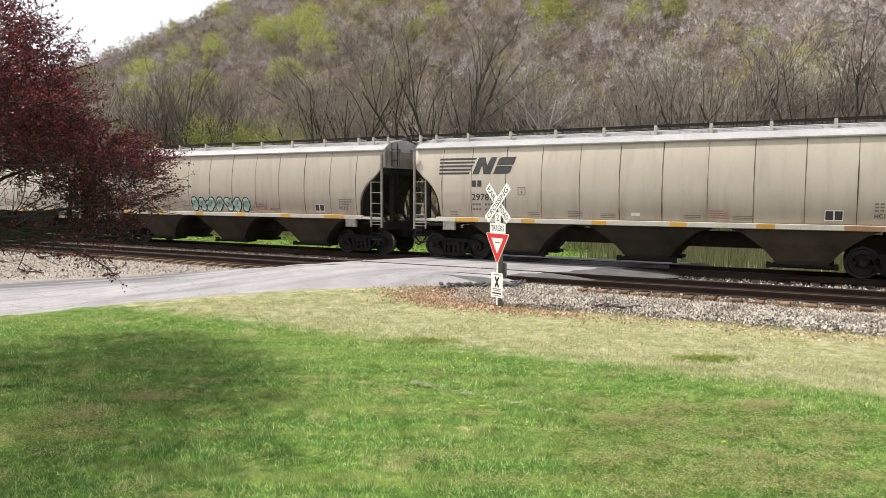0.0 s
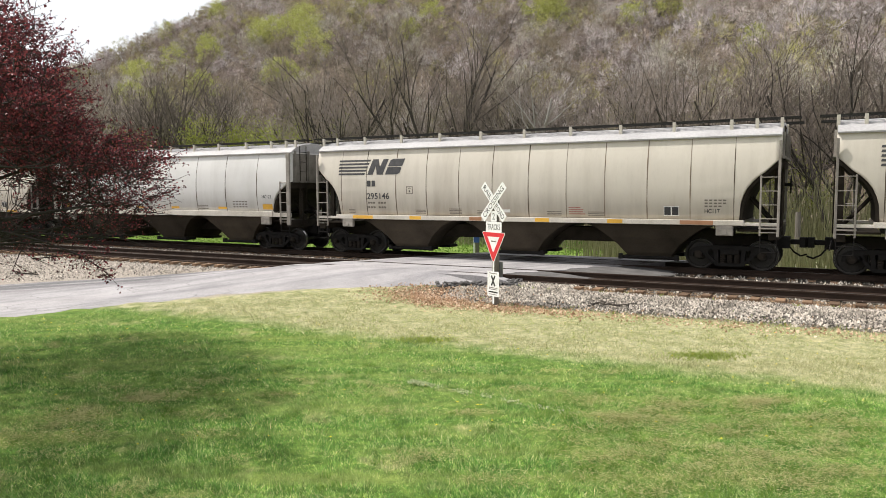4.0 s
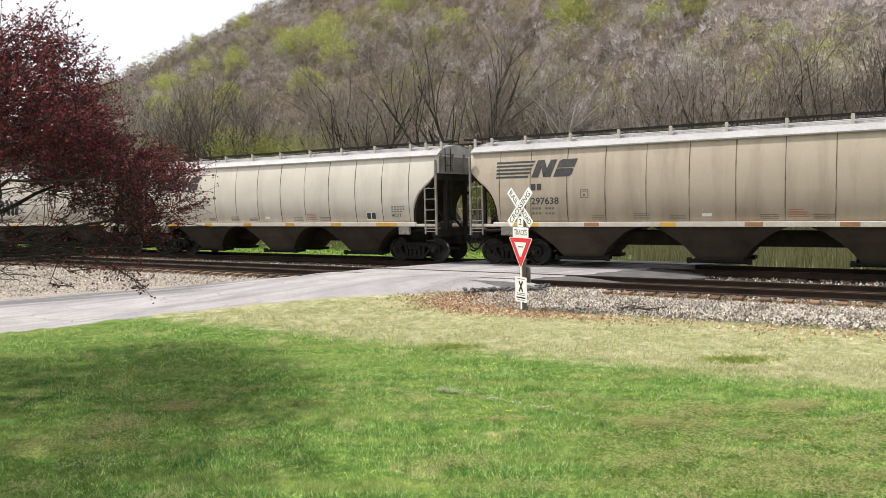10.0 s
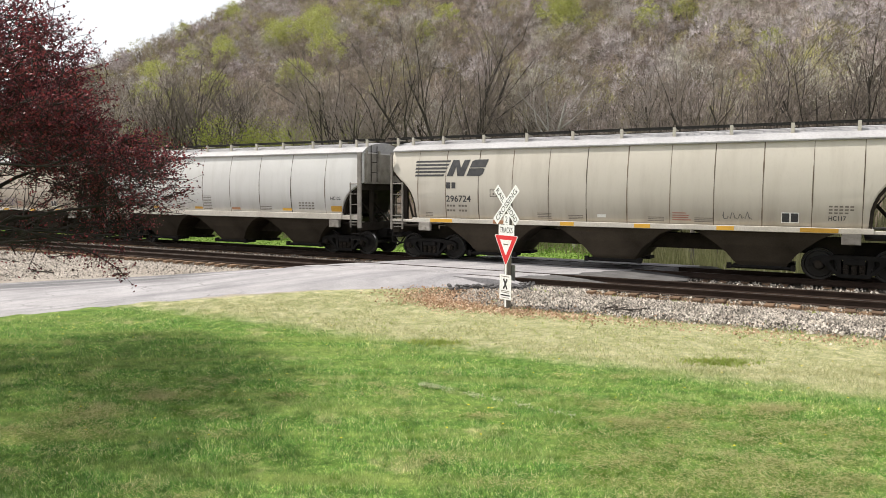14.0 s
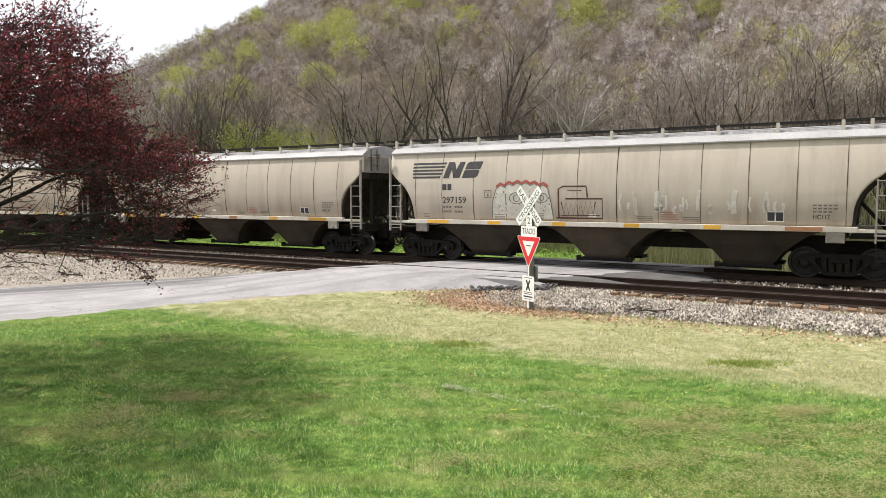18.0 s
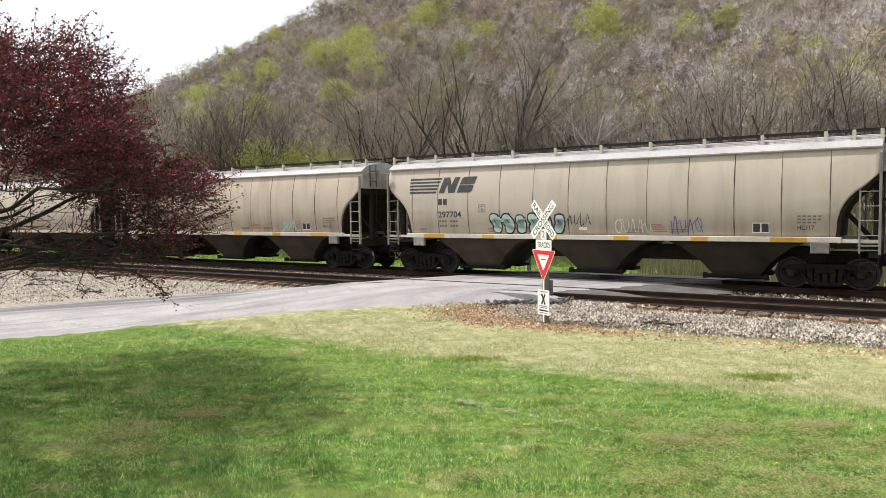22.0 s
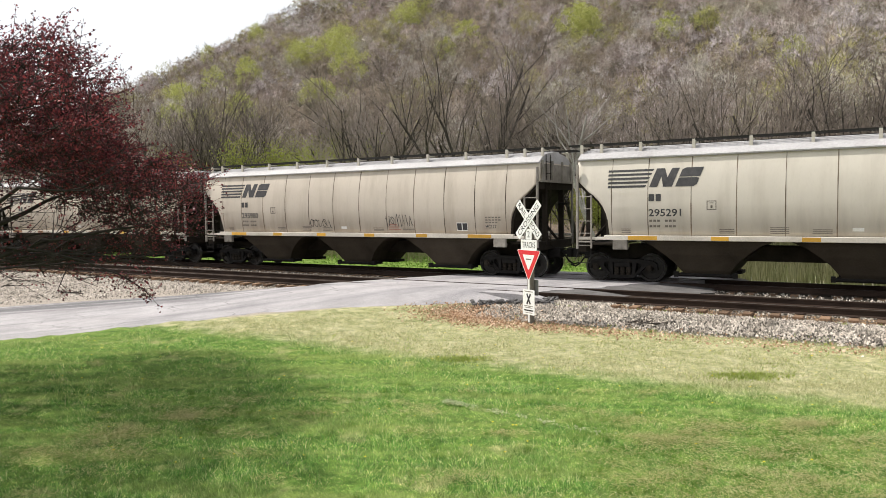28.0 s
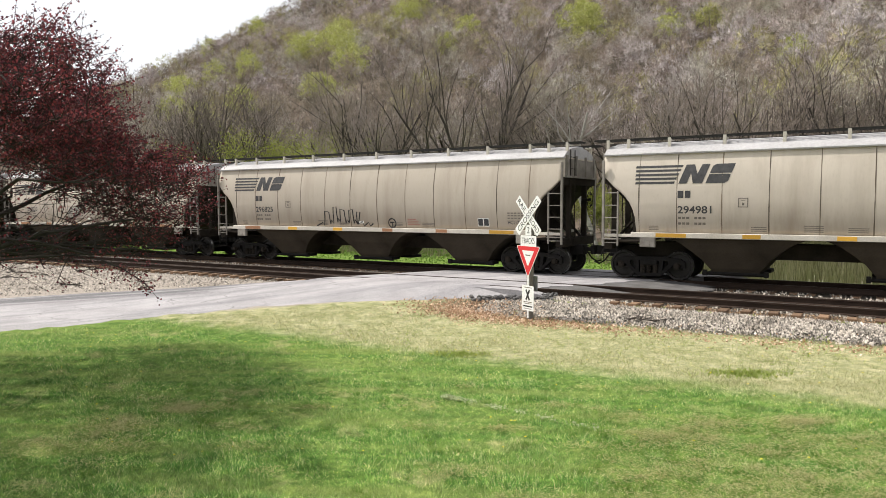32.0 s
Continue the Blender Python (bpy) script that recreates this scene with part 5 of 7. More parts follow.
        child("placard", shared(("placard", kind), lambda: mark_mesh(k, "placard", [rect(13.40, 13.86, 1.65, 1.95)], WHITE_TAPE, 0.005)), body, None, "white-edged black consolidated stencil")
        child("placard", shared(("placard_in", kind), lambda: mark_mesh(k, "placard", [rect(13.42, 13.61, 1.675, 1.925), rect(13.65, 13.84, 1.675, 1.925)], DARK_PAINT, 0.009)), body)
        child("tag_plate", shared(("tag_plate", kind), lambda: mark_mesh(k, "tag_plate", [rect(7.98, 8.26, 1.70, 1.80)], WHITE_TAPE, 0.006)), body)
        child("class_letters", shared(("class_letters", kind), lambda: text_mesh(k, "class_letters", "HC117", 14.6, 1.74, 0.13, DARK_PAINT, 0.43)), body)
        blur = [rect(14.6 + 0.13 * j, 14.69 + 0.13 * j, hh, hh + 0.045) for hh in (1.93, 2.02, 2.11) for j in range(5 if hh > 1.95 else 4)]
        child("stencil", shared(("stencil_data", kind), lambda: mark_mesh(k, "stencil", blur, FAINT_INK)), body)
        tapes = [(1.74, 2.66), (4.28, 4.78), (6.74, 7.22), (9.20, 9.70), (11.66, 12.15), (13.90, 14.86)]
        th0, th1, ty = 1.40, 1.525, 1.648
    else:
        child("class_letters", shared(("class_letters", kind), lambda: text_mesh(k, "class_letters", "HC122", 13.85, 2.16, 0.13, DARK_PAINT, 0.5)), body)
        lines = [rect(a, a + w, hh, hh + 0.025) for a, w, n in ((5.0, 0.45, 4), (6.7, 0.5, 9), (10.1, 0.6, 3)) for hh in [1.70 + 0.07 * j for j in range(n)]]
        child("stencil", shared(("stencil_lines", kind), lambda: mark_mesh(k, "stencil", lines, FAINT_INK)), body)
        blur = [rect(12.2 + 0.17 * j, 12.31 + 0.17 * j, hh, hh + 0.05) for hh in (1.78, 1.89, 2.0) for j in range(5)]
        child("stencil", shared(("stencil_data", kind), lambda: mark_mesh(k, "stencil", blur, FAINT_INK)), body)
        tapes = [(0.95, 1.3), (3.3, 3.72), (6.1, 6.6), (8.4, 8.9), (11.3, 11.8), (13.85, 14.38)]
        th0, th1, ty = 1.70, 1.80, None
    paint_marks(k, body, marks.get("spray", ()), 500 + i)
    rng = random.Random(100 + i)
    for j, (a, b) in enumerate(tapes):
        worn = rng.random()
        me = shared(("tape", kind, j, worn < marks.get("rust", 0.12)), lambda: tape_mesh(k, a, b, th0, th1, ty, RUST_TAPE if worn < marks.get("rust", 0.12) else YELLOW_TAPE))
        child("reflector", me, near_sill if curved else body)
    for o in body.children:
        if o.name.startswith("stencil"):
            o["kind"] = "stuff"
    return car


def mirrored(bm):
    for v in bm.verts:
        v.co.x = -v.co.x
    bmesh.ops.reverse_faces(bm, faces=bm.faces)
    return bm


def tape_mesh(k, a, b, h0, h1, y, material):
    half = k.length / 2
    if y is None:
        big = 0.12 if a < 1.2 or a > 13 else 0.0
        return mark_mesh(k, "reflector", [rect(a, b, h0, h1 + big)], material)
    return mesh_of("reflector", [(half - a, y, h0), (half - b, y, h0), (half - b, y, h1), (half - a, y, h1)], [[0, 1, 2, 3]], material)


TRAIN = [("curved", 0, "297101", {}), ("curved", 1, "295612", {}), ("curved", 0, "296310", {"spray": [('piece', 'black/mint', 6.34, 9.96, 1.58, 2.2), ('tag', 'grey', 10.13, 10.88, 1.66, 2.06)]}), ("curved", 0, "297875", {}), ("curved", 1, "297439", {"rust": 0.7}), ("straight", 0, "298168", {}),
         ("curved", 1, "295146", {}), ("curved", 1, "295195", {"spray": [('tag', 'blue', 3.26, 4.86, 1.66, 2.0)]}), ("curved", 1, "294867", {"spray": [('tag', 'grey', 6.72, 7.9, 1.62, 2.08), ('tag', 'black', 11.61, 13.36, 1.61, 2.05)]}), ("curved", 1, "296551", {"spray": [('piece', 'white/black', 4.95, 7.3, 1.9, 2.9), ('piece', 'white/black', 4.42, 4.72, 2.2, 2.45), ('tag', 'grey', 11.6, 13.1, 1.6, 2.05)]}), ("curved", 1, "296984", {}), ("curved", 2, "297638", {"rust": 0.8}),
         ("curved", 0, "296741", {"spray": [('piece', 'white/black', 3.82, 5.66, 1.56, 2.2), ('piece', 'white/black', 5.75, 6.5, 1.62, 1.9), ('tag', 'purple', 8.75, 10.38, 1.62, 2.11), ('tag', 'grey', 10.94, 11.38, 1.63, 2.0)]}), ("straight", 0, "298061", {}), ("curved", 1, "296724", {"spray": [('tag', 'grey', 11.8, 12.6, 1.7, 1.95)]}), ("curved", 2, "294916", {}), ("curved", 0, "295925", {"spray": [('words', 'U.B.U', 3.66, 5.12, 1.6, 2.1)]}), ("curved", 0, "297159", {"spray": [('mound', 'grey', 4.42, 6.75, 1.62, 2.9), ('panel', 'brown', 6.85, 8.47, 1.64, 2.72), ('smear', 'pale', 9.02, 13.9, 1.8, 2.6)]}),
         ("curved", 0, "294843", {}), ("curved", 2, "297975", {"spray": [('smear', 'dust', 2.0, 8.0, 1.8, 3.1), ('bold', 'mint', 12.12, 13.25, 1.58, 2.05)]}), ("curved", 0, "297704", {"spray": [('piece', 'black/mint', 4.57, 7.5, 1.58, 2.25), ('tag', 'black', 7.58, 8.42, 1.84, 2.26), ('tag', 'white', 9.23, 10.43, 1.6, 2.08), ('tag', 'blue', 11.05, 11.99, 1.58, 2.2)]}), ("curved", 2, "296743", {"spray": [('tag', 'red', 5.98, 7.61, 1.62, 2.2)]}), ("straight", 0, "298346", {"spray": [('tag', 'black', 3.66, 5.07, 1.8, 2.2), ('tag', 'black', 5.22, 6.48, 1.82, 2.2), ('tag', 'black', 7.34, 8.24, 1.85, 2.1)]}), ("curved", 0, "295179", {}),
         ("curved", 0, "295980", {"spray": [('tag', 'black', 6.35, 7.46, 1.7, 2.17), ('tag', 'black', 10.23, 11.49, 1.78, 2.3)]}), ("curved", 1, "295291", {"spray": [('bold', 'black', 10.23, 12.91, 1.6, 2.34)]}), ("curved", 0, "296530", {"rust": 0.6, "spray": [('tag', 'slate', 6.28, 7.49, 1.76, 2.43)]}), ("curved", 0, "296825", {"rust": 0.5, "spray": [('bold', 'black', 5.79, 8.71, 1.58, 2.34), ('ring', 'black', 9.45, 9.8, 1.56, 1.9)]}), ("curved", 0, "294981", {}), ("curved", 0, "296118", {})]
FIRST = 3        # the car whose leading end the timetable follows
WORDS = {0: "dusty beige covered hopper car with black lettering", 1: "pale grey-beige covered hopper car with black lettering", 2: "grimy tan covered hopper car with black lettering", "straight": "light grey flat-sided covered hopper car with black lettering"}
CARS, OFFSET = [], []
for i, (kind, tone, number, marks) in enumerate(TRAIN):
    CARS.append(build_car(i, kind, LIGHT_GREY if kind == "straight" else BEIGE[tone], number, WORDS["straight" if kind == "straight" else tone], marks))
_run = 0.0
for kind, *_ in TRAIN:
    OFFSET.append(_run)
    _run += PITCH if kind == "curved" else PITCH_LIGHT
OFFSET = [o - OFFSET[FIRST] for o in OFFSET]


# ---- the train's running ----
LATE = {0: -0.04, 3: -0.07, 6: -0.15, 8: 0.43, 9: -0.07, 10: -0.05, 12: -0.07, 13: -0.1, 14: -0.11, 15: -0.1, 16: -0.1, 17: -0.08, 18: -0.04, 19: -0.15, 22: 0.36, 23: -0.04, 25: -0.05, 26: -0.06, 27: -0.07, 28: -0.08, 29: 0.39, 30: -0.09, 31: -0.05, 32: -0.08}


def run_of(t):
    """How far the followed car's leading end stands along the track at t seconds."""
    base = 13.871 + 14.3233 * t - 0.017062 * t * t
    i = min(int(t), 31)
    f = t - i
    f = f * f * (3 - 2 * f)
    return base + LATE.get(i, 0.0) * (1 - f) + LATE.get(i + 1, 0.0) * f


def motions():
    walk(BEE, [(t, pose(x, y, z, 20, 14, turn)) for t, x, y, z, turn in FLIGHT])
    for i, car in enumerate(CARS):
        half = (CURVED if TRAIN[i][0] == "curved" else STRAIGHT).length / 2
        walk(car, [(t, track_pose(run_of(t) - OFFSET[i] - half, FAR_C)) for t in range(33)])
    for i, ws, w in WHEELS:
        rows = []
        for f in range(0, 32 * FPS + 1):
            t = f / FPS
            s = run_of(t) - OFFSET[i]
            if -6 < s < 56 or f in (0, 32 * FPS):
                rows.append((t, pose(w, 0, 0.457, 0, 0, 0) @ Matrix.Rotation(min(max(s, -6), 56) / 0.457, 4, "Y")))
        walk(ws, rows)


# ---- growing things ----
def fast_mesh(name, verts, tris, material, smooth_shade=False):
    """A triangle mesh straight from arrays."""
    verts, tris = np.ascontiguousarray(verts, np.float32), np.ascontiguousarray(tris, np.int32)
    me = bpy.data.meshes.new(name)
    me.vertices.add(len(verts))
    me.vertices.foreach_set("co", verts.ravel())
    me.loops.add(tris.size)
    me.loops.foreach_set("vertex_index", tris.ravel())
    me.polygons.add(len(tris))
    me.polygons.foreach_set("loop_start", np.arange(0, tris.size, 3, dtype=np.int32))
    if smooth_shade:
        me.polygons.foreach_set("use_smooth", np.ones(len(tris), bool))
    me.materials.append(material)
    me.update(calc_edges=True)
    return me


def sticks(segs, n):
    """Tapered n-sided sticks from rows of start, end and the two radii: vertices and triangles."""
    g = np.asarray(segs, float)
    a, b, r0, r1 = g[:, 0:3], g[:, 3:6], g[:, 6], g[:, 7]
    d = b - a
    d /= np.linalg.norm(d, axis=1, keepdims=True) + 1e-9
    ref = np.where(np.abs(d[:, 2:3]) > 0.9, np.array([[1.0, 0, 0]]), np.array([[0, 0, 1.0]]))
    p = np.cross(d, ref)
    p /= np.linalg.norm(p, axis=1, keepdims=True) + 1e-9
    q = np.cross(d, p)
    ang = np.arange(n) * 2 * np.pi / n
    ring = p[:, None] * np.cos(ang)[None, :, None] + q[:, None] * np.sin(ang)[None, :, None]
    v = np.concatenate([a[:, None] + ring * r0[:, None, None], b[:, None] + ring * r1[:, None, None]], 1)
    i, j = np.arange(n), (np.arange(n) + 1) % n
    t = np.concatenate([np.stack([i, j, j + n], -1), np.stack([i, j + n, i + n], -1)])
    f = (t[None] + (np.arange(len(g)) * 2 * n)[:, None, None]).reshape(-1, 3)
    return v.reshape(-1, 3), f


def spikes(segs):
    """Three-sided pointed twigs: half the cost of sticks."""
    v, _ = sticks(segs, 3)
    g = np.asarray(segs, float)
    v = np.concatenate([v.reshape(len(g), 6, 3)[:, :3], g[:, None, 3:6]], 1)
    t = np.array([(0, 1, 3), (1, 2, 3), (2, 0, 3)])
    return v.reshape(-1, 3), (t[None] + (np.arange(len(g)) * 4)[:, None, None]).reshape(-1, 3)


def slivers(segs, width):
    """Far twigs: one thin triangle each, facing the way that columns 6 to 8 name, if they are there."""
    g = np.asarray(segs, float)
    a, b = g[:, 0:3], g[:, 3:6]
    d = b - a
    side = np.cross(d, g[:, 6:9] if g.shape[1] == 9 else np.random.default_rng(len(g)).normal(size=d.shape))
    side *= width / (np.linalg.norm(side, axis=1, keepdims=True) + 1e-9)
    v = np.stack([a + side, b, a - side], 1).reshape(-1, 3)
    return v, np.arange(len(v)).reshape(-1, 3)


def joined(pieces):
    V, F, o = [], [], 0
    for v, f in pieces:
        V.append(v)
        F.append(f + o)
        o += len(v)
    return np.concatenate(V), np.concatenate(F)


def grow(rng, height, radius, levels, kids, stems=1, lean=0.12, rise=0.5, gnarl=0.16):
    """Segments of a bare broadleaf tree, level by level."""
    out = [[] for _ in range(levels)]

    def shoot(p, d, length, r, level):
        steps = 5 if level == 0 else 4 if level == 1 else 3 if level == 2 else 2
        pts, dirs = [p], [d]
        for _ in range(steps):
            d = (d + Vector((rng.gauss(0, gnarl), rng.gauss(0, gnarl), rng.gauss(0.05, gnarl * 0.6)))).normalized()
            p = p + d * (length / steps)
            pts.append(p)
            dirs.append(d)
        tip = r * (0.35 if level < levels - 1 else 0.25)
        for k in range(steps):
            ra, rb = r + (tip - r) * k / steps, r + (tip - r) * (k + 1) / steps
            out[level].append((*pts[k], *pts[k + 1], ra, rb))
        if level + 1 >= levels:
            return
        n = kids[level]
        for k in range(n):
            f = (0.28 if level == 0 else 0.15) + (0.97 - (0.28 if level == 0 else 0.15)) * (k + rng.random() * 0.8) / n
            i = min(int(f * steps), steps - 1)
            at = pts[i].lerp(pts[i + 1], f * steps - i)
            turn = rng.uniform(0, 2 * math.pi)
            side = dirs[i].orthogonal().normalized()
            side.rotate(Matrix.Rotation(turn, 3, dirs[i]))
            spread = rng.uniform(0.45, 0.95) * (1.0 if level else 0.85)
            nd = (dirs[i] * math.cos(spread) + side * math.sin(spread) + Vector((0, 0, rise * 0.45))).normalized()
            shoot(at, nd, length * rng.uniform(0.42, 0.66) * (1.15 - 0.5 * f), max(0.004, (r + (tip - r) * f) * 0.55), level + 1)

    for k in range(stems):
        a = 2 * math.pi * (k + rng.random() * 0.5) / max(stems, 1)
        tilt = (lean if stems == 1 else rng.uniform(0.12, 0.38))
        d = Vector((math.cos(a) * tilt, math.sin(a) * tilt, 1)).normalized()
        shoot(Vector((math.cos(a), math.sin(a), 0)) * (0.0 if stems == 1 else radius), d, height * rng.uniform(0.72, 1.0) * (0.82 if levels > 2 else 0.9), radius * (1 if stems == 1 else 0.7), 0)
    return out


BARK = surface("grey_brown_bark", (0.03, 0.025, 0.021), (0.09, 0.076, 0.064), 3, 30, 0.95, bump=0.5, by_object=0.3)
TWIGS = surface("bare_twigs", (0.12, 0.097, 0.082), (0.26, 0.215, 0.186), 1.5, 20, 0.95, bump=0.0, by_object=0.35)
GREY_TWIGS = surface("grey_bare_twigs", (0.22, 0.187, 0.166), (0.42, 0.365, 0.328), 1.5, 20, 0.95, bump=0.0, by_object=0.35)
PALE_BARK = surface("pale_sycamore_bark", (0.2, 0.185, 0.165), (0.42, 0.4, 0.37), 3, 12, 0.9, bump=0.2)


def forest_material(name, a, b, c):
    """Colour of far trunks and twigs, drifting over the slope in patches."""
    m, nodes, links, bsdf = node_material(name)
    co = nodes.new("ShaderNodeTexCoord").outputs["Object"]
    big = noise_of(nodes, links, co, 0.02, 4)
    mid = noise_of(nodes, links, co, 0.22, 3)
    col = ramp_of(nodes, links, mixed(nodes, links, big, mid, 0.72), [(0.34, a), (0.5, b), (0.66, c)])
    budding = ramp_of(nodes, links, noise_of(nodes, links, co, 0.045, 3), [(0.48, (0, 0, 0)), (0.64, (0.35,) * 3)])
    col = mixed(nodes, links, col, tuple(v * k for v, k in zip(b, (0.95, 1.12, 0.55))), budding)
    links.new(col, bsdf.inputs["Base Color"])
    bsdf.inputs["Roughness"].default_value = 0.95
    bsdf.inputs["Specular IOR Level"].default_value = 0.1
    return m


def leaf_material(name, stops, rough=0.6, trans=0.25):
    m, nodes, links, bsdf = node_material(name)
    co = nodes.new("ShaderNodeTexCoord").outputs["Object"]
    isl = nodes.new("ShaderNodeNewGeometry").outputs["Random Per Island"]
    drift = noise_of(nodes, links, co, 0.8, 3)
    src = nodes.new("ShaderNodeMath")
    src.operation = "MULTIPLY_ADD"
    links.new(isl, src.inputs[0])
    src.inputs[1].default_value = 0.6
    k = nodes.new("ShaderNodeMath")
    k.operation = "MULTIPLY"
    links.new(drift, k.inputs[0])
    k.inputs[1].default_value = 0.4
    links.new(k.outputs[0], src.inputs[2])
    col = ramp_of(nodes, links, src.outputs[0], stops)
    links.new(col, bsdf.inputs["Base Color"])
    bsdf.inputs["Roughness"].default_value = rough
    bsdf.inputs["Specular IOR Level"].default_value = 0.2
    if trans:
        tr = nodes.new("ShaderNodeBsdfTranslucent")
        links.new(col, tr.inputs["Color"])
        mx = nodes.new("ShaderNodeMixShader")
        mx.inputs[0].default_value = trans
        links.new(bsdf.outputs[0], mx.inputs[1])
        links.new(tr.outputs[0], mx.inputs[2])
        links.new(mx.outputs[0], nodes["Material Output"].inputs["Surface"])
    return m


SPRING_LEAF = leaf_material("young_yellow_green_leaf", [(0.1, (0.17, 0.20, 0.03)), (0.5, (0.27, 0.30, 0.055)), (0.9, (0.40, 0.42, 0.10))])
HILL_LEAF = leaf_material("first_spring_leaf", [(0.1, (0.25, 0.275, 0.065)), (0.5, (0.39, 0.41, 0.125)), (0.9, (0.54, 0.535, 0.23))])
RED_LEAF = leaf_material("dark_red_leaf", [(0.1, (0.04, 0.012, 0.018)), (0.5, (0.12, 0.027, 0.036)), (0.9, (0.36, 0.075, 0.078))], 0.42, 0.32)
NEEDLES = leaf_material("dark_conifer_needle", [(0.1, (0.02, 0.035, 0.015)), (0.9, (0.05, 0.075, 0.03))], 0.7, 0.0)

LEAF_V = np.array([(0, 0, 0), (0.45, 0.35, 0.10), (0, 1.0, 0.0), (-0.45, 0.35, 0.10)])
LEAF_F = np.array([(0, 1, 2), (0, 2, 3)])


def leaves(places, sizes, rng):
    """Small folded leaves, each turned its own way."""
    n = len(places)
    q = rng.normal(size=(n, 4))
    q /= np.linalg.norm(q, axis=1, keepdims=True)
    w, x, y, z = q.T
    R = np.stack([1 - 2 * (y * y + z * z), 2 * (x * y - z * w), 2 * (x * z + y * w), 2 * (x * y + z * w), 1 - 2 * (x * x + z * z), 2 * (y * z - x * w), 2 * (x * z - y * w), 2 * (y * z + x * w), 1 - 2 * (x * x + y * y)], -1).reshape(n, 3, 3)
    v = np.einsum("nij,kj->nki", R, LEAF_V) * np.asarray(sizes)[:, None, None] + np.asarray(places)[:, None]
    f = (LEAF_F[None] + (np.arange(n) * 4)[:, None, None]).reshape(-1, 3)
    return v.reshape(-1, 3), f


# bare trees behind the tracks
def ground_at(s, c):
    p = U * s + N * c
    return Vector((p.x, p.y, float(ground_z(p.x, p.y))))


def build_trees():
    rng = random.Random(21)
    protos = []
    for k in range(9):
        stems = (1, 3, 4, 1, 3, 2, 4, 2, 5)[k]
        lv = grow(random.Random(50 + k), 13.5, 0.21, 5, (8, 6, 5, 4), stems) if stems == 1 else grow(random.Random(50 + k), 13.5, 0.21, 4, (9, 7, 6), stems)
        tree = thing("bare_tree", "leafless grey-brown tree with fine upswept twigs", "tree", "bare trees beyond the tracks")
        v, f = sticks(lv[0] + lv[1], 5)
        child("trunk", fast_mesh("trunk", v, f, PALE_BARK if k == 3 else BARK, True), tree)
        fine = [s for l in lv[2:] for s in l]
        thick = [(*s[:6], max(s[6], 0.014), max(s[7], 0.009)) for s in fine]
        last = len(lv[-1])
        v, f = joined([sticks(thick[:-last], 3), slivers(thick[-last:], 0.015)])
        child("crown", fast_mesh("crown", v, f, TWIGS if k % 3 else GREY_TWIGS), tree)
        protos.append(tree)
    # bearings in degrees off the track's square, distances across it, shape and size
    spots = []
    for off, c, kind, size in ((52.7, 47, 6, 1.2), (51.3, 50, 5, 1.3), (50.4, 47, 7, 1.35), (52.0, 54, 2, 1.3), (54.3, 49, 4, 1.25), (53.4, 53, 8, 1.35), (49.2, 43, 4, 0.95), (47.6, 45, 1, 1.0), (45.7, 42, 2, 1.0), (44.0, 46, 6, 1.0), (41.3, 45, 7, 0.95), (37.0, 39, 8, 1.05), (35.8, 41, 6, 1.0), (33.0, 46, 5, 0.95), (31.0, 44, 0, 0.95), (28.0, 39, 2, 1.08),
                               (25.6, 44, 4, 0.92), (22.3, 43, 1, 0.85), (19.0, 39, 3, 0.82), (15.7, 42, 8, 0.8), (12.0, 42, 6, 0.85), (7.0, 40, 2, 0.85), (4.0, 44, 7, 0.85), (0.0, 41, 8, 0.85), (-3.0, 43, 4, 0.85)):
        spots.append((c * math.tan(radians(off)), c, size, kind))
    for k in range(34):
        c = rng.uniform(48, 64)
        spots.append((c * math.tan(radians(rng.uniform(-6, 62))), c, rng.uniform(0.7, 1.05), rng.choice((0, 1, 2, 4, 5, 6, 7, 8))))
    used = set()
    for s, c, sc, kind in spots:
        m = Matrix.Translation(ground_at(s, c) - Vector((0, 0, 0.05))) @ pose(0, 0, 0, rng.uniform(-4, 4), rng.uniform(-4, 4), rng.uniform(0, 360))
        if kind not in used:
            used.add(kind)
            protos[kind].matrix_basis = m
            protos[kind].scale = (sc, sc, sc)
        else:
            ob = copy_thing(protos[kind], m)
            ob.scale = (sc, sc, sc * rng.uniform(0.9, 1.1))
    for kind in range(9):
        if kind not in used:
            protos[kind].matrix_basis = Matrix.Translation(ground_at(20 + kind * 4, 56))


build_trees()


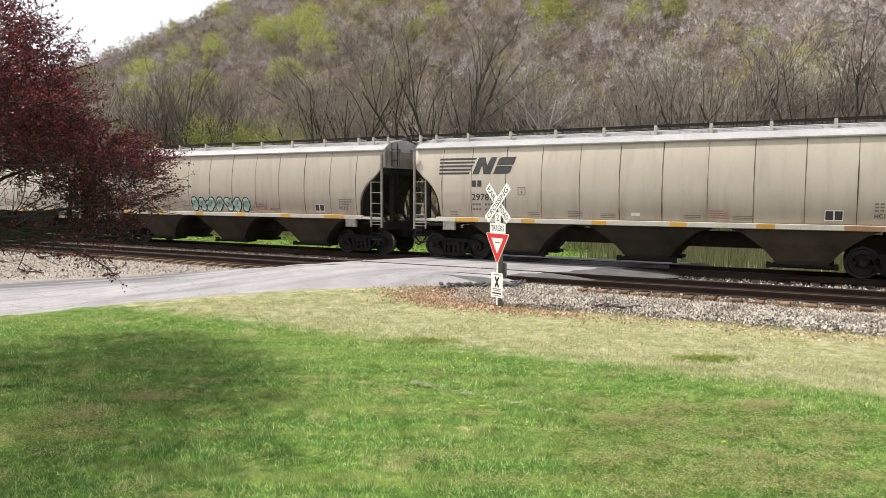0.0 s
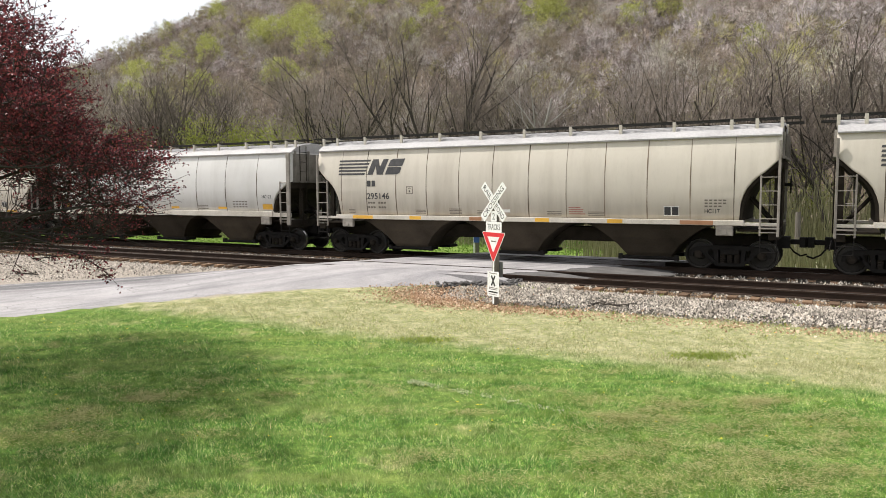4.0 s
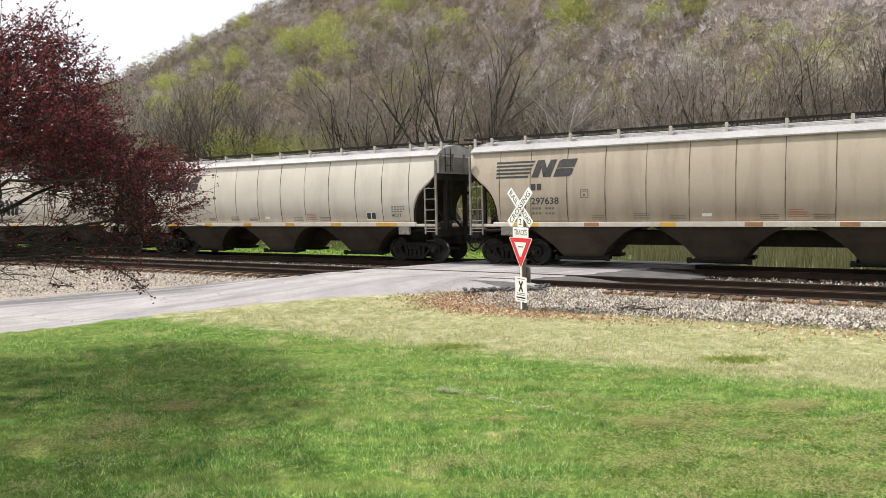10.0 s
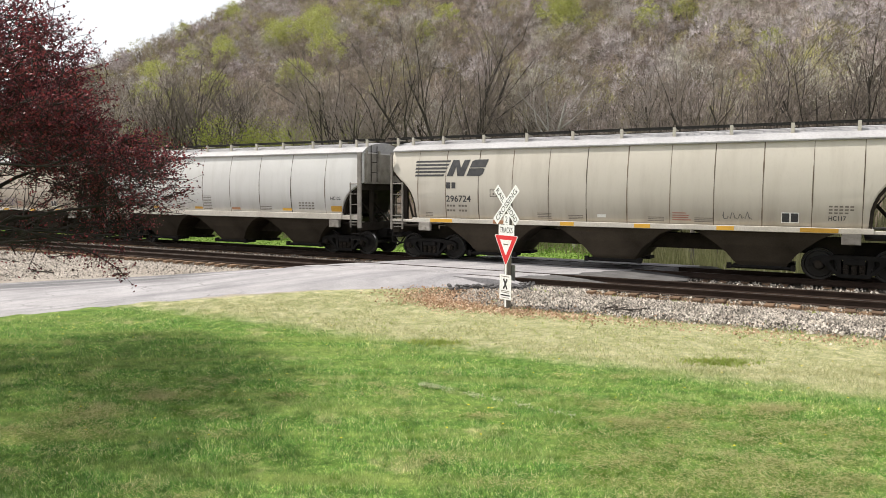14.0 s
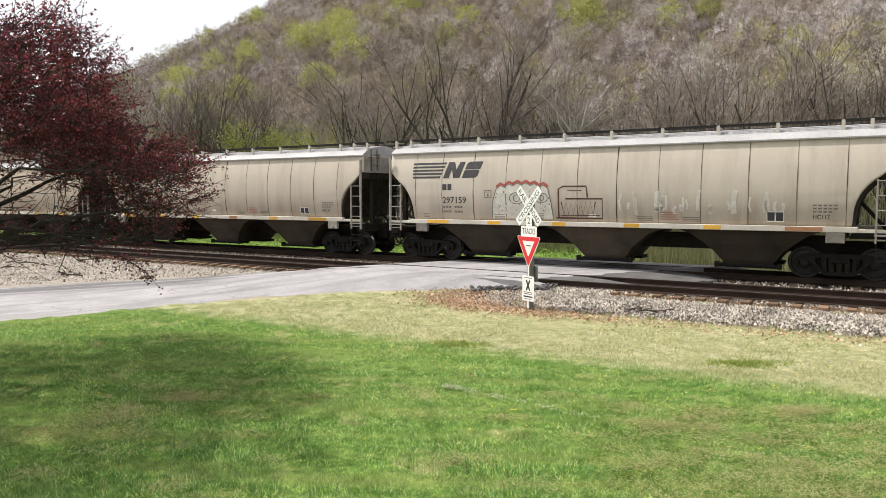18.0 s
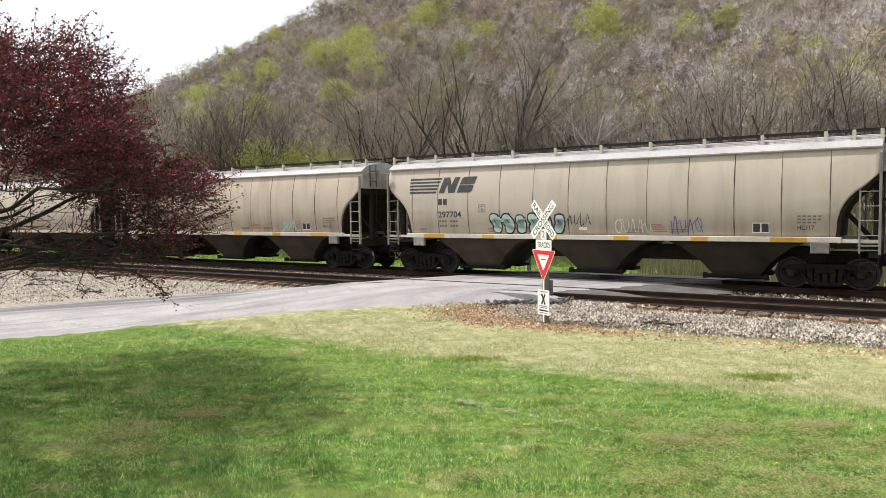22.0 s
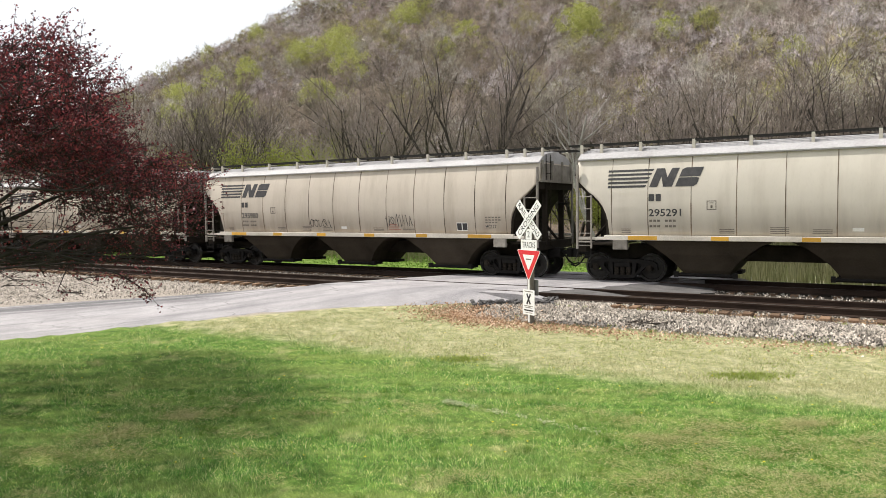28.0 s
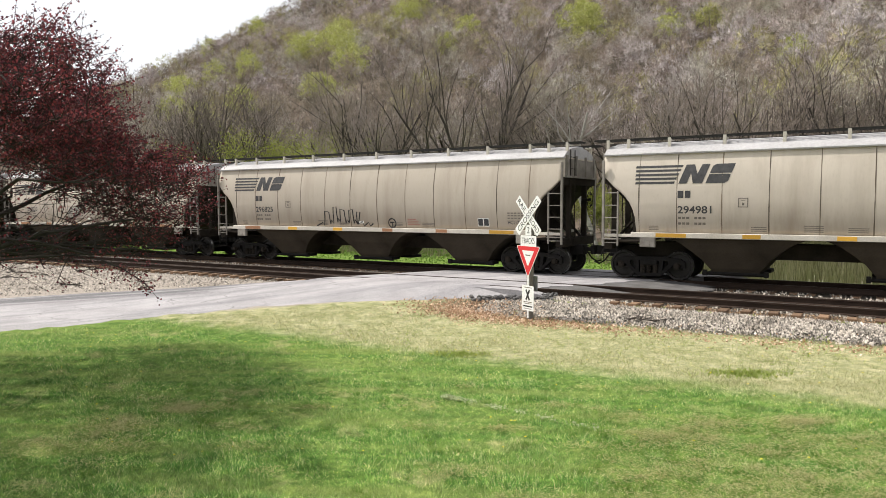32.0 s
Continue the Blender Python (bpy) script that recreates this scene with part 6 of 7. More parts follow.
def build_shrubs():
    rng = random.Random(5)
    nr = np.random.default_rng(5)
    protos = []
    for k in range(3):
        lv = grow(random.Random(80 + k), 3.6, 0.05, 3, (8, 6), 5, gnarl=0.22)
        shrub = thing("shrub", "yellow-green shrub just coming into leaf", "shrub", "shrubs beyond the tracks")
        segs = [s for l in lv for s in l]
        v, f = spikes(segs)
        child("stems", fast_mesh("stems", v, f, BARK), shrub)
        ends = np.array([s[3:6] for l in lv[1:] for s in l])
        pl = np.repeat(ends, 16, 0) + nr.normal(0, 0.15, (len(ends) * 16, 3))
        v, f = leaves(pl, nr.uniform(0.022, 0.055, len(pl)), nr)
        child("foliage", fast_mesh("foliage", v, f, SPRING_LEAF), shrub)
        protos.append(shrub)
    spots = [(38.6, 42, 2.75), (36.4, 44, 2.5), (41.2, 43.5, 2.3), (57, 46, 2.9), (61, 49, 2.9), (24, 46, 2.0), (3, 46, 2.0), (27.5, 52, 1.2), (17, 50, 1.5), (15, 55, 1.5), (45, 44, 0.8), (52, 50, 1.0), (60, 52, 1.7), (8, 55, 1.3), (70, 55, 1.8), (40, 52, 1.5), (-4, 50, 1.0), (48, 60, 1.9), (22, 58, 1.4), (36, 60, 2.0), (56, 62, 2.2), (64, 64, 2.3), (76, 60, 2.2), (84, 62, 2.4), (92, 58, 2.0), (44, 64, 2.4), (28, 64, 1.8), (12, 62, 1.6)]
    for k, (s, c, sc) in enumerate(spots):
        m = Matrix.Translation(ground_at(s, c)) @ pose(0, 0, 0, 0, 0, rng.uniform(0, 360))
        ob = protos[k] if k < 3 else copy_thing(protos[k % 3], m)
        ob.matrix_basis = m
        ob.scale = (sc, sc, sc * rng.uniform(0.9, 1.15))


build_shrubs()


# the woods on the hill: past counting, so joined
def crown_tree(rng, lumps, twigs):
    """A bare tree with a rounded crown made of several domes of fine twigs, 12 m tall."""
    main, fine = [], []
    top = 12.0
    lean = Vector((rng.gauss(0, 0.5), rng.gauss(0, 0.5), 0))
    fork = Vector((0, 0, top * rng.uniform(0.22, 0.38))) + lean * 0.3
    main.append((0, 0, -0.5, *fork, 0.17, 0.12))
    heart = Vector((0, 0, top * 0.58)) + lean
    wide = rng.uniform(2.6, 3.7)
    for k in range(lumps):
        a = 2 * math.pi * k * 0.382 + rng.uniform(-0.4, 0.4)
        up = math.asin(min(1.0, 0.05 + 0.95 * k / (lumps - 1)))
        e = heart + Vector((math.cos(a) * math.cos(up) * wide, math.sin(a) * math.cos(up) * wide, math.sin(up) * 3.6 - 0.5))
        m0 = fork.lerp(e, 0.5) + Vector((math.cos(a) * 0.4, math.sin(a) * 0.4, -0.3))
        main.append((*fork, *m0, 0.085, 0.06))
        main.append((*m0, *e, 0.06, 0.025))
        size = rng.uniform(0.9, 1.45)
        for _ in range(twigs):
            d = Vector((rng.gauss(0, 1), rng.gauss(0, 1), rng.gauss(0.35, 0.9))).normalized()
            b = e + d * size * rng.uniform(0.15, 0.75)
            g = (d + Vector((rng.gauss(0, 0.35), rng.gauss(0, 0.35), 0.35 + rng.gauss(0, 0.3)))).normalized()
            o = ((b - heart).normalized() + d * 0.5 + Vector((rng.gauss(0, 0.3), rng.gauss(0, 0.3), rng.gauss(0.2, 0.3)))).normalized()
            fine.append((*b, *(b + g * rng.uniform(0.5, 1.15)), *o))
    return main, fine


STANDS = [(115, 139, 5, 5, 1.1), (97, 124, 1, 1, 1.1), (225, 196, 5, 10, 1.0), (149, 139, 2, 4, 0.9), (131, 127, 1, 1, 0.9), (99, 114, 2, 3, 0.8), (113, 167, 3, 5, 1), (52, 142, 3, 2.5, 1.05), (23, 136, 2, 9, 0.75), (9, 110, 1, 3, 0.6), (80, 159, 2, 8, 0.8), (148, 121, 3, 8, 0.9), (119, 94, 3, 6, 0.9)]


def build_hill_woods():
    nr = np.random.default_rng(8)
    near_t = [crown_tree(random.Random(300 + k), 12, 42) for k in range(7)]
    far_t = [crown_tree(random.Random(400 + k), 10, 26) for k in range(8)]

    def plant(name, label, templates, n, c0, c1, mat, bark, low, high, width, first, bias):
        c = np.sqrt(c0 ** 2 + (c1 ** 2 - c0 ** 2) * nr.uniform(0, 1, n))
        s = c * np.tan(np.radians(first + (62 - first) * nr.uniform(0, 1, n) ** bias))
        x, y = s * U.x + c * N.x, s * U.y + c * N.y
        z = ground_z(x, y) - 0.3
        which = nr.integers(0, len(templates), len(x))
        h = nr.uniform(low, high, len(x))
        a = nr.uniform(0, 6.283, len(x))
        for layer, material in ((0, bark), (1, mat)):
            got = []
            for k, t in enumerate(templates):
                v, f = spikes(t[0]) if layer == 0 else slivers(t[1], width)
                sel = np.where(which == k)[0]
                ca, sa, hh = np.cos(a[sel])[:, None], np.sin(a[sel])[:, None], h[sel][:, None]
                vx, vy = v[None, :, 0] * ca - v[None, :, 1] * sa, v[None, :, 0] * sa + v[None, :, 1] * ca
                out = np.stack([vx * hh + x[sel, None], vy * hh + y[sel, None], v[None, :, 2] * hh + z[sel, None]], -1)
                got.append((out.reshape(-1, 3), (f[None] + (np.arange(len(sel)) * len(v))[:, None, None]).reshape(-1, 3)))
            v, f = joined(got)
            nm = name + ("_trunks" if layer == 0 else "_twigs")
            tagged(new(nm, fast_mesh(nm, v, f, material)), label + (": trunks and limbs" if layer == 0 else ": fine twigs"), "woods", kind="stuff")

    trunks = forest_material("hill_trunks", (0.05, 0.042, 0.036), (0.12, 0.102, 0.088), (0.33, 0.30, 0.27))
    # crowns differ in tone from kind to kind: share of the woods, and three tones of its twigs
    tones = [("grey", 0.33, (0.29, 0.26, 0.258), (0.45, 0.403, 0.40), (0.60, 0.543, 0.54)), ("brown", 0.27, (0.15, 0.121, 0.10), (0.27, 0.218, 0.18), (0.43, 0.355, 0.30)),
             ("mauve", 0.19, (0.23, 0.19, 0.188), (0.385, 0.318, 0.316), (0.52, 0.435, 0.43)), ("dark", 0.08, (0.08, 0.066, 0.058), (0.15, 0.122, 0.105), (0.24, 0.2, 0.17)),
             ("budding", 0.13, (0.22, 0.20, 0.095), (0.35, 0.32, 0.15), (0.50, 0.46, 0.24))]
    for tone, share, *stops in tones:
        bias = 1.35 if tone in ("grey", "mauve") else 0.72      # pale crowns crowd down the valley, olive and brown ones up it
        mat = forest_material(tone + "_crowns", *stops)
        plant(tone + "_lower_woods", "leafless " + tone + " crowns low on the hill", near_t, int(1350 * share), 70, 180, mat, trunks, 0.6, 1.05, 0.036, -8, bias)
        plant(tone + "_upper_woods", "leafless " + tone + " crowns up to the ridge", far_t, int(2300 * share), 176, 358, mat, trunks, 0.75, 1.25, 0.065, 14, bias)
    # trees already in first leaf
    n = 0
    V, F, base = [], [], 0
    # stands of s, c, number, spread and crown size
    for s0, c0, count, spread, big in STANDS:
        for _ in range(count):
            s, c = s0 + nr.normal(0, spread), c0 + nr.normal(0, spread)
            p = U * s + N * c
            z = float(ground_z(p.x, p.y))
            h, r = nr.uniform(11.5, 15.5) * big, nr.uniform(2.6, 3.9) * big
            k = np.arange(16)
            up = np.arcsin(np.clip(-0.15 + 1.15 * k / 15, -1, 1))
            turn = k * 2.4 + nr.uniform(0, 6)
            out = nr.uniform(0.75, 1.1, 16)
            lumps = np.stack([np.cos(turn) * np.cos(up) * r * out, np.sin(turn) * np.cos(up) * r * out, h * 0.62 + np.sin(up) * h * 0.33 * out], -1) + np.array([p.x, p.y, z])
            m = int(1700 * big)
            d = nr.normal(size=(m, 3)) * np.array([1, 1, 0.75])
            pl = lumps[nr.integers(0, 16, m)] + d * nr.uniform(0.4, 0.8, (m, 1)) * big
            v, f = leaves(pl, nr.uniform(0.16, 0.38, m), nr)
            V.append(v)
            F.append(f + base)
            base += len(v)
    tagged(new("budding_trees", fast_mesh("budding_trees", np.concatenate(V), np.concatenate(F), HILL_LEAF)), "yellow-green trees in first leaf on the hill", "woods", kind="stuff")


build_hill_woods()


def build_conifers():
    nr = np.random.default_rng(31)
    spots = [(330, 340), (352, 345), (318, 300), (300, 352), (376, 350)]
    made = None
    for s, c in spots:
        m = Matrix.Translation(ground_at(s, c) - Vector((0, 0, 0.3)))
        if made is None:
            made = thing("conifer", "dark green pointed conifer on the ridge", "tree", "conifers on the ridge", m)
            bm = bmesh.new()
            tube(bm, (0, 0, 0), (0, 0, 17), 0.25, 0.03, 6)
            part("trunk", bm, BARK, made)
            hh = nr.uniform(2, 17, 900)
            rr = (17.5 - hh) * 0.24 * nr.uniform(0.3, 1, 900)
            aa = nr.uniform(0, 6.283, 900)
            v, f = leaves(np.stack([rr * np.cos(aa), rr * np.sin(aa), hh - rr * 0.3], -1), nr.uniform(0.5, 1.0, 900), nr)
            child("needles", fast_mesh("needles", v, f, NEEDLES), made)
        else:
            copy_thing(made, m)


build_conifers()


# the dark red tree beside the lawn
def build_red_tree():
    rng = random.Random(77)
    nr = np.random.default_rng(77)
    foot = Vector((-9.6, 10.9, 0.0))
    tree = thing("red_leaf_tree", "low spreading tree with dark red leaves and black branches", "tree", m=Matrix.Translation(foot))
    centre, radii = Vector((0.1, -0.45, 2.95)), Vector((5.25, 5.6, 3.45))
    limbs, nodes_ = [], []
    limbs.append((0, 0, -0.1, 0.1, 0.05, 1.5, 0.26, 0.19))
    fork = Vector((0.1, 0.05, 1.5))
    for k in range(17):
        a = 2 * math.pi * k / 17 + rng.uniform(-0.2, 0.2)
        up = rng.uniform(-0.05, 1.0) if k % 2 else rng.uniform(-0.25, 0.3)
        end = centre + Vector((math.cos(a) * math.cos(up) * radii.x, math.sin(a) * math.cos(up) * radii.y, math.sin(up) * radii.z)) * 0.86
        p, r, steps = fork.copy(), 0.075, 9
        mid = fork.lerp(end, 0.45) + Vector((0, 0, rng.uniform(0.3, 0.9)))
        for i in range(1, steps + 1):
            t = i / steps
            q = fork * (1 - t) ** 2 + mid * (2 * t * (1 - t)) + end * t * t + Vector((rng.gauss(0, 0.09), rng.gauss(0, 0.09), rng.gauss(0, 0.07)))
            r2 = 0.064 * (1 - t) + 0.011
            limbs.append((*p, *q, r, r2))
            if i > 2:
                nodes_.append((q, r2))
            p, r = q, r2
    # a branch that hangs low over the lane
    droop = [Vector((1.8, 0.2, 2.45)), Vector((3.0, -0.2, 2.38)), Vector((3.87, -0.5, 2.22)), Vector((4.42, -0.6, 2.03)), Vector((4.77, -0.7, 1.85)), Vector((4.92, -0.72, 1.71))]
    # low boughs that run out level over the gravel
    for k in range(9):
        a = radians(-20 + 14 * k) + rng.uniform(-0.1, 0.1)
        q, d, r0 = Vector((0.12 * math.cos(a), 0.12 * math.sin(a), 1.62)), Vector((math.cos(a), math.sin(a), 0.5)), 0.042
        for i in range(10):
            d = Vector((d.x + rng.gauss(0, 0.12), d.y + rng.gauss(0, 0.12), 0.42 - 0.055 * i + rng.gauss(0, 0.09)))
            e = q + d.normalized() * 0.44
            limbs.append((*q, *e, r0, r0 * 0.87))
            q, r0 = e, r0 * 0.87
            if i > 2:
                nodes_.append((q, r0))
    for _ in range(330):
        q, r2 = rng.choice(nodes_)
        if 1.95 < q.z < 3.3:
            # wandering bare side branches
            d = Vector((rng.gauss(0.25, 0.7), rng.gauss(0.2, 0.7), rng.gauss(0, 0.25))).normalized()
            r0 = 0.009
            for _ in range(rng.randint(3, 6)):
                d = (d + Vector((rng.gauss(0, 0.4), rng.gauss(0, 0.4), rng.gauss(0.01, 0.25)))).normalized()
                e = q + d * rng.uniform(0.14, 0.28)
                limbs.append((*q, *e, r0, r0 * 0.8))
                q, r0 = e, r0 * 0.8
    def clear(q):
        return q[2] > 1.95 or 0.751 * q[0] + 0.661 * q[1] < 1.6
    limbs = [s for s in limbs if clear(s[:3]) and clear(s[3:6])]
    nodes_ = [n for n in nodes_ if clear(n[0])]
    for a, b, r in zip(droop, droop[1:], (0.03, 0.022, 0.016, 0.011, 0.007)):
        limbs.append((*a, *b, r, r * 0.75))
    v, f = sticks(limbs, 5)
    child("trunk", fast_mesh("trunk", v, f, surface("black_maple_bark", (0.02, 0.016, 0.014), (0.06, 0.05, 0.045), 6, 50, 0.9, bump=0.4), True), tree)
    twigs, pl, goals = [], [], []
    while len(goals) < 3500:
        d = Vector((rng.gauss(0, 1), rng.gauss(0, 1), rng.gauss(0, 1))).normalized()
        rad = rng.uniform(0.4, 1.0) ** 0.6
        # unseen near half is stretched to 8.6, added to throw shade on the lawn
        q = centre + Vector((d.x * radii.x, d.y * (radii.y if d.y > 0 else 8.6), d.z * radii.z)) * rad * (0.91 + 0.14 * math.sin(d.x * 7 + d.y * 5) * math.cos(d.z * 6))
        if q.z < 3.4:
            q.x, q.y = q.x * 0.93, q.y * 0.93
        out = 0.751 * q.x + 0.661 * q.y
        if q.z < 1.75 or (q.z < max(1.9, 4.0 - 1.25 * max(0, out - 2.2)) + rng.gauss(0, 0.3) and rng.random() < 0.9):
            continue
        if q.z < 3.2 and rng.random() < 0.3:
            continue
        if rng.random() < 0.2 and d.x < -0.2:
            continue
        goals.append((q, d))
    # each spray of leaves grows from the nearest wood that already stands
    goals.sort(key=lambda g: (g[0] - fork).length)
    P = np.zeros((len(nodes_) + 2 * len(goals), 3))
    P[:len(nodes_)] = [n[0] for n in nodes_]
    have = len(nodes_)
    for q, d in goals:
        i = int(np.argmin(((P[:have] - np.array(q)) ** 2).sum(1)))
        start = Vector(P[i])
        m1 = start.lerp(q, 0.5) + Vector((rng.gauss(0, 0.06), rng.gauss(0, 0.06), rng.uniform(-0.05, 0.08)))
        P[have], P[have + 1] = m1, q
        have += 2
        twigs.append((*start, *m1, 0.011, 0.009))
        twigs.append((*m1, *q, 0.009, 0.006))
        for _ in range(5):
            e = q + Vector((d.x * 0.22 + rng.gauss(0, 0.2), d.y * 0.22 + rng.gauss(0, 0.2), 0.06 + rng.gauss(0, 0.14) + (0.06 if d.z > 0.55 else 0.0)))
            b0 = m1.lerp(q, rng.uniform(0.4, 1))
            twigs.append((*b0, *e, 0.005, 0.0025))
            for _ in range(12 if q.z > 3.3 else 5):
                g = b0.lerp(e, rng.uniform(0.15, 1.05))
                pl.append((g.x + rng.gauss(0, 0.026), g.y + rng.gauss(0, 0.026), g.z + rng.gauss(0, 0.022)))
        if rng.random() < 0.22 and (q - centre).length > 2.6 and q.z > 2.6:
            # a long young shoot that stands out of the crown
            tip = q + (Vector((d.x, d.y, 0.25 + max(0.0, d.z))).normalized() + Vector((rng.gauss(0, 0.25), rng.gauss(0, 0.25), rng.gauss(0.1, 0.25)))) * rng.uniform(0.3, 0.62)
            twigs.append((*q, *tip, 0.006, 0.0025))
            for j in range(30):
                g = q.lerp(tip, j / 29)
                w = 0.045 * (1.15 - j / 29)
                pl.append((g.x + rng.gauss(0, w), g.y + rng.gauss(0, w), g.z + rng.gauss(0, w)))
    for k in range(150):
        w = rng.choice((0, 1, 2, 3, 4))
        g = droop[w].lerp(droop[w + 1], rng.random())
        if w > 1:
            e = g + Vector((rng.gauss(0.03, 0.12), rng.gauss(0, 0.12), rng.gauss(-0.02, 0.08)))
            twigs.append((*g, *e, 0.004, 0.002))
            for _ in range(4):
                pl.append((e.x + rng.gauss(0, 0.03), e.y + rng.gauss(0, 0.03), e.z + rng.gauss(0, 0.03)))
    v, f = sticks(twigs, 3)
    child("branchwork", fast_mesh("branchwork", v, f, surface("dark_twig_bark", (0.018, 0.013, 0.012), (0.05, 0.035, 0.03), 6, 50, 0.9, bump=0.0)), tree)
    v, f = leaves(np.array(pl), nr.uniform(0.022, 0.048, len(pl)), nr)
    child("foliage", fast_mesh("foliage", v, f, RED_LEAF), tree, None, "small dark red leaves")


build_red_tree()


# ---- crossing sign ----
SIGN_WHITE = surface("white_sign_sheeting", (0.74, 0.74, 0.73), (0.82, 0.82, 0.81), 4, 30, 0.45, bump=0.03)
SIGN_RED = surface("red_sign_sheeting", (0.55, 0.025, 0.03), (0.66, 0.04, 0.045), 4, 30, 0.4, bump=0.03)
SIGN_BLACK = surface("black_sign_ink", (0.012, 0.012, 0.013), (0.03, 0.03, 0.03), 6, 40, 0.5, bump=0.0)
SIGN_METAL = surface("bare_aluminium", (0.35, 0.36, 0.37), (0.5, 0.51, 0.52), 8, 60, 0.4, metal=0.8, bump=0.05)
POST_WOOD = surface("weathered_grey_post_wood", (0.09, 0.08, 0.07), (0.2, 0.18, 0.155), 4, 40, 0.9, bump=0.5, stretch=(6, 6, 1))
BLUE_INK = surface("blue_sign_paint", (0.03, 0.07, 0.28), (0.06, 0.11, 0.36), 4, 30, 0.5, bump=0.03)


def plate(name, outline, parent, material, y=0.0, label="", m=None, thick=0.004):
    bm = bmesh.new()
    prism(bm, outline, y, y - thick, "y")
    return part(name, bm, material, parent, label, m)


def flat_text(name, words, parent, size, material, m, width=None):
    """Lettering on a sign face: x to the reader's right, z up, on the -y side."""
    cu = bpy.data.curves.new(name, "FONT")
    cu.body, cu.resolution_u = words, 3
    ob = bpy.data.objects.new(name, cu)
    scene.collection.objects.link(ob)
    raw = ob.evaluated_get(bpy.context.evaluated_depsgraph_get()).to_mesh()
    vs = np.array([v.co[:] for v in raw.vertices])
    fs = [list(p.vertices) for p in raw.polygons]
    bpy.data.objects.remove(ob)
    lo, hi = vs.min(0), vs.max(0)
    sy = size / (hi[1] - lo[1])
    sx = width / (hi[0] - lo[0]) if width else sy
    mid = (lo + hi) / 2
    me = mesh_of(name, [((v[0] - mid[0]) * sx, 0, (v[1] - mid[1]) * sy) for v in vs], fs, material)
    bpy.data.curves.remove(cu)
    return child(name, me, parent, m)


def rounded(w, h, r=0.02):
    out = []
    for cx, cz, a0 in ((w / 2 - r, h / 2 - r, 0), (-w / 2 + r, h / 2 - r, 90), (-w / 2 + r, -h / 2 + r, 180), (w / 2 - r, -h / 2 + r, 270)):
        for a in (0, 45, 90):
            out.append((cx + r * math.cos(radians(a0 + a)), cz + r * math.sin(radians(a0 + a))))
    return out


def build_crossing_sign():
    foot = Vector((1.33, 18.30, 0.03))
    sign = thing("crossing_sign", "white railroad crossing sign and red yield sign on post", "road sign", m=Matrix.Translation(foot) @ pose(0, 0, 0, 0, 0.6, -55))
    bm = bmesh.new()
    box(bm, -0.065, 0.065, 0.0, 0.13, -0.3, 2.78, 0.008)
    part("post", bm, POST_WOOD, sign, "weathered grey wooden post")
    plate("reflective_strip", [(-0.03, 0.02), (0.03, 0.02), (0.03, 1.2), (-0.03, 1.2)], sign, SIGN_WHITE, -0.004)
    for turn, words, y in ((45, "RAIL ROAD", -0.012), (-45, "CROSSING", -0.022)):
        blade = plate("blade", rounded(1.22, 0.225, 0.012), sign, SIGN_WHITE, 0, "white crossbuck blade", Matrix.Translation((0, y, 2.62)) @ pose(0, 0, 0, 0, turn, 0))
        if words == "CROSSING":
            flat_text("lettering", words, blade, 0.14, SIGN_BLACK, Matrix.Translation((0, -0.0065, 0)), 1.06)
        else:
            flat_text("lettering", "RAIL", blade, 0.14, SIGN_BLACK, Matrix.Translation((-0.34, -0.0065, 0)), 0.42)
            flat_text("lettering", "ROAD", blade, 0.14, SIGN_BLACK, Matrix.Translation((0.34, -0.0065, 0)), 0.44)
    two = plate("number_plate", rounded(0.23, 0.27), sign, SIGN_WHITE, -0.006, "", Matrix.Translation((0, 0, 2.255)))
    flat_text("lettering", "2", two, 0.16, SIGN_BLACK, Matrix.Translation((0, -0.0125, 0)))
    tr = plate("tracks_plate", rounded(0.62, 0.26), sign, SIGN_WHITE, -0.005, "", Matrix.Translation((0, 0, 1.985)))
    flat_text("lettering", "TRACKS", tr, 0.145, SIGN_BLACK, Matrix.Translation((0, -0.0115, 0)), 0.5)
    yl = plate("yield_sign", [(-0.43, 1.855), (0.43, 1.855), (0.45, 1.82), (0.03, 1.10), (-0.03, 1.10), (-0.45, 1.82)], sign, SIGN_WHITE, -0.008, "red and white triangular yield sign")
    plate("red_border", [(-0.41, 1.842), (0.41, 1.842), (0.427, 1.815), (0.022, 1.122), (-0.022, 1.122), (-0.427, 1.815)], yl, SIGN_RED, -0.0125, thick=0.002)
    plate("white_centre", [(-0.235, 1.735), (0.235, 1.735), (0.02, 1.36), (-0.02, 1.36)], yl, SIGN_WHITE, -0.015, thick=0.002)
    plate("lettering", [(-0.10, 1.635), (0.10, 1.635), (0.09, 1.605), (-0.09, 1.605)], yl, FAINT_INK, -0.0175, thick=0.001)
    low = plate("notice_plate", rounded(0.46, 0.64), sign, SIGN_WHITE, -0.008, "white plate with a black cross", Matrix.Translation((0, 0, 0.53)))
    for a in (28, -28):
        plate("cross_stroke", rounded(0.055, 0.30, 0.01), low, SIGN_BLACK, -0.0125 if a > 0 else -0.0135, "", pose(0, 0, 0.08, 0, a, 0), 0.001)
    for z, w, h in ((-0.10, 0.34, 0.02), (-0.14, 0.30, 0.02), (-0.21, 0.36, 0.035), (-0.27, 0.3, 0.015), (0.27, 0.32, 0.02)):
        plate("print_line", rounded(w, h, 0.004), low, SIGN_BLACK if h > 0.03 else FAINT_INK, -0.0125, "", Matrix.Translation((0, 0, z)), 0.001)
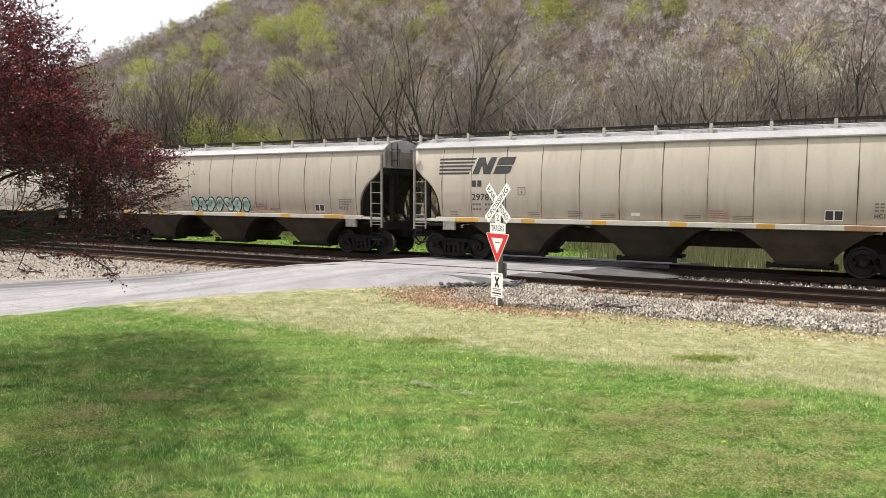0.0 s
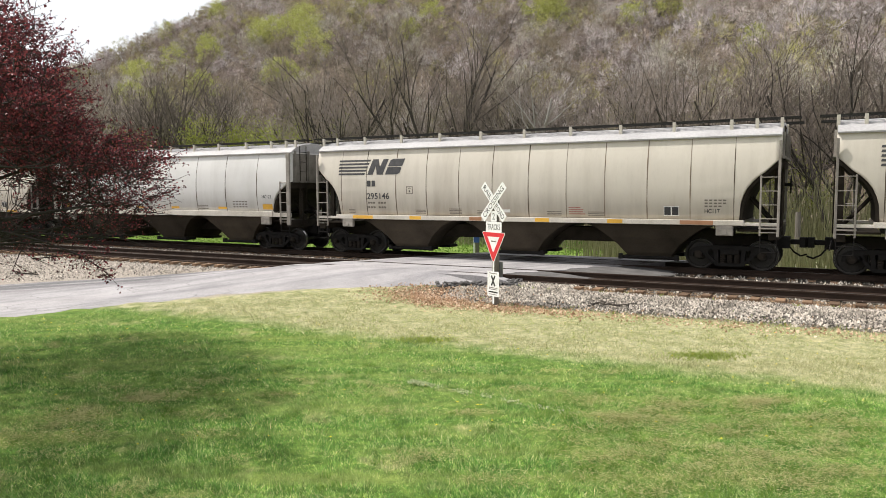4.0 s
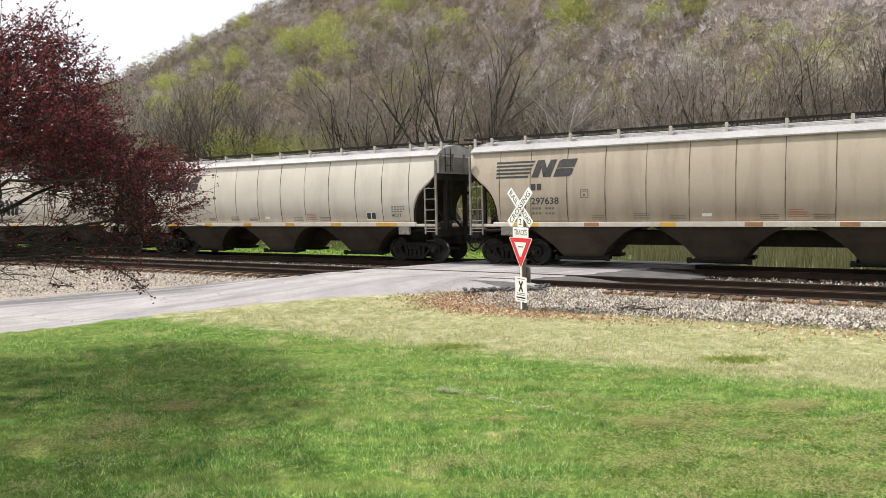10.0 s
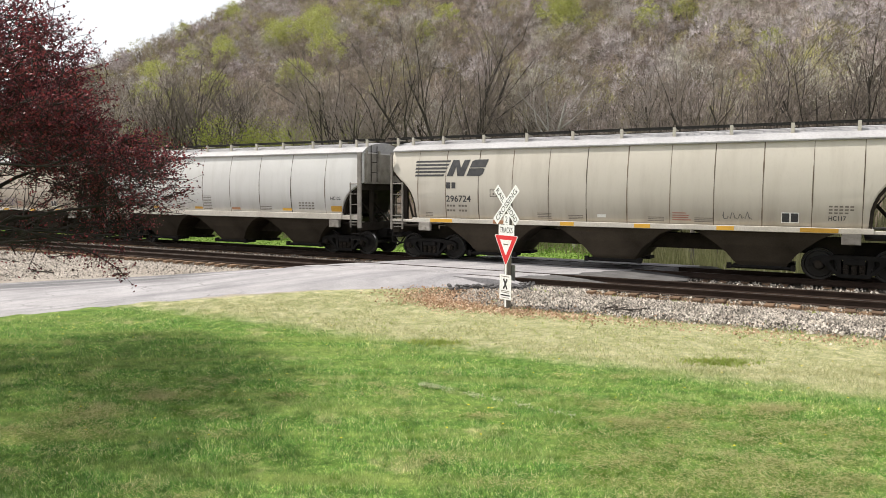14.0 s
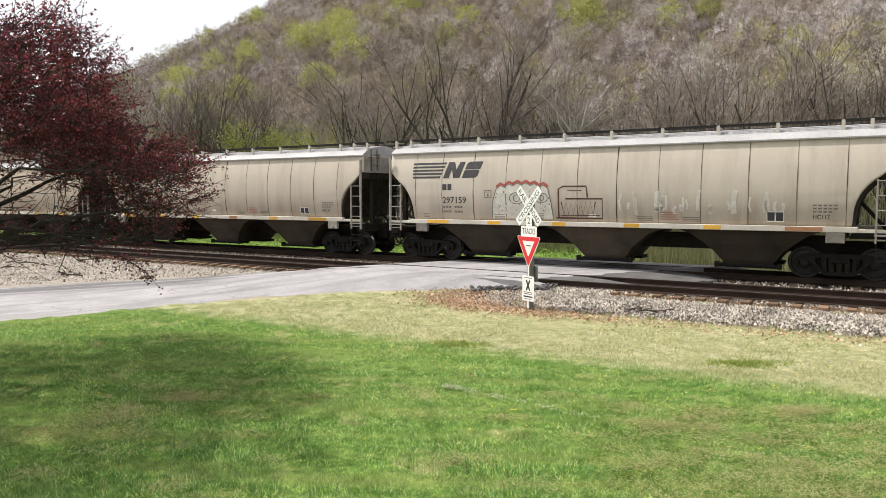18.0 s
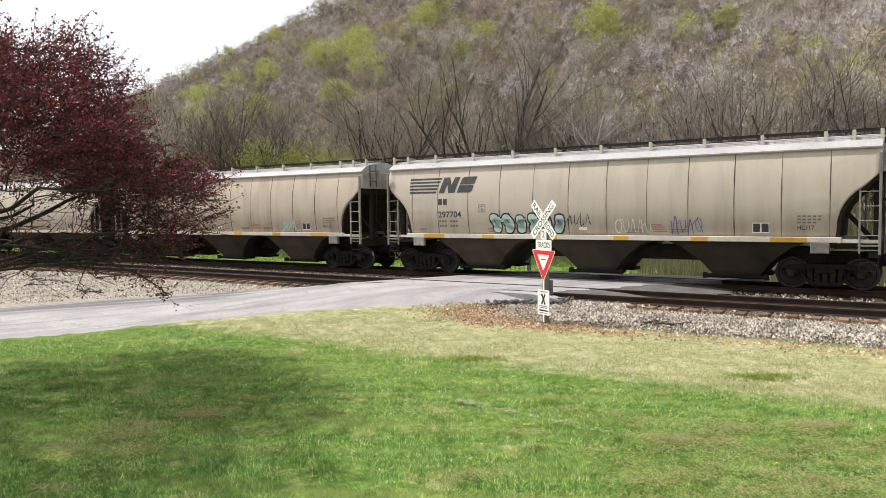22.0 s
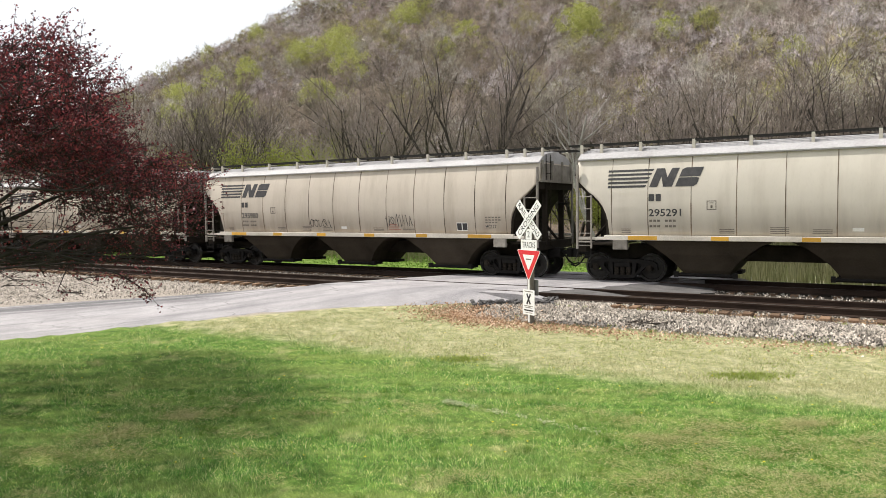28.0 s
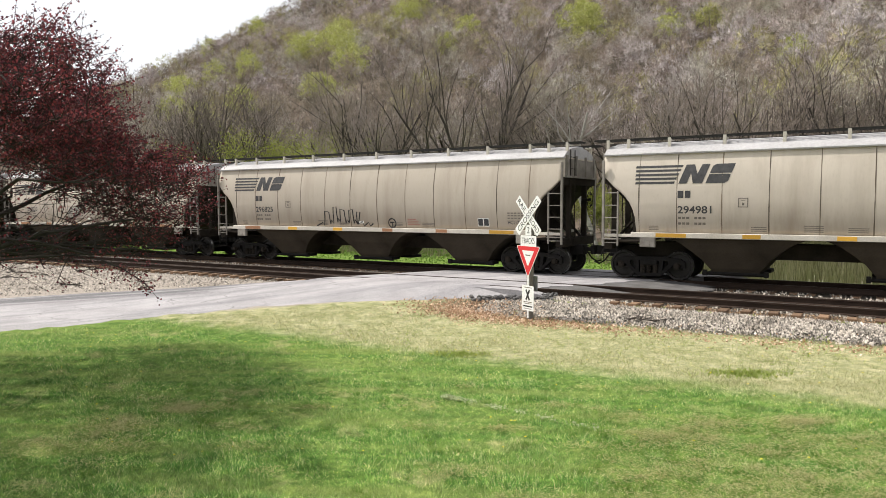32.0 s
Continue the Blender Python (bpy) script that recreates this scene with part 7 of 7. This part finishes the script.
    back = plate("sign_back", rounded(0.40, 0.40), sign, SIGN_METAL, 0.145, "", Matrix.Translation((0, 0, 0.9)))
    return sign


build_crossing_sign()


def build_far_posts():
    a = thing("marker_post", "thin white post with a small blue sign", "post", m=Matrix.Translation(ground_at(15.4, 31.4)))
    bm = bmesh.new()
    box(bm, -0.04, 0.04, -0.02, 0.02, -0.2, 1.15, 0.005)
    part("stake", bm, SIGN_WHITE, a)
    bm = bmesh.new()
    box(bm, -0.02, 0.26, -0.05, -0.025, 0.72, 1.12, 0.005)
    part("panel", bm, BLUE_INK, a)
    bm = bmesh.new()
    box(bm, 0.06, 0.26, 0.0, 0.12, -0.2, 1.0, 0.01)
    part("stub_post", bm, POST_WOOD, a)
    b = thing("notice_post", "small white notice on a thin dark post", "post", m=Matrix.Translation(ground_at(5.0, 32.5)) @ pose(0, 0, 0, 0, 0, -25))
    bm = bmesh.new()
    tube(bm, (0, 0, -0.2), (0, 0, 1.3), 0.03, n=8)
    part("stake", bm, POST_WOOD, b)
    bm = bmesh.new()
    box(bm, -0.22, 0.22, -0.05, -0.03, 0.95, 1.3, 0.005)
    part("panel", bm, SIGN_WHITE, b)
    for s, c in ((6.2, 33.5), (1.5, 36.0)):
        m = Matrix.Translation(ground_at(s, c))
        p = thing("wooden_post", "weathered grey wooden post beyond the tracks", "post", "posts beyond the tracks", m)
        bm = bmesh.new()
        tube(bm, (0, 0, -0.2), (0, 0, 2.2), 0.13, 0.11, 10)
        part("shaft", bm, POST_WOOD, p)


build_far_posts()


# ---- a bumblebee that crosses the lawn in front of the camera ----
def build_bee():
    bee = thing("bumblebee", "dark bumblebee in flight over the lawn", "insect")
    fur = surface("black_bee_fur", (0.01, 0.009, 0.008), (0.03, 0.026, 0.02), 200, 900, 0.9, bump=0.0)
    wing = surface("smoky_wing", (0.03, 0.028, 0.025), (0.07, 0.065, 0.06), 150, 700, 0.4, bump=0.0)
    for name, x, r, stretch in (("abdomen", -0.006, 0.0052, 1.5), ("thorax", 0.003, 0.0046, 1.1), ("head", 0.0085, 0.003, 0.9)):
        bm = bmesh.new()
        bmesh.ops.create_uvsphere(bm, u_segments=10, v_segments=7, radius=r, matrix=Matrix.Translation((x, 0, 0)) @ Matrix.Diagonal((stretch, 1, 0.92, 1)))
        part(name, bm, fur, bee, smooth_shade=True)
    for side in (-1, 1):
        bm = bmesh.new()
        prism(bm, [(0.003, side * 0.003), (0.006, side * 0.009), (0.002, side * 0.0145), (-0.004, side * 0.012), (-0.003, side * 0.005)], 0.003, 0.0034, "z")
        part("wing", bm, wing, bee, m=Matrix.Translation((0, 0, 0.001)) @ pose(0, 0, 0, side * 24, 0, 0))
    return bee


BEE = build_bee()
# seconds and places: out of the red tree, low past the camera, down into the lawn behind it
FLIGHT = [(0, -9.0, 10.0, 3.6, 0), (12.2, -9.0, 10.0, 3.6, 0), (12.6, -3.6, 6.6, 2.9, -30), (12.9, -0.313, 3.372, 2.284, -45), (13.0, 0.024, 2.274, 2.327, -50), (13.1, 0.299, 1.479, 2.402, -55), (13.3, 1.6, -0.6, 1.2, -60), (13.8, 3.2, -3.0, 0.06, -60), (32, 3.2, -3.0, 0.06, -60)]


# ---- grass ----
def grass_material():
    m, nodes, links, bsdf = node_material("lawn_grass")
    co = nodes.new("ShaderNodeTexCoord").outputs["Object"]
    isl = nodes.new("ShaderNodeNewGeometry").outputs["Random Per Island"]
    d = nodes.new("ShaderNodeVectorMath")
    d.operation = "DOT_PRODUCT"
    links.new(co, d.inputs[0])
    d.inputs[1].default_value = N
    mid = noise_of(nodes, links, co, 1.3, 4)
    k = nodes.new("ShaderNodeMath")
    k.operation = "MULTIPLY_ADD"
    links.new(mid, k.inputs[0])
    k.inputs[1].default_value = 2.0
    links.new(d.outputs["Value"], k.inputs[2])
    r = nodes.new("ShaderNodeMapRange")
    r.interpolation_type = "SMOOTHSTEP"
    r.inputs["From Min"].default_value, r.inputs["From Max"].default_value = 12.3, 13.6
    links.new(k.outputs[0], r.inputs["Value"])
    green = ramp_of(nodes, links, isl, [(0.0, (0.048, 0.14, 0.024)), (0.4, (0.103, 0.25, 0.044)), (0.72, (0.22, 0.39, 0.082)), (0.9, (0.44, 0.56, 0.19)), (1.0, (0.74, 0.68, 0.38))])
    drift = ramp_of(nodes, links, mid, [(0.3, (0.78, 0.88, 0.95)), (0.7, (1.8, 1.55, 1.9))])
    green = mixed(nodes, links, green, drift, 1.0, "MULTIPLY")
    clump = noise_of(nodes, links, co, 7.0, 5, 0.7)
    tuft = ramp_of(nodes, links, clump, [(0.32, (0.42, 0.5, 0.4)), (0.5, (1, 1, 1)), (0.68, (1.6, 1.42, 1.35))])
    green = mixed(nodes, links, green, tuft, 1.0, "MULTIPLY")
    dry = ramp_of(nodes, links, isl, [(0.0, (0.19, 0.235, 0.07)), (0.35, (0.36, 0.365, 0.17)), (0.75, (0.54, 0.51, 0.31)), (1.0, (0.78, 0.73, 0.52))])
    straw = ramp_of(nodes, links, noise_of(nodes, links, co, 0.9, 6, 0.65), [(0.57, (0, 0, 0)), (0.69, (0.8,) * 3)])
    green = mixed(nodes, links, green, ramp_of(nodes, links, isl, [(0, (0.36, 0.37, 0.13)), (1, (0.72, 0.64, 0.38))]), straw)
    stripe = noise_of(nodes, links, co, 1.0, 2, stretch=(0.25, 2.2, 1))
    green = mixed(nodes, links, green, (0.34, 0.39, 0.13), ramp_of(nodes, links, stripe, [(0.45, (0, 0, 0)), (0.7, (0.6,) * 3)]))
    col = mixed(nodes, links, green, dry, r.outputs["Result"])
    links.new(col, bsdf.inputs["Base Color"])
    bsdf.inputs["Roughness"].default_value = 0.7
    bsdf.inputs["Specular IOR Level"].default_value = 0.2
    tr = nodes.new("ShaderNodeBsdfTranslucent")
    links.new(col, tr.inputs["Color"])
    mx = nodes.new("ShaderNodeMixShader")
    mx.inputs[0].default_value = 0.35
    links.new(bsdf.outputs[0], mx.inputs[1])
    links.new(tr.outputs[0], mx.inputs[2])
    links.new(mx.outputs[0], nodes["Material Output"].inputs["Surface"])
    return m


def build_grass():
    rng = np.random.default_rng(2)
    n1, n2 = 400000, 210000
    y = np.concatenate([5.5 + 6.5 * rng.uniform(0, 1, n1) ** 1.1, rng.uniform(11.5, 19.5, n2)])
    x = rng.uniform(-1, 1, len(y)) * (0.70 * y + 0.8)
    s, c = x * U.x + y * U.y, x * N.x + y * N.y
    ragged = 0.10 * np.sin(x * 2.3) + 0.07 * np.sin(x * 5.1 + 1) + 0.05 * np.sin(x * 13.7) + rng.normal(0, 0.07, len(x))
    lane = (x < -3.0) & (y > 16.36 + (x + 10.28) * 0.60 - 0.02 + ragged)
    lane |= (x >= -3.0) & (x < 2.5) & (y > 20.6)
    pile = ((s - 9.0) / 2.2) ** 2 + ((c - 17.2) / 1.7) ** 2 < rng.uniform(0.5, 1.3, len(y))
    keep = ~lane & ~pile & ((c < 16.6) | (rng.uniform(0, 1, len(y)) > (c - 16.6) / 0.7))
    x, y, c = x[keep], y[keep], c[keep]
    z = ground_z(x, y) - 0.004
    n = len(x)
    dryness = smooth(12.5, 15.5, c)
    tall = rng.uniform(0.026, 0.07, n) * (1 - 0.35 * dryness)
    tall *= 0.75 + 0.5 * np.clip(bumps(x * 60, y * 60) + 0.3 * np.sin(x * 9 + y * 4), -0.6, 1)
    blade = np.array([(-0.5, 0, 0), (0.5, 0, 0), (0, 1.0, 1.0)])
    tri = np.array([(0, 1, 2)])
    wide = rng.uniform(0.004, 0.0075, n) * (1 + smooth(9, 18, y) * 0.9)
    a = rng.uniform(0, 6.283, n)
    ca, sa = np.cos(a)[:, None], np.sin(a)[:, None]
    v = blade[None] * np.stack([wide, tall * rng.uniform(0.4, 1.5, n), tall], -1)[:, None]
    vx, vy = v[..., 0] * ca - v[..., 1] * sa + x[:, None], v[..., 0] * sa + v[..., 1] * ca + y[:, None]
    V = np.stack([vx, vy, v[..., 2] + z[:, None]], -1).reshape(-1, 3)
    F = (tri[None] + (np.arange(n) * 3)[:, None, None]).reshape(-1, 3)
    tagged(new("lawn_grass", fast_mesh("lawn_grass", V, F, grass_material())), "short mown grass, green near and straw-coloured by the track", "grass", kind="stuff")


build_grass()


def build_leaf_litter():
    """Brown dead leaves heaped by the sign and scattered over the lawn's edge."""
    rng = np.random.default_rng(6)
    brown = leaf_material("dead_brown_leaf", [(0.1, (0.24, 0.135, 0.08)), (0.5, (0.52, 0.345, 0.225)), (0.9, (0.74, 0.59, 0.45))], 0.85, 0.0)
    s = np.concatenate([rng.normal(9.5, 0.9, 3900), rng.normal(7.2, 1.2, 1500), rng.uniform(-5, 9, 1800)])
    c = np.concatenate([rng.normal(17.0, 0.62, 3900), rng.normal(16.3, 0.35, 1500), rng.normal(16.45, 0.4, 1800)])
    ok = (c < 18.9) & (c > 14.6) & (s < 12.2)
    s, c = s[ok], c[ok]
    x, y = s * U.x + c * N.x, s * U.y + c * N.y
    z = ground_z(x, y) + rng.uniform(0.005, 0.035, len(x))
    v, f = leaves(np.stack([x, y, z], -1), rng.uniform(0.03, 0.075, len(x)), rng)
    tagged(new("dead_leaves", fast_mesh("dead_leaves", v, f, brown)), "dry brown leaves heaped by the crossing sign", "leaves", kind="stuff")
    yellow = surface("dandelion_yellow", (0.6, 0.45, 0.02), (0.75, 0.6, 0.05), 6, 40, 0.8, bump=0)
    n = 160
    y = rng.uniform(8, 17, n)
    x = rng.uniform(-0.6, 0.66, n) * y
    ok = (x * N.x + y * N.y < 16.6) & ~((x < -3) & (y > 16.2 + (x + 10.28) * 0.6))
    x, y = x[ok], y[ok]
    me = scatter_mesh("dandelions", STONE_V, STONE_F, np.stack([x, y, ground_z(x, y) + 0.045], -1), rng.uniform(0.012, 0.02, (len(x), 1)) * np.array([[1, 1, 0.5]]), rng.uniform(0, 6, len(x)), yellow)
    tagged(new("dandelions", me), "yellow dandelion heads dotted in the lawn", "flowers", kind="stuff")


build_leaf_litter()


def build_lawn_marks():
    """Rows of grey clippings left by the mower, and two uncut tufts in the dry strip."""
    rng = np.random.default_rng(14)
    pale = leaf_material("dried_clippings", [(0.1, (0.36, 0.42, 0.22)), (0.9, (0.60, 0.62, 0.42))], 0.9, 0.4)
    t = rng.uniform(0, 1, 700) ** 2.6
    gap = np.sin(t * 23) + np.sin(t * 41 + 1) > -0.2
    x, y = -0.45 + 2.2 * t + rng.normal(0, 0.05, 700), 10.72 - 1.65 * t + rng.normal(0, 0.035, 700)
    x, y = x[gap], y[gap]
    v, f = leaves(np.stack([x, y, ground_z(x, y) + rng.uniform(0.03, 0.06, len(x))], -1), rng.uniform(0.015, 0.04, len(x)), rng)
    tagged(new("grass_clippings", fast_mesh("grass_clippings", v, f, pale)), "thin row of dried grey-green clippings on the lawn", "clippings", kind="stuff")
    fresh = leaf_material("uncut_grass", [(0.1, (0.30, 0.40, 0.08)), (0.6, (0.42, 0.50, 0.14)), (0.95, (0.56, 0.58, 0.24))], 0.7, 0.65)
    ws, wc = np.repeat(rng.uniform(-4, 8.5, 26), 14), np.repeat(rng.choice([16.75, 17.1, 18.55, 18.7], 26) + rng.normal(0, 0.12, 26), 14)
    ws, wc = ws + rng.normal(0, 0.06, len(ws)), wc + rng.normal(0, 0.05, len(wc))
    wx, wy = ws * U.x + wc * N.x, ws * U.y + wc * N.y
    xs = np.concatenate([wx, rng.normal(4.6, 0.34, 700), rng.normal(-0.35, 0.35, 450), rng.uniform(-4, 7.5, 700)])
    ys = np.concatenate([wy, rng.normal(12.45, 0.16, 700), rng.normal(13.95, 0.16, 450), rng.uniform(13, 16.5, 700)])
    segs = []
    for a, b, z in zip(xs, ys, ground_z(xs, ys)):
        h = rng.uniform(0.03, 0.07) * (1.5 if a * N.x + b * N.y > 16.6 else 1.0)
        segs.append((a, b, z, a + rng.normal(0, 0.03), b + rng.normal(0, 0.05), z + h, 0.007, 0.001))
    v, f = sticks(segs, 3)
    tagged(new("uncut_grass", fast_mesh("uncut_grass", v, f, fresh)), "taller green tufts in the dry grass", "grass", kind="stuff")


build_lawn_marks()


def build_thin_patches():
    """Worn places in the lawn where pale thatch shows between tufts."""
    rng = np.random.default_rng(23)
    straw = leaf_material("pale_thatch", [(0.1, (0.36, 0.37, 0.14)), (0.5, (0.56, 0.52, 0.26)), (0.9, (0.76, 0.70, 0.42))], 0.9, 0.4)
    px = np.concatenate([rng.uniform(1.6, 5.2, 80), rng.normal(-4.0, 0.5, 10), rng.normal(-4.85, 0.35, 12), rng.uniform(-4.5, 3, 34)])
    py = np.concatenate([rng.uniform(6.6, 9.7, 80), rng.normal(10.1, 0.2, 10), rng.normal(8.4, 0.7, 12), rng.uniform(6, 11.5, 34)])
    reach = rng.uniform(0.05, 0.2, len(px))
    n = (reach * 1500).astype(int)
    x = np.repeat(px, n) + rng.normal(0, 1, n.sum()) * np.repeat(reach, n) * 1.5
    y = np.repeat(py, n) + rng.normal(0, 1, n.sum()) * np.repeat(reach, n) * 0.7
    z = ground_z(x, y) + rng.uniform(0.03, 0.075, len(x))
    k, turn = len(x), rng.uniform(0, 6.283, len(x))
    reach = rng.uniform(0.02, 0.06, k)
    v, f = spikes(np.stack([x, y, z, x + np.cos(turn) * reach, y + np.sin(turn) * reach, z + rng.uniform(-0.01, 0.03, k), np.full(k, 0.003), np.zeros(k)], -1))
    tagged(new("thatch", fast_mesh("thatch", v, f, straw)), "pale dry thatch showing through the worn lawn", "grass", kind="stuff")
    tuft = leaf_material("lawn_tuft", [(0.1, (0.075, 0.16, 0.02)), (0.5, (0.13, 0.235, 0.035)), (0.9, (0.22, 0.32, 0.06))], 0.7, 0.4)
    cx = np.concatenate([rng.uniform(1.2, 5.4, 170), rng.uniform(-5, 4, 130)])
    cy = np.concatenate([rng.uniform(6.4, 9.9, 170), rng.uniform(6, 12, 130)])
    x = np.repeat(cx, 26) + rng.normal(0, 0.05, len(cx) * 26)
    y = np.repeat(cy, 26) + rng.normal(0, 0.035, len(cx) * 26)
    z = ground_z(x, y)
    h = rng.uniform(0.04, 0.09, len(x))
    v, f = spikes(np.stack([x, y, z - 0.01, x + rng.normal(0, 0.03, len(x)), y + rng.normal(0, 0.03, len(x)), z + h, np.full(len(x), 0.0045), np.zeros(len(x))], -1))
    tagged(new("grass_tufts", fast_mesh("grass_tufts", v, f, tuft)), "taller dark green tufts standing in the mown lawn", "grass", kind="stuff")


build_thin_patches()


def build_fallen_branches():
    rng = random.Random(3)
    for (s0, c0), (s1, c1) in (((5.3, 17.28), (4.5, 17.32)), ((31.0, 16.06), (27.8, 16.04)), ((24.8, 14.7), (23.4, 14.6)), ((29.2, 14.9), (28.1, 15.1))):
        a, b = ground_at(s0, c0), ground_at(s1, c1)
        segs, p, r = [], a, 0.03
        for i in range(1, 7):
            q = a.lerp(b, i / 6) + Vector((rng.gauss(0, 0.05), rng.gauss(0, 0.05), 0))
            q.z = float(ground_z(q.x, q.y)) + 0.05 + rng.uniform(0, 0.04)
            segs.append((*p, *q, r, r * 0.85))
            for _ in range(2):
                e = q + Vector((rng.gauss(0, 0.2), rng.gauss(0, 0.2), rng.uniform(0, 0.08)))
                segs.append((*q, *e, 0.012, 0.005))
            p, r = q, r * 0.85
        ob = new("fallen_branch", fast_mesh("fallen_branch", *sticks(segs, 5), BARK, True))
        tagged(ob, "dark fallen branch lying on the trackside gravel", "branch", "branches on the gravel")


build_fallen_branches()


def build_far_brush():
    """Olive reeds and stems at the foot of the trees, seen beneath the cars."""
    rng = np.random.default_rng(19)
    olive = leaf_material("olive_reeds", [(0.1, (0.15, 0.15, 0.07)), (0.5, (0.29, 0.285, 0.15)), (0.95, (0.46, 0.44, 0.27))], 0.8, 0.25)
    n = 9000
    s, c = rng.uniform(-14, 60, n), 36.5 + rng.gamma(2.0, 1.8, n)
    x, y = s * U.x + c * N.x, s * U.y + c * N.y
    z = ground_z(x, y)
    h = rng.uniform(0.4, 1.9, n) * np.where(s < 9, 1.0, 0.55)
    g = np.stack([x, y, z - 0.05, x + rng.normal(0, 0.18, n) * h, y + rng.normal(0, 0.18, n) * h, z + h, np.full(n, 0.022), np.full(n, 0.004)], -1)
    v, f = sticks(g, 3)
    # the near reed bed and the tall pale brush behind it, on the side where the valley is wet
    m = 5200
    s2, c2 = rng.uniform(-16, 10, m), rng.uniform(29.2, 36.5, m)
    s3, c3 = rng.uniform(-18, 13, m), rng.uniform(37, 47, m)
    s4, c4 = np.concatenate([s2, s3]), np.concatenate([c2, c3])
    x, y = s4 * U.x + c4 * N.x, s4 * U.y + c4 * N.y
    z = ground_z(x, y)
    h = np.concatenate([rng.uniform(0.35, 1.25, m), rng.uniform(1.2, 4.2, m)])
    g = np.stack([x, y, z - 0.05, x + rng.normal(0, 0.11, 2 * m) * h, y + rng.normal(0, 0.11, 2 * m) * h, z + h, np.full(2 * m, 0.026), np.full(2 * m, 0.004)], -1)
    v2, f2 = sticks(g, 3)
    v, f = joined([(v, f), (v2, f2)])
    tagged(new("reeds", fast_mesh("reeds", v, f, olive)), "olive-coloured reeds and weeds beyond the tracks", "reeds", kind="stuff")
    green = leaf_material("meadow_weeds", [(0.1, (0.09, 0.17, 0.025)), (0.5, (0.17, 0.28, 0.05)), (0.95, (0.30, 0.40, 0.09))], 0.7, 0.2)
    n = 26000
    s, c = rng.uniform(9, 70, n), rng.uniform(30, 44, n)
    x, y = s * U.x + c * N.x, s * U.y + c * N.y
    lump = 0.5 + 0.5 * np.sin(s * 0.9) * np.cos(c * 1.3 + s * 0.4)
    z = ground_z(x, y) + rng.uniform(0, 1, n) * (0.12 + 0.45 * lump)
    v, f = leaves(np.stack([x, y, z], -1), rng.uniform(0.05, 0.13, n), rng)
    tagged(new("weeds", fast_mesh("weeds", v, f, green)), "bright green low weeds beyond the tracks", "weeds", kind="stuff")


build_far_brush()

motions()
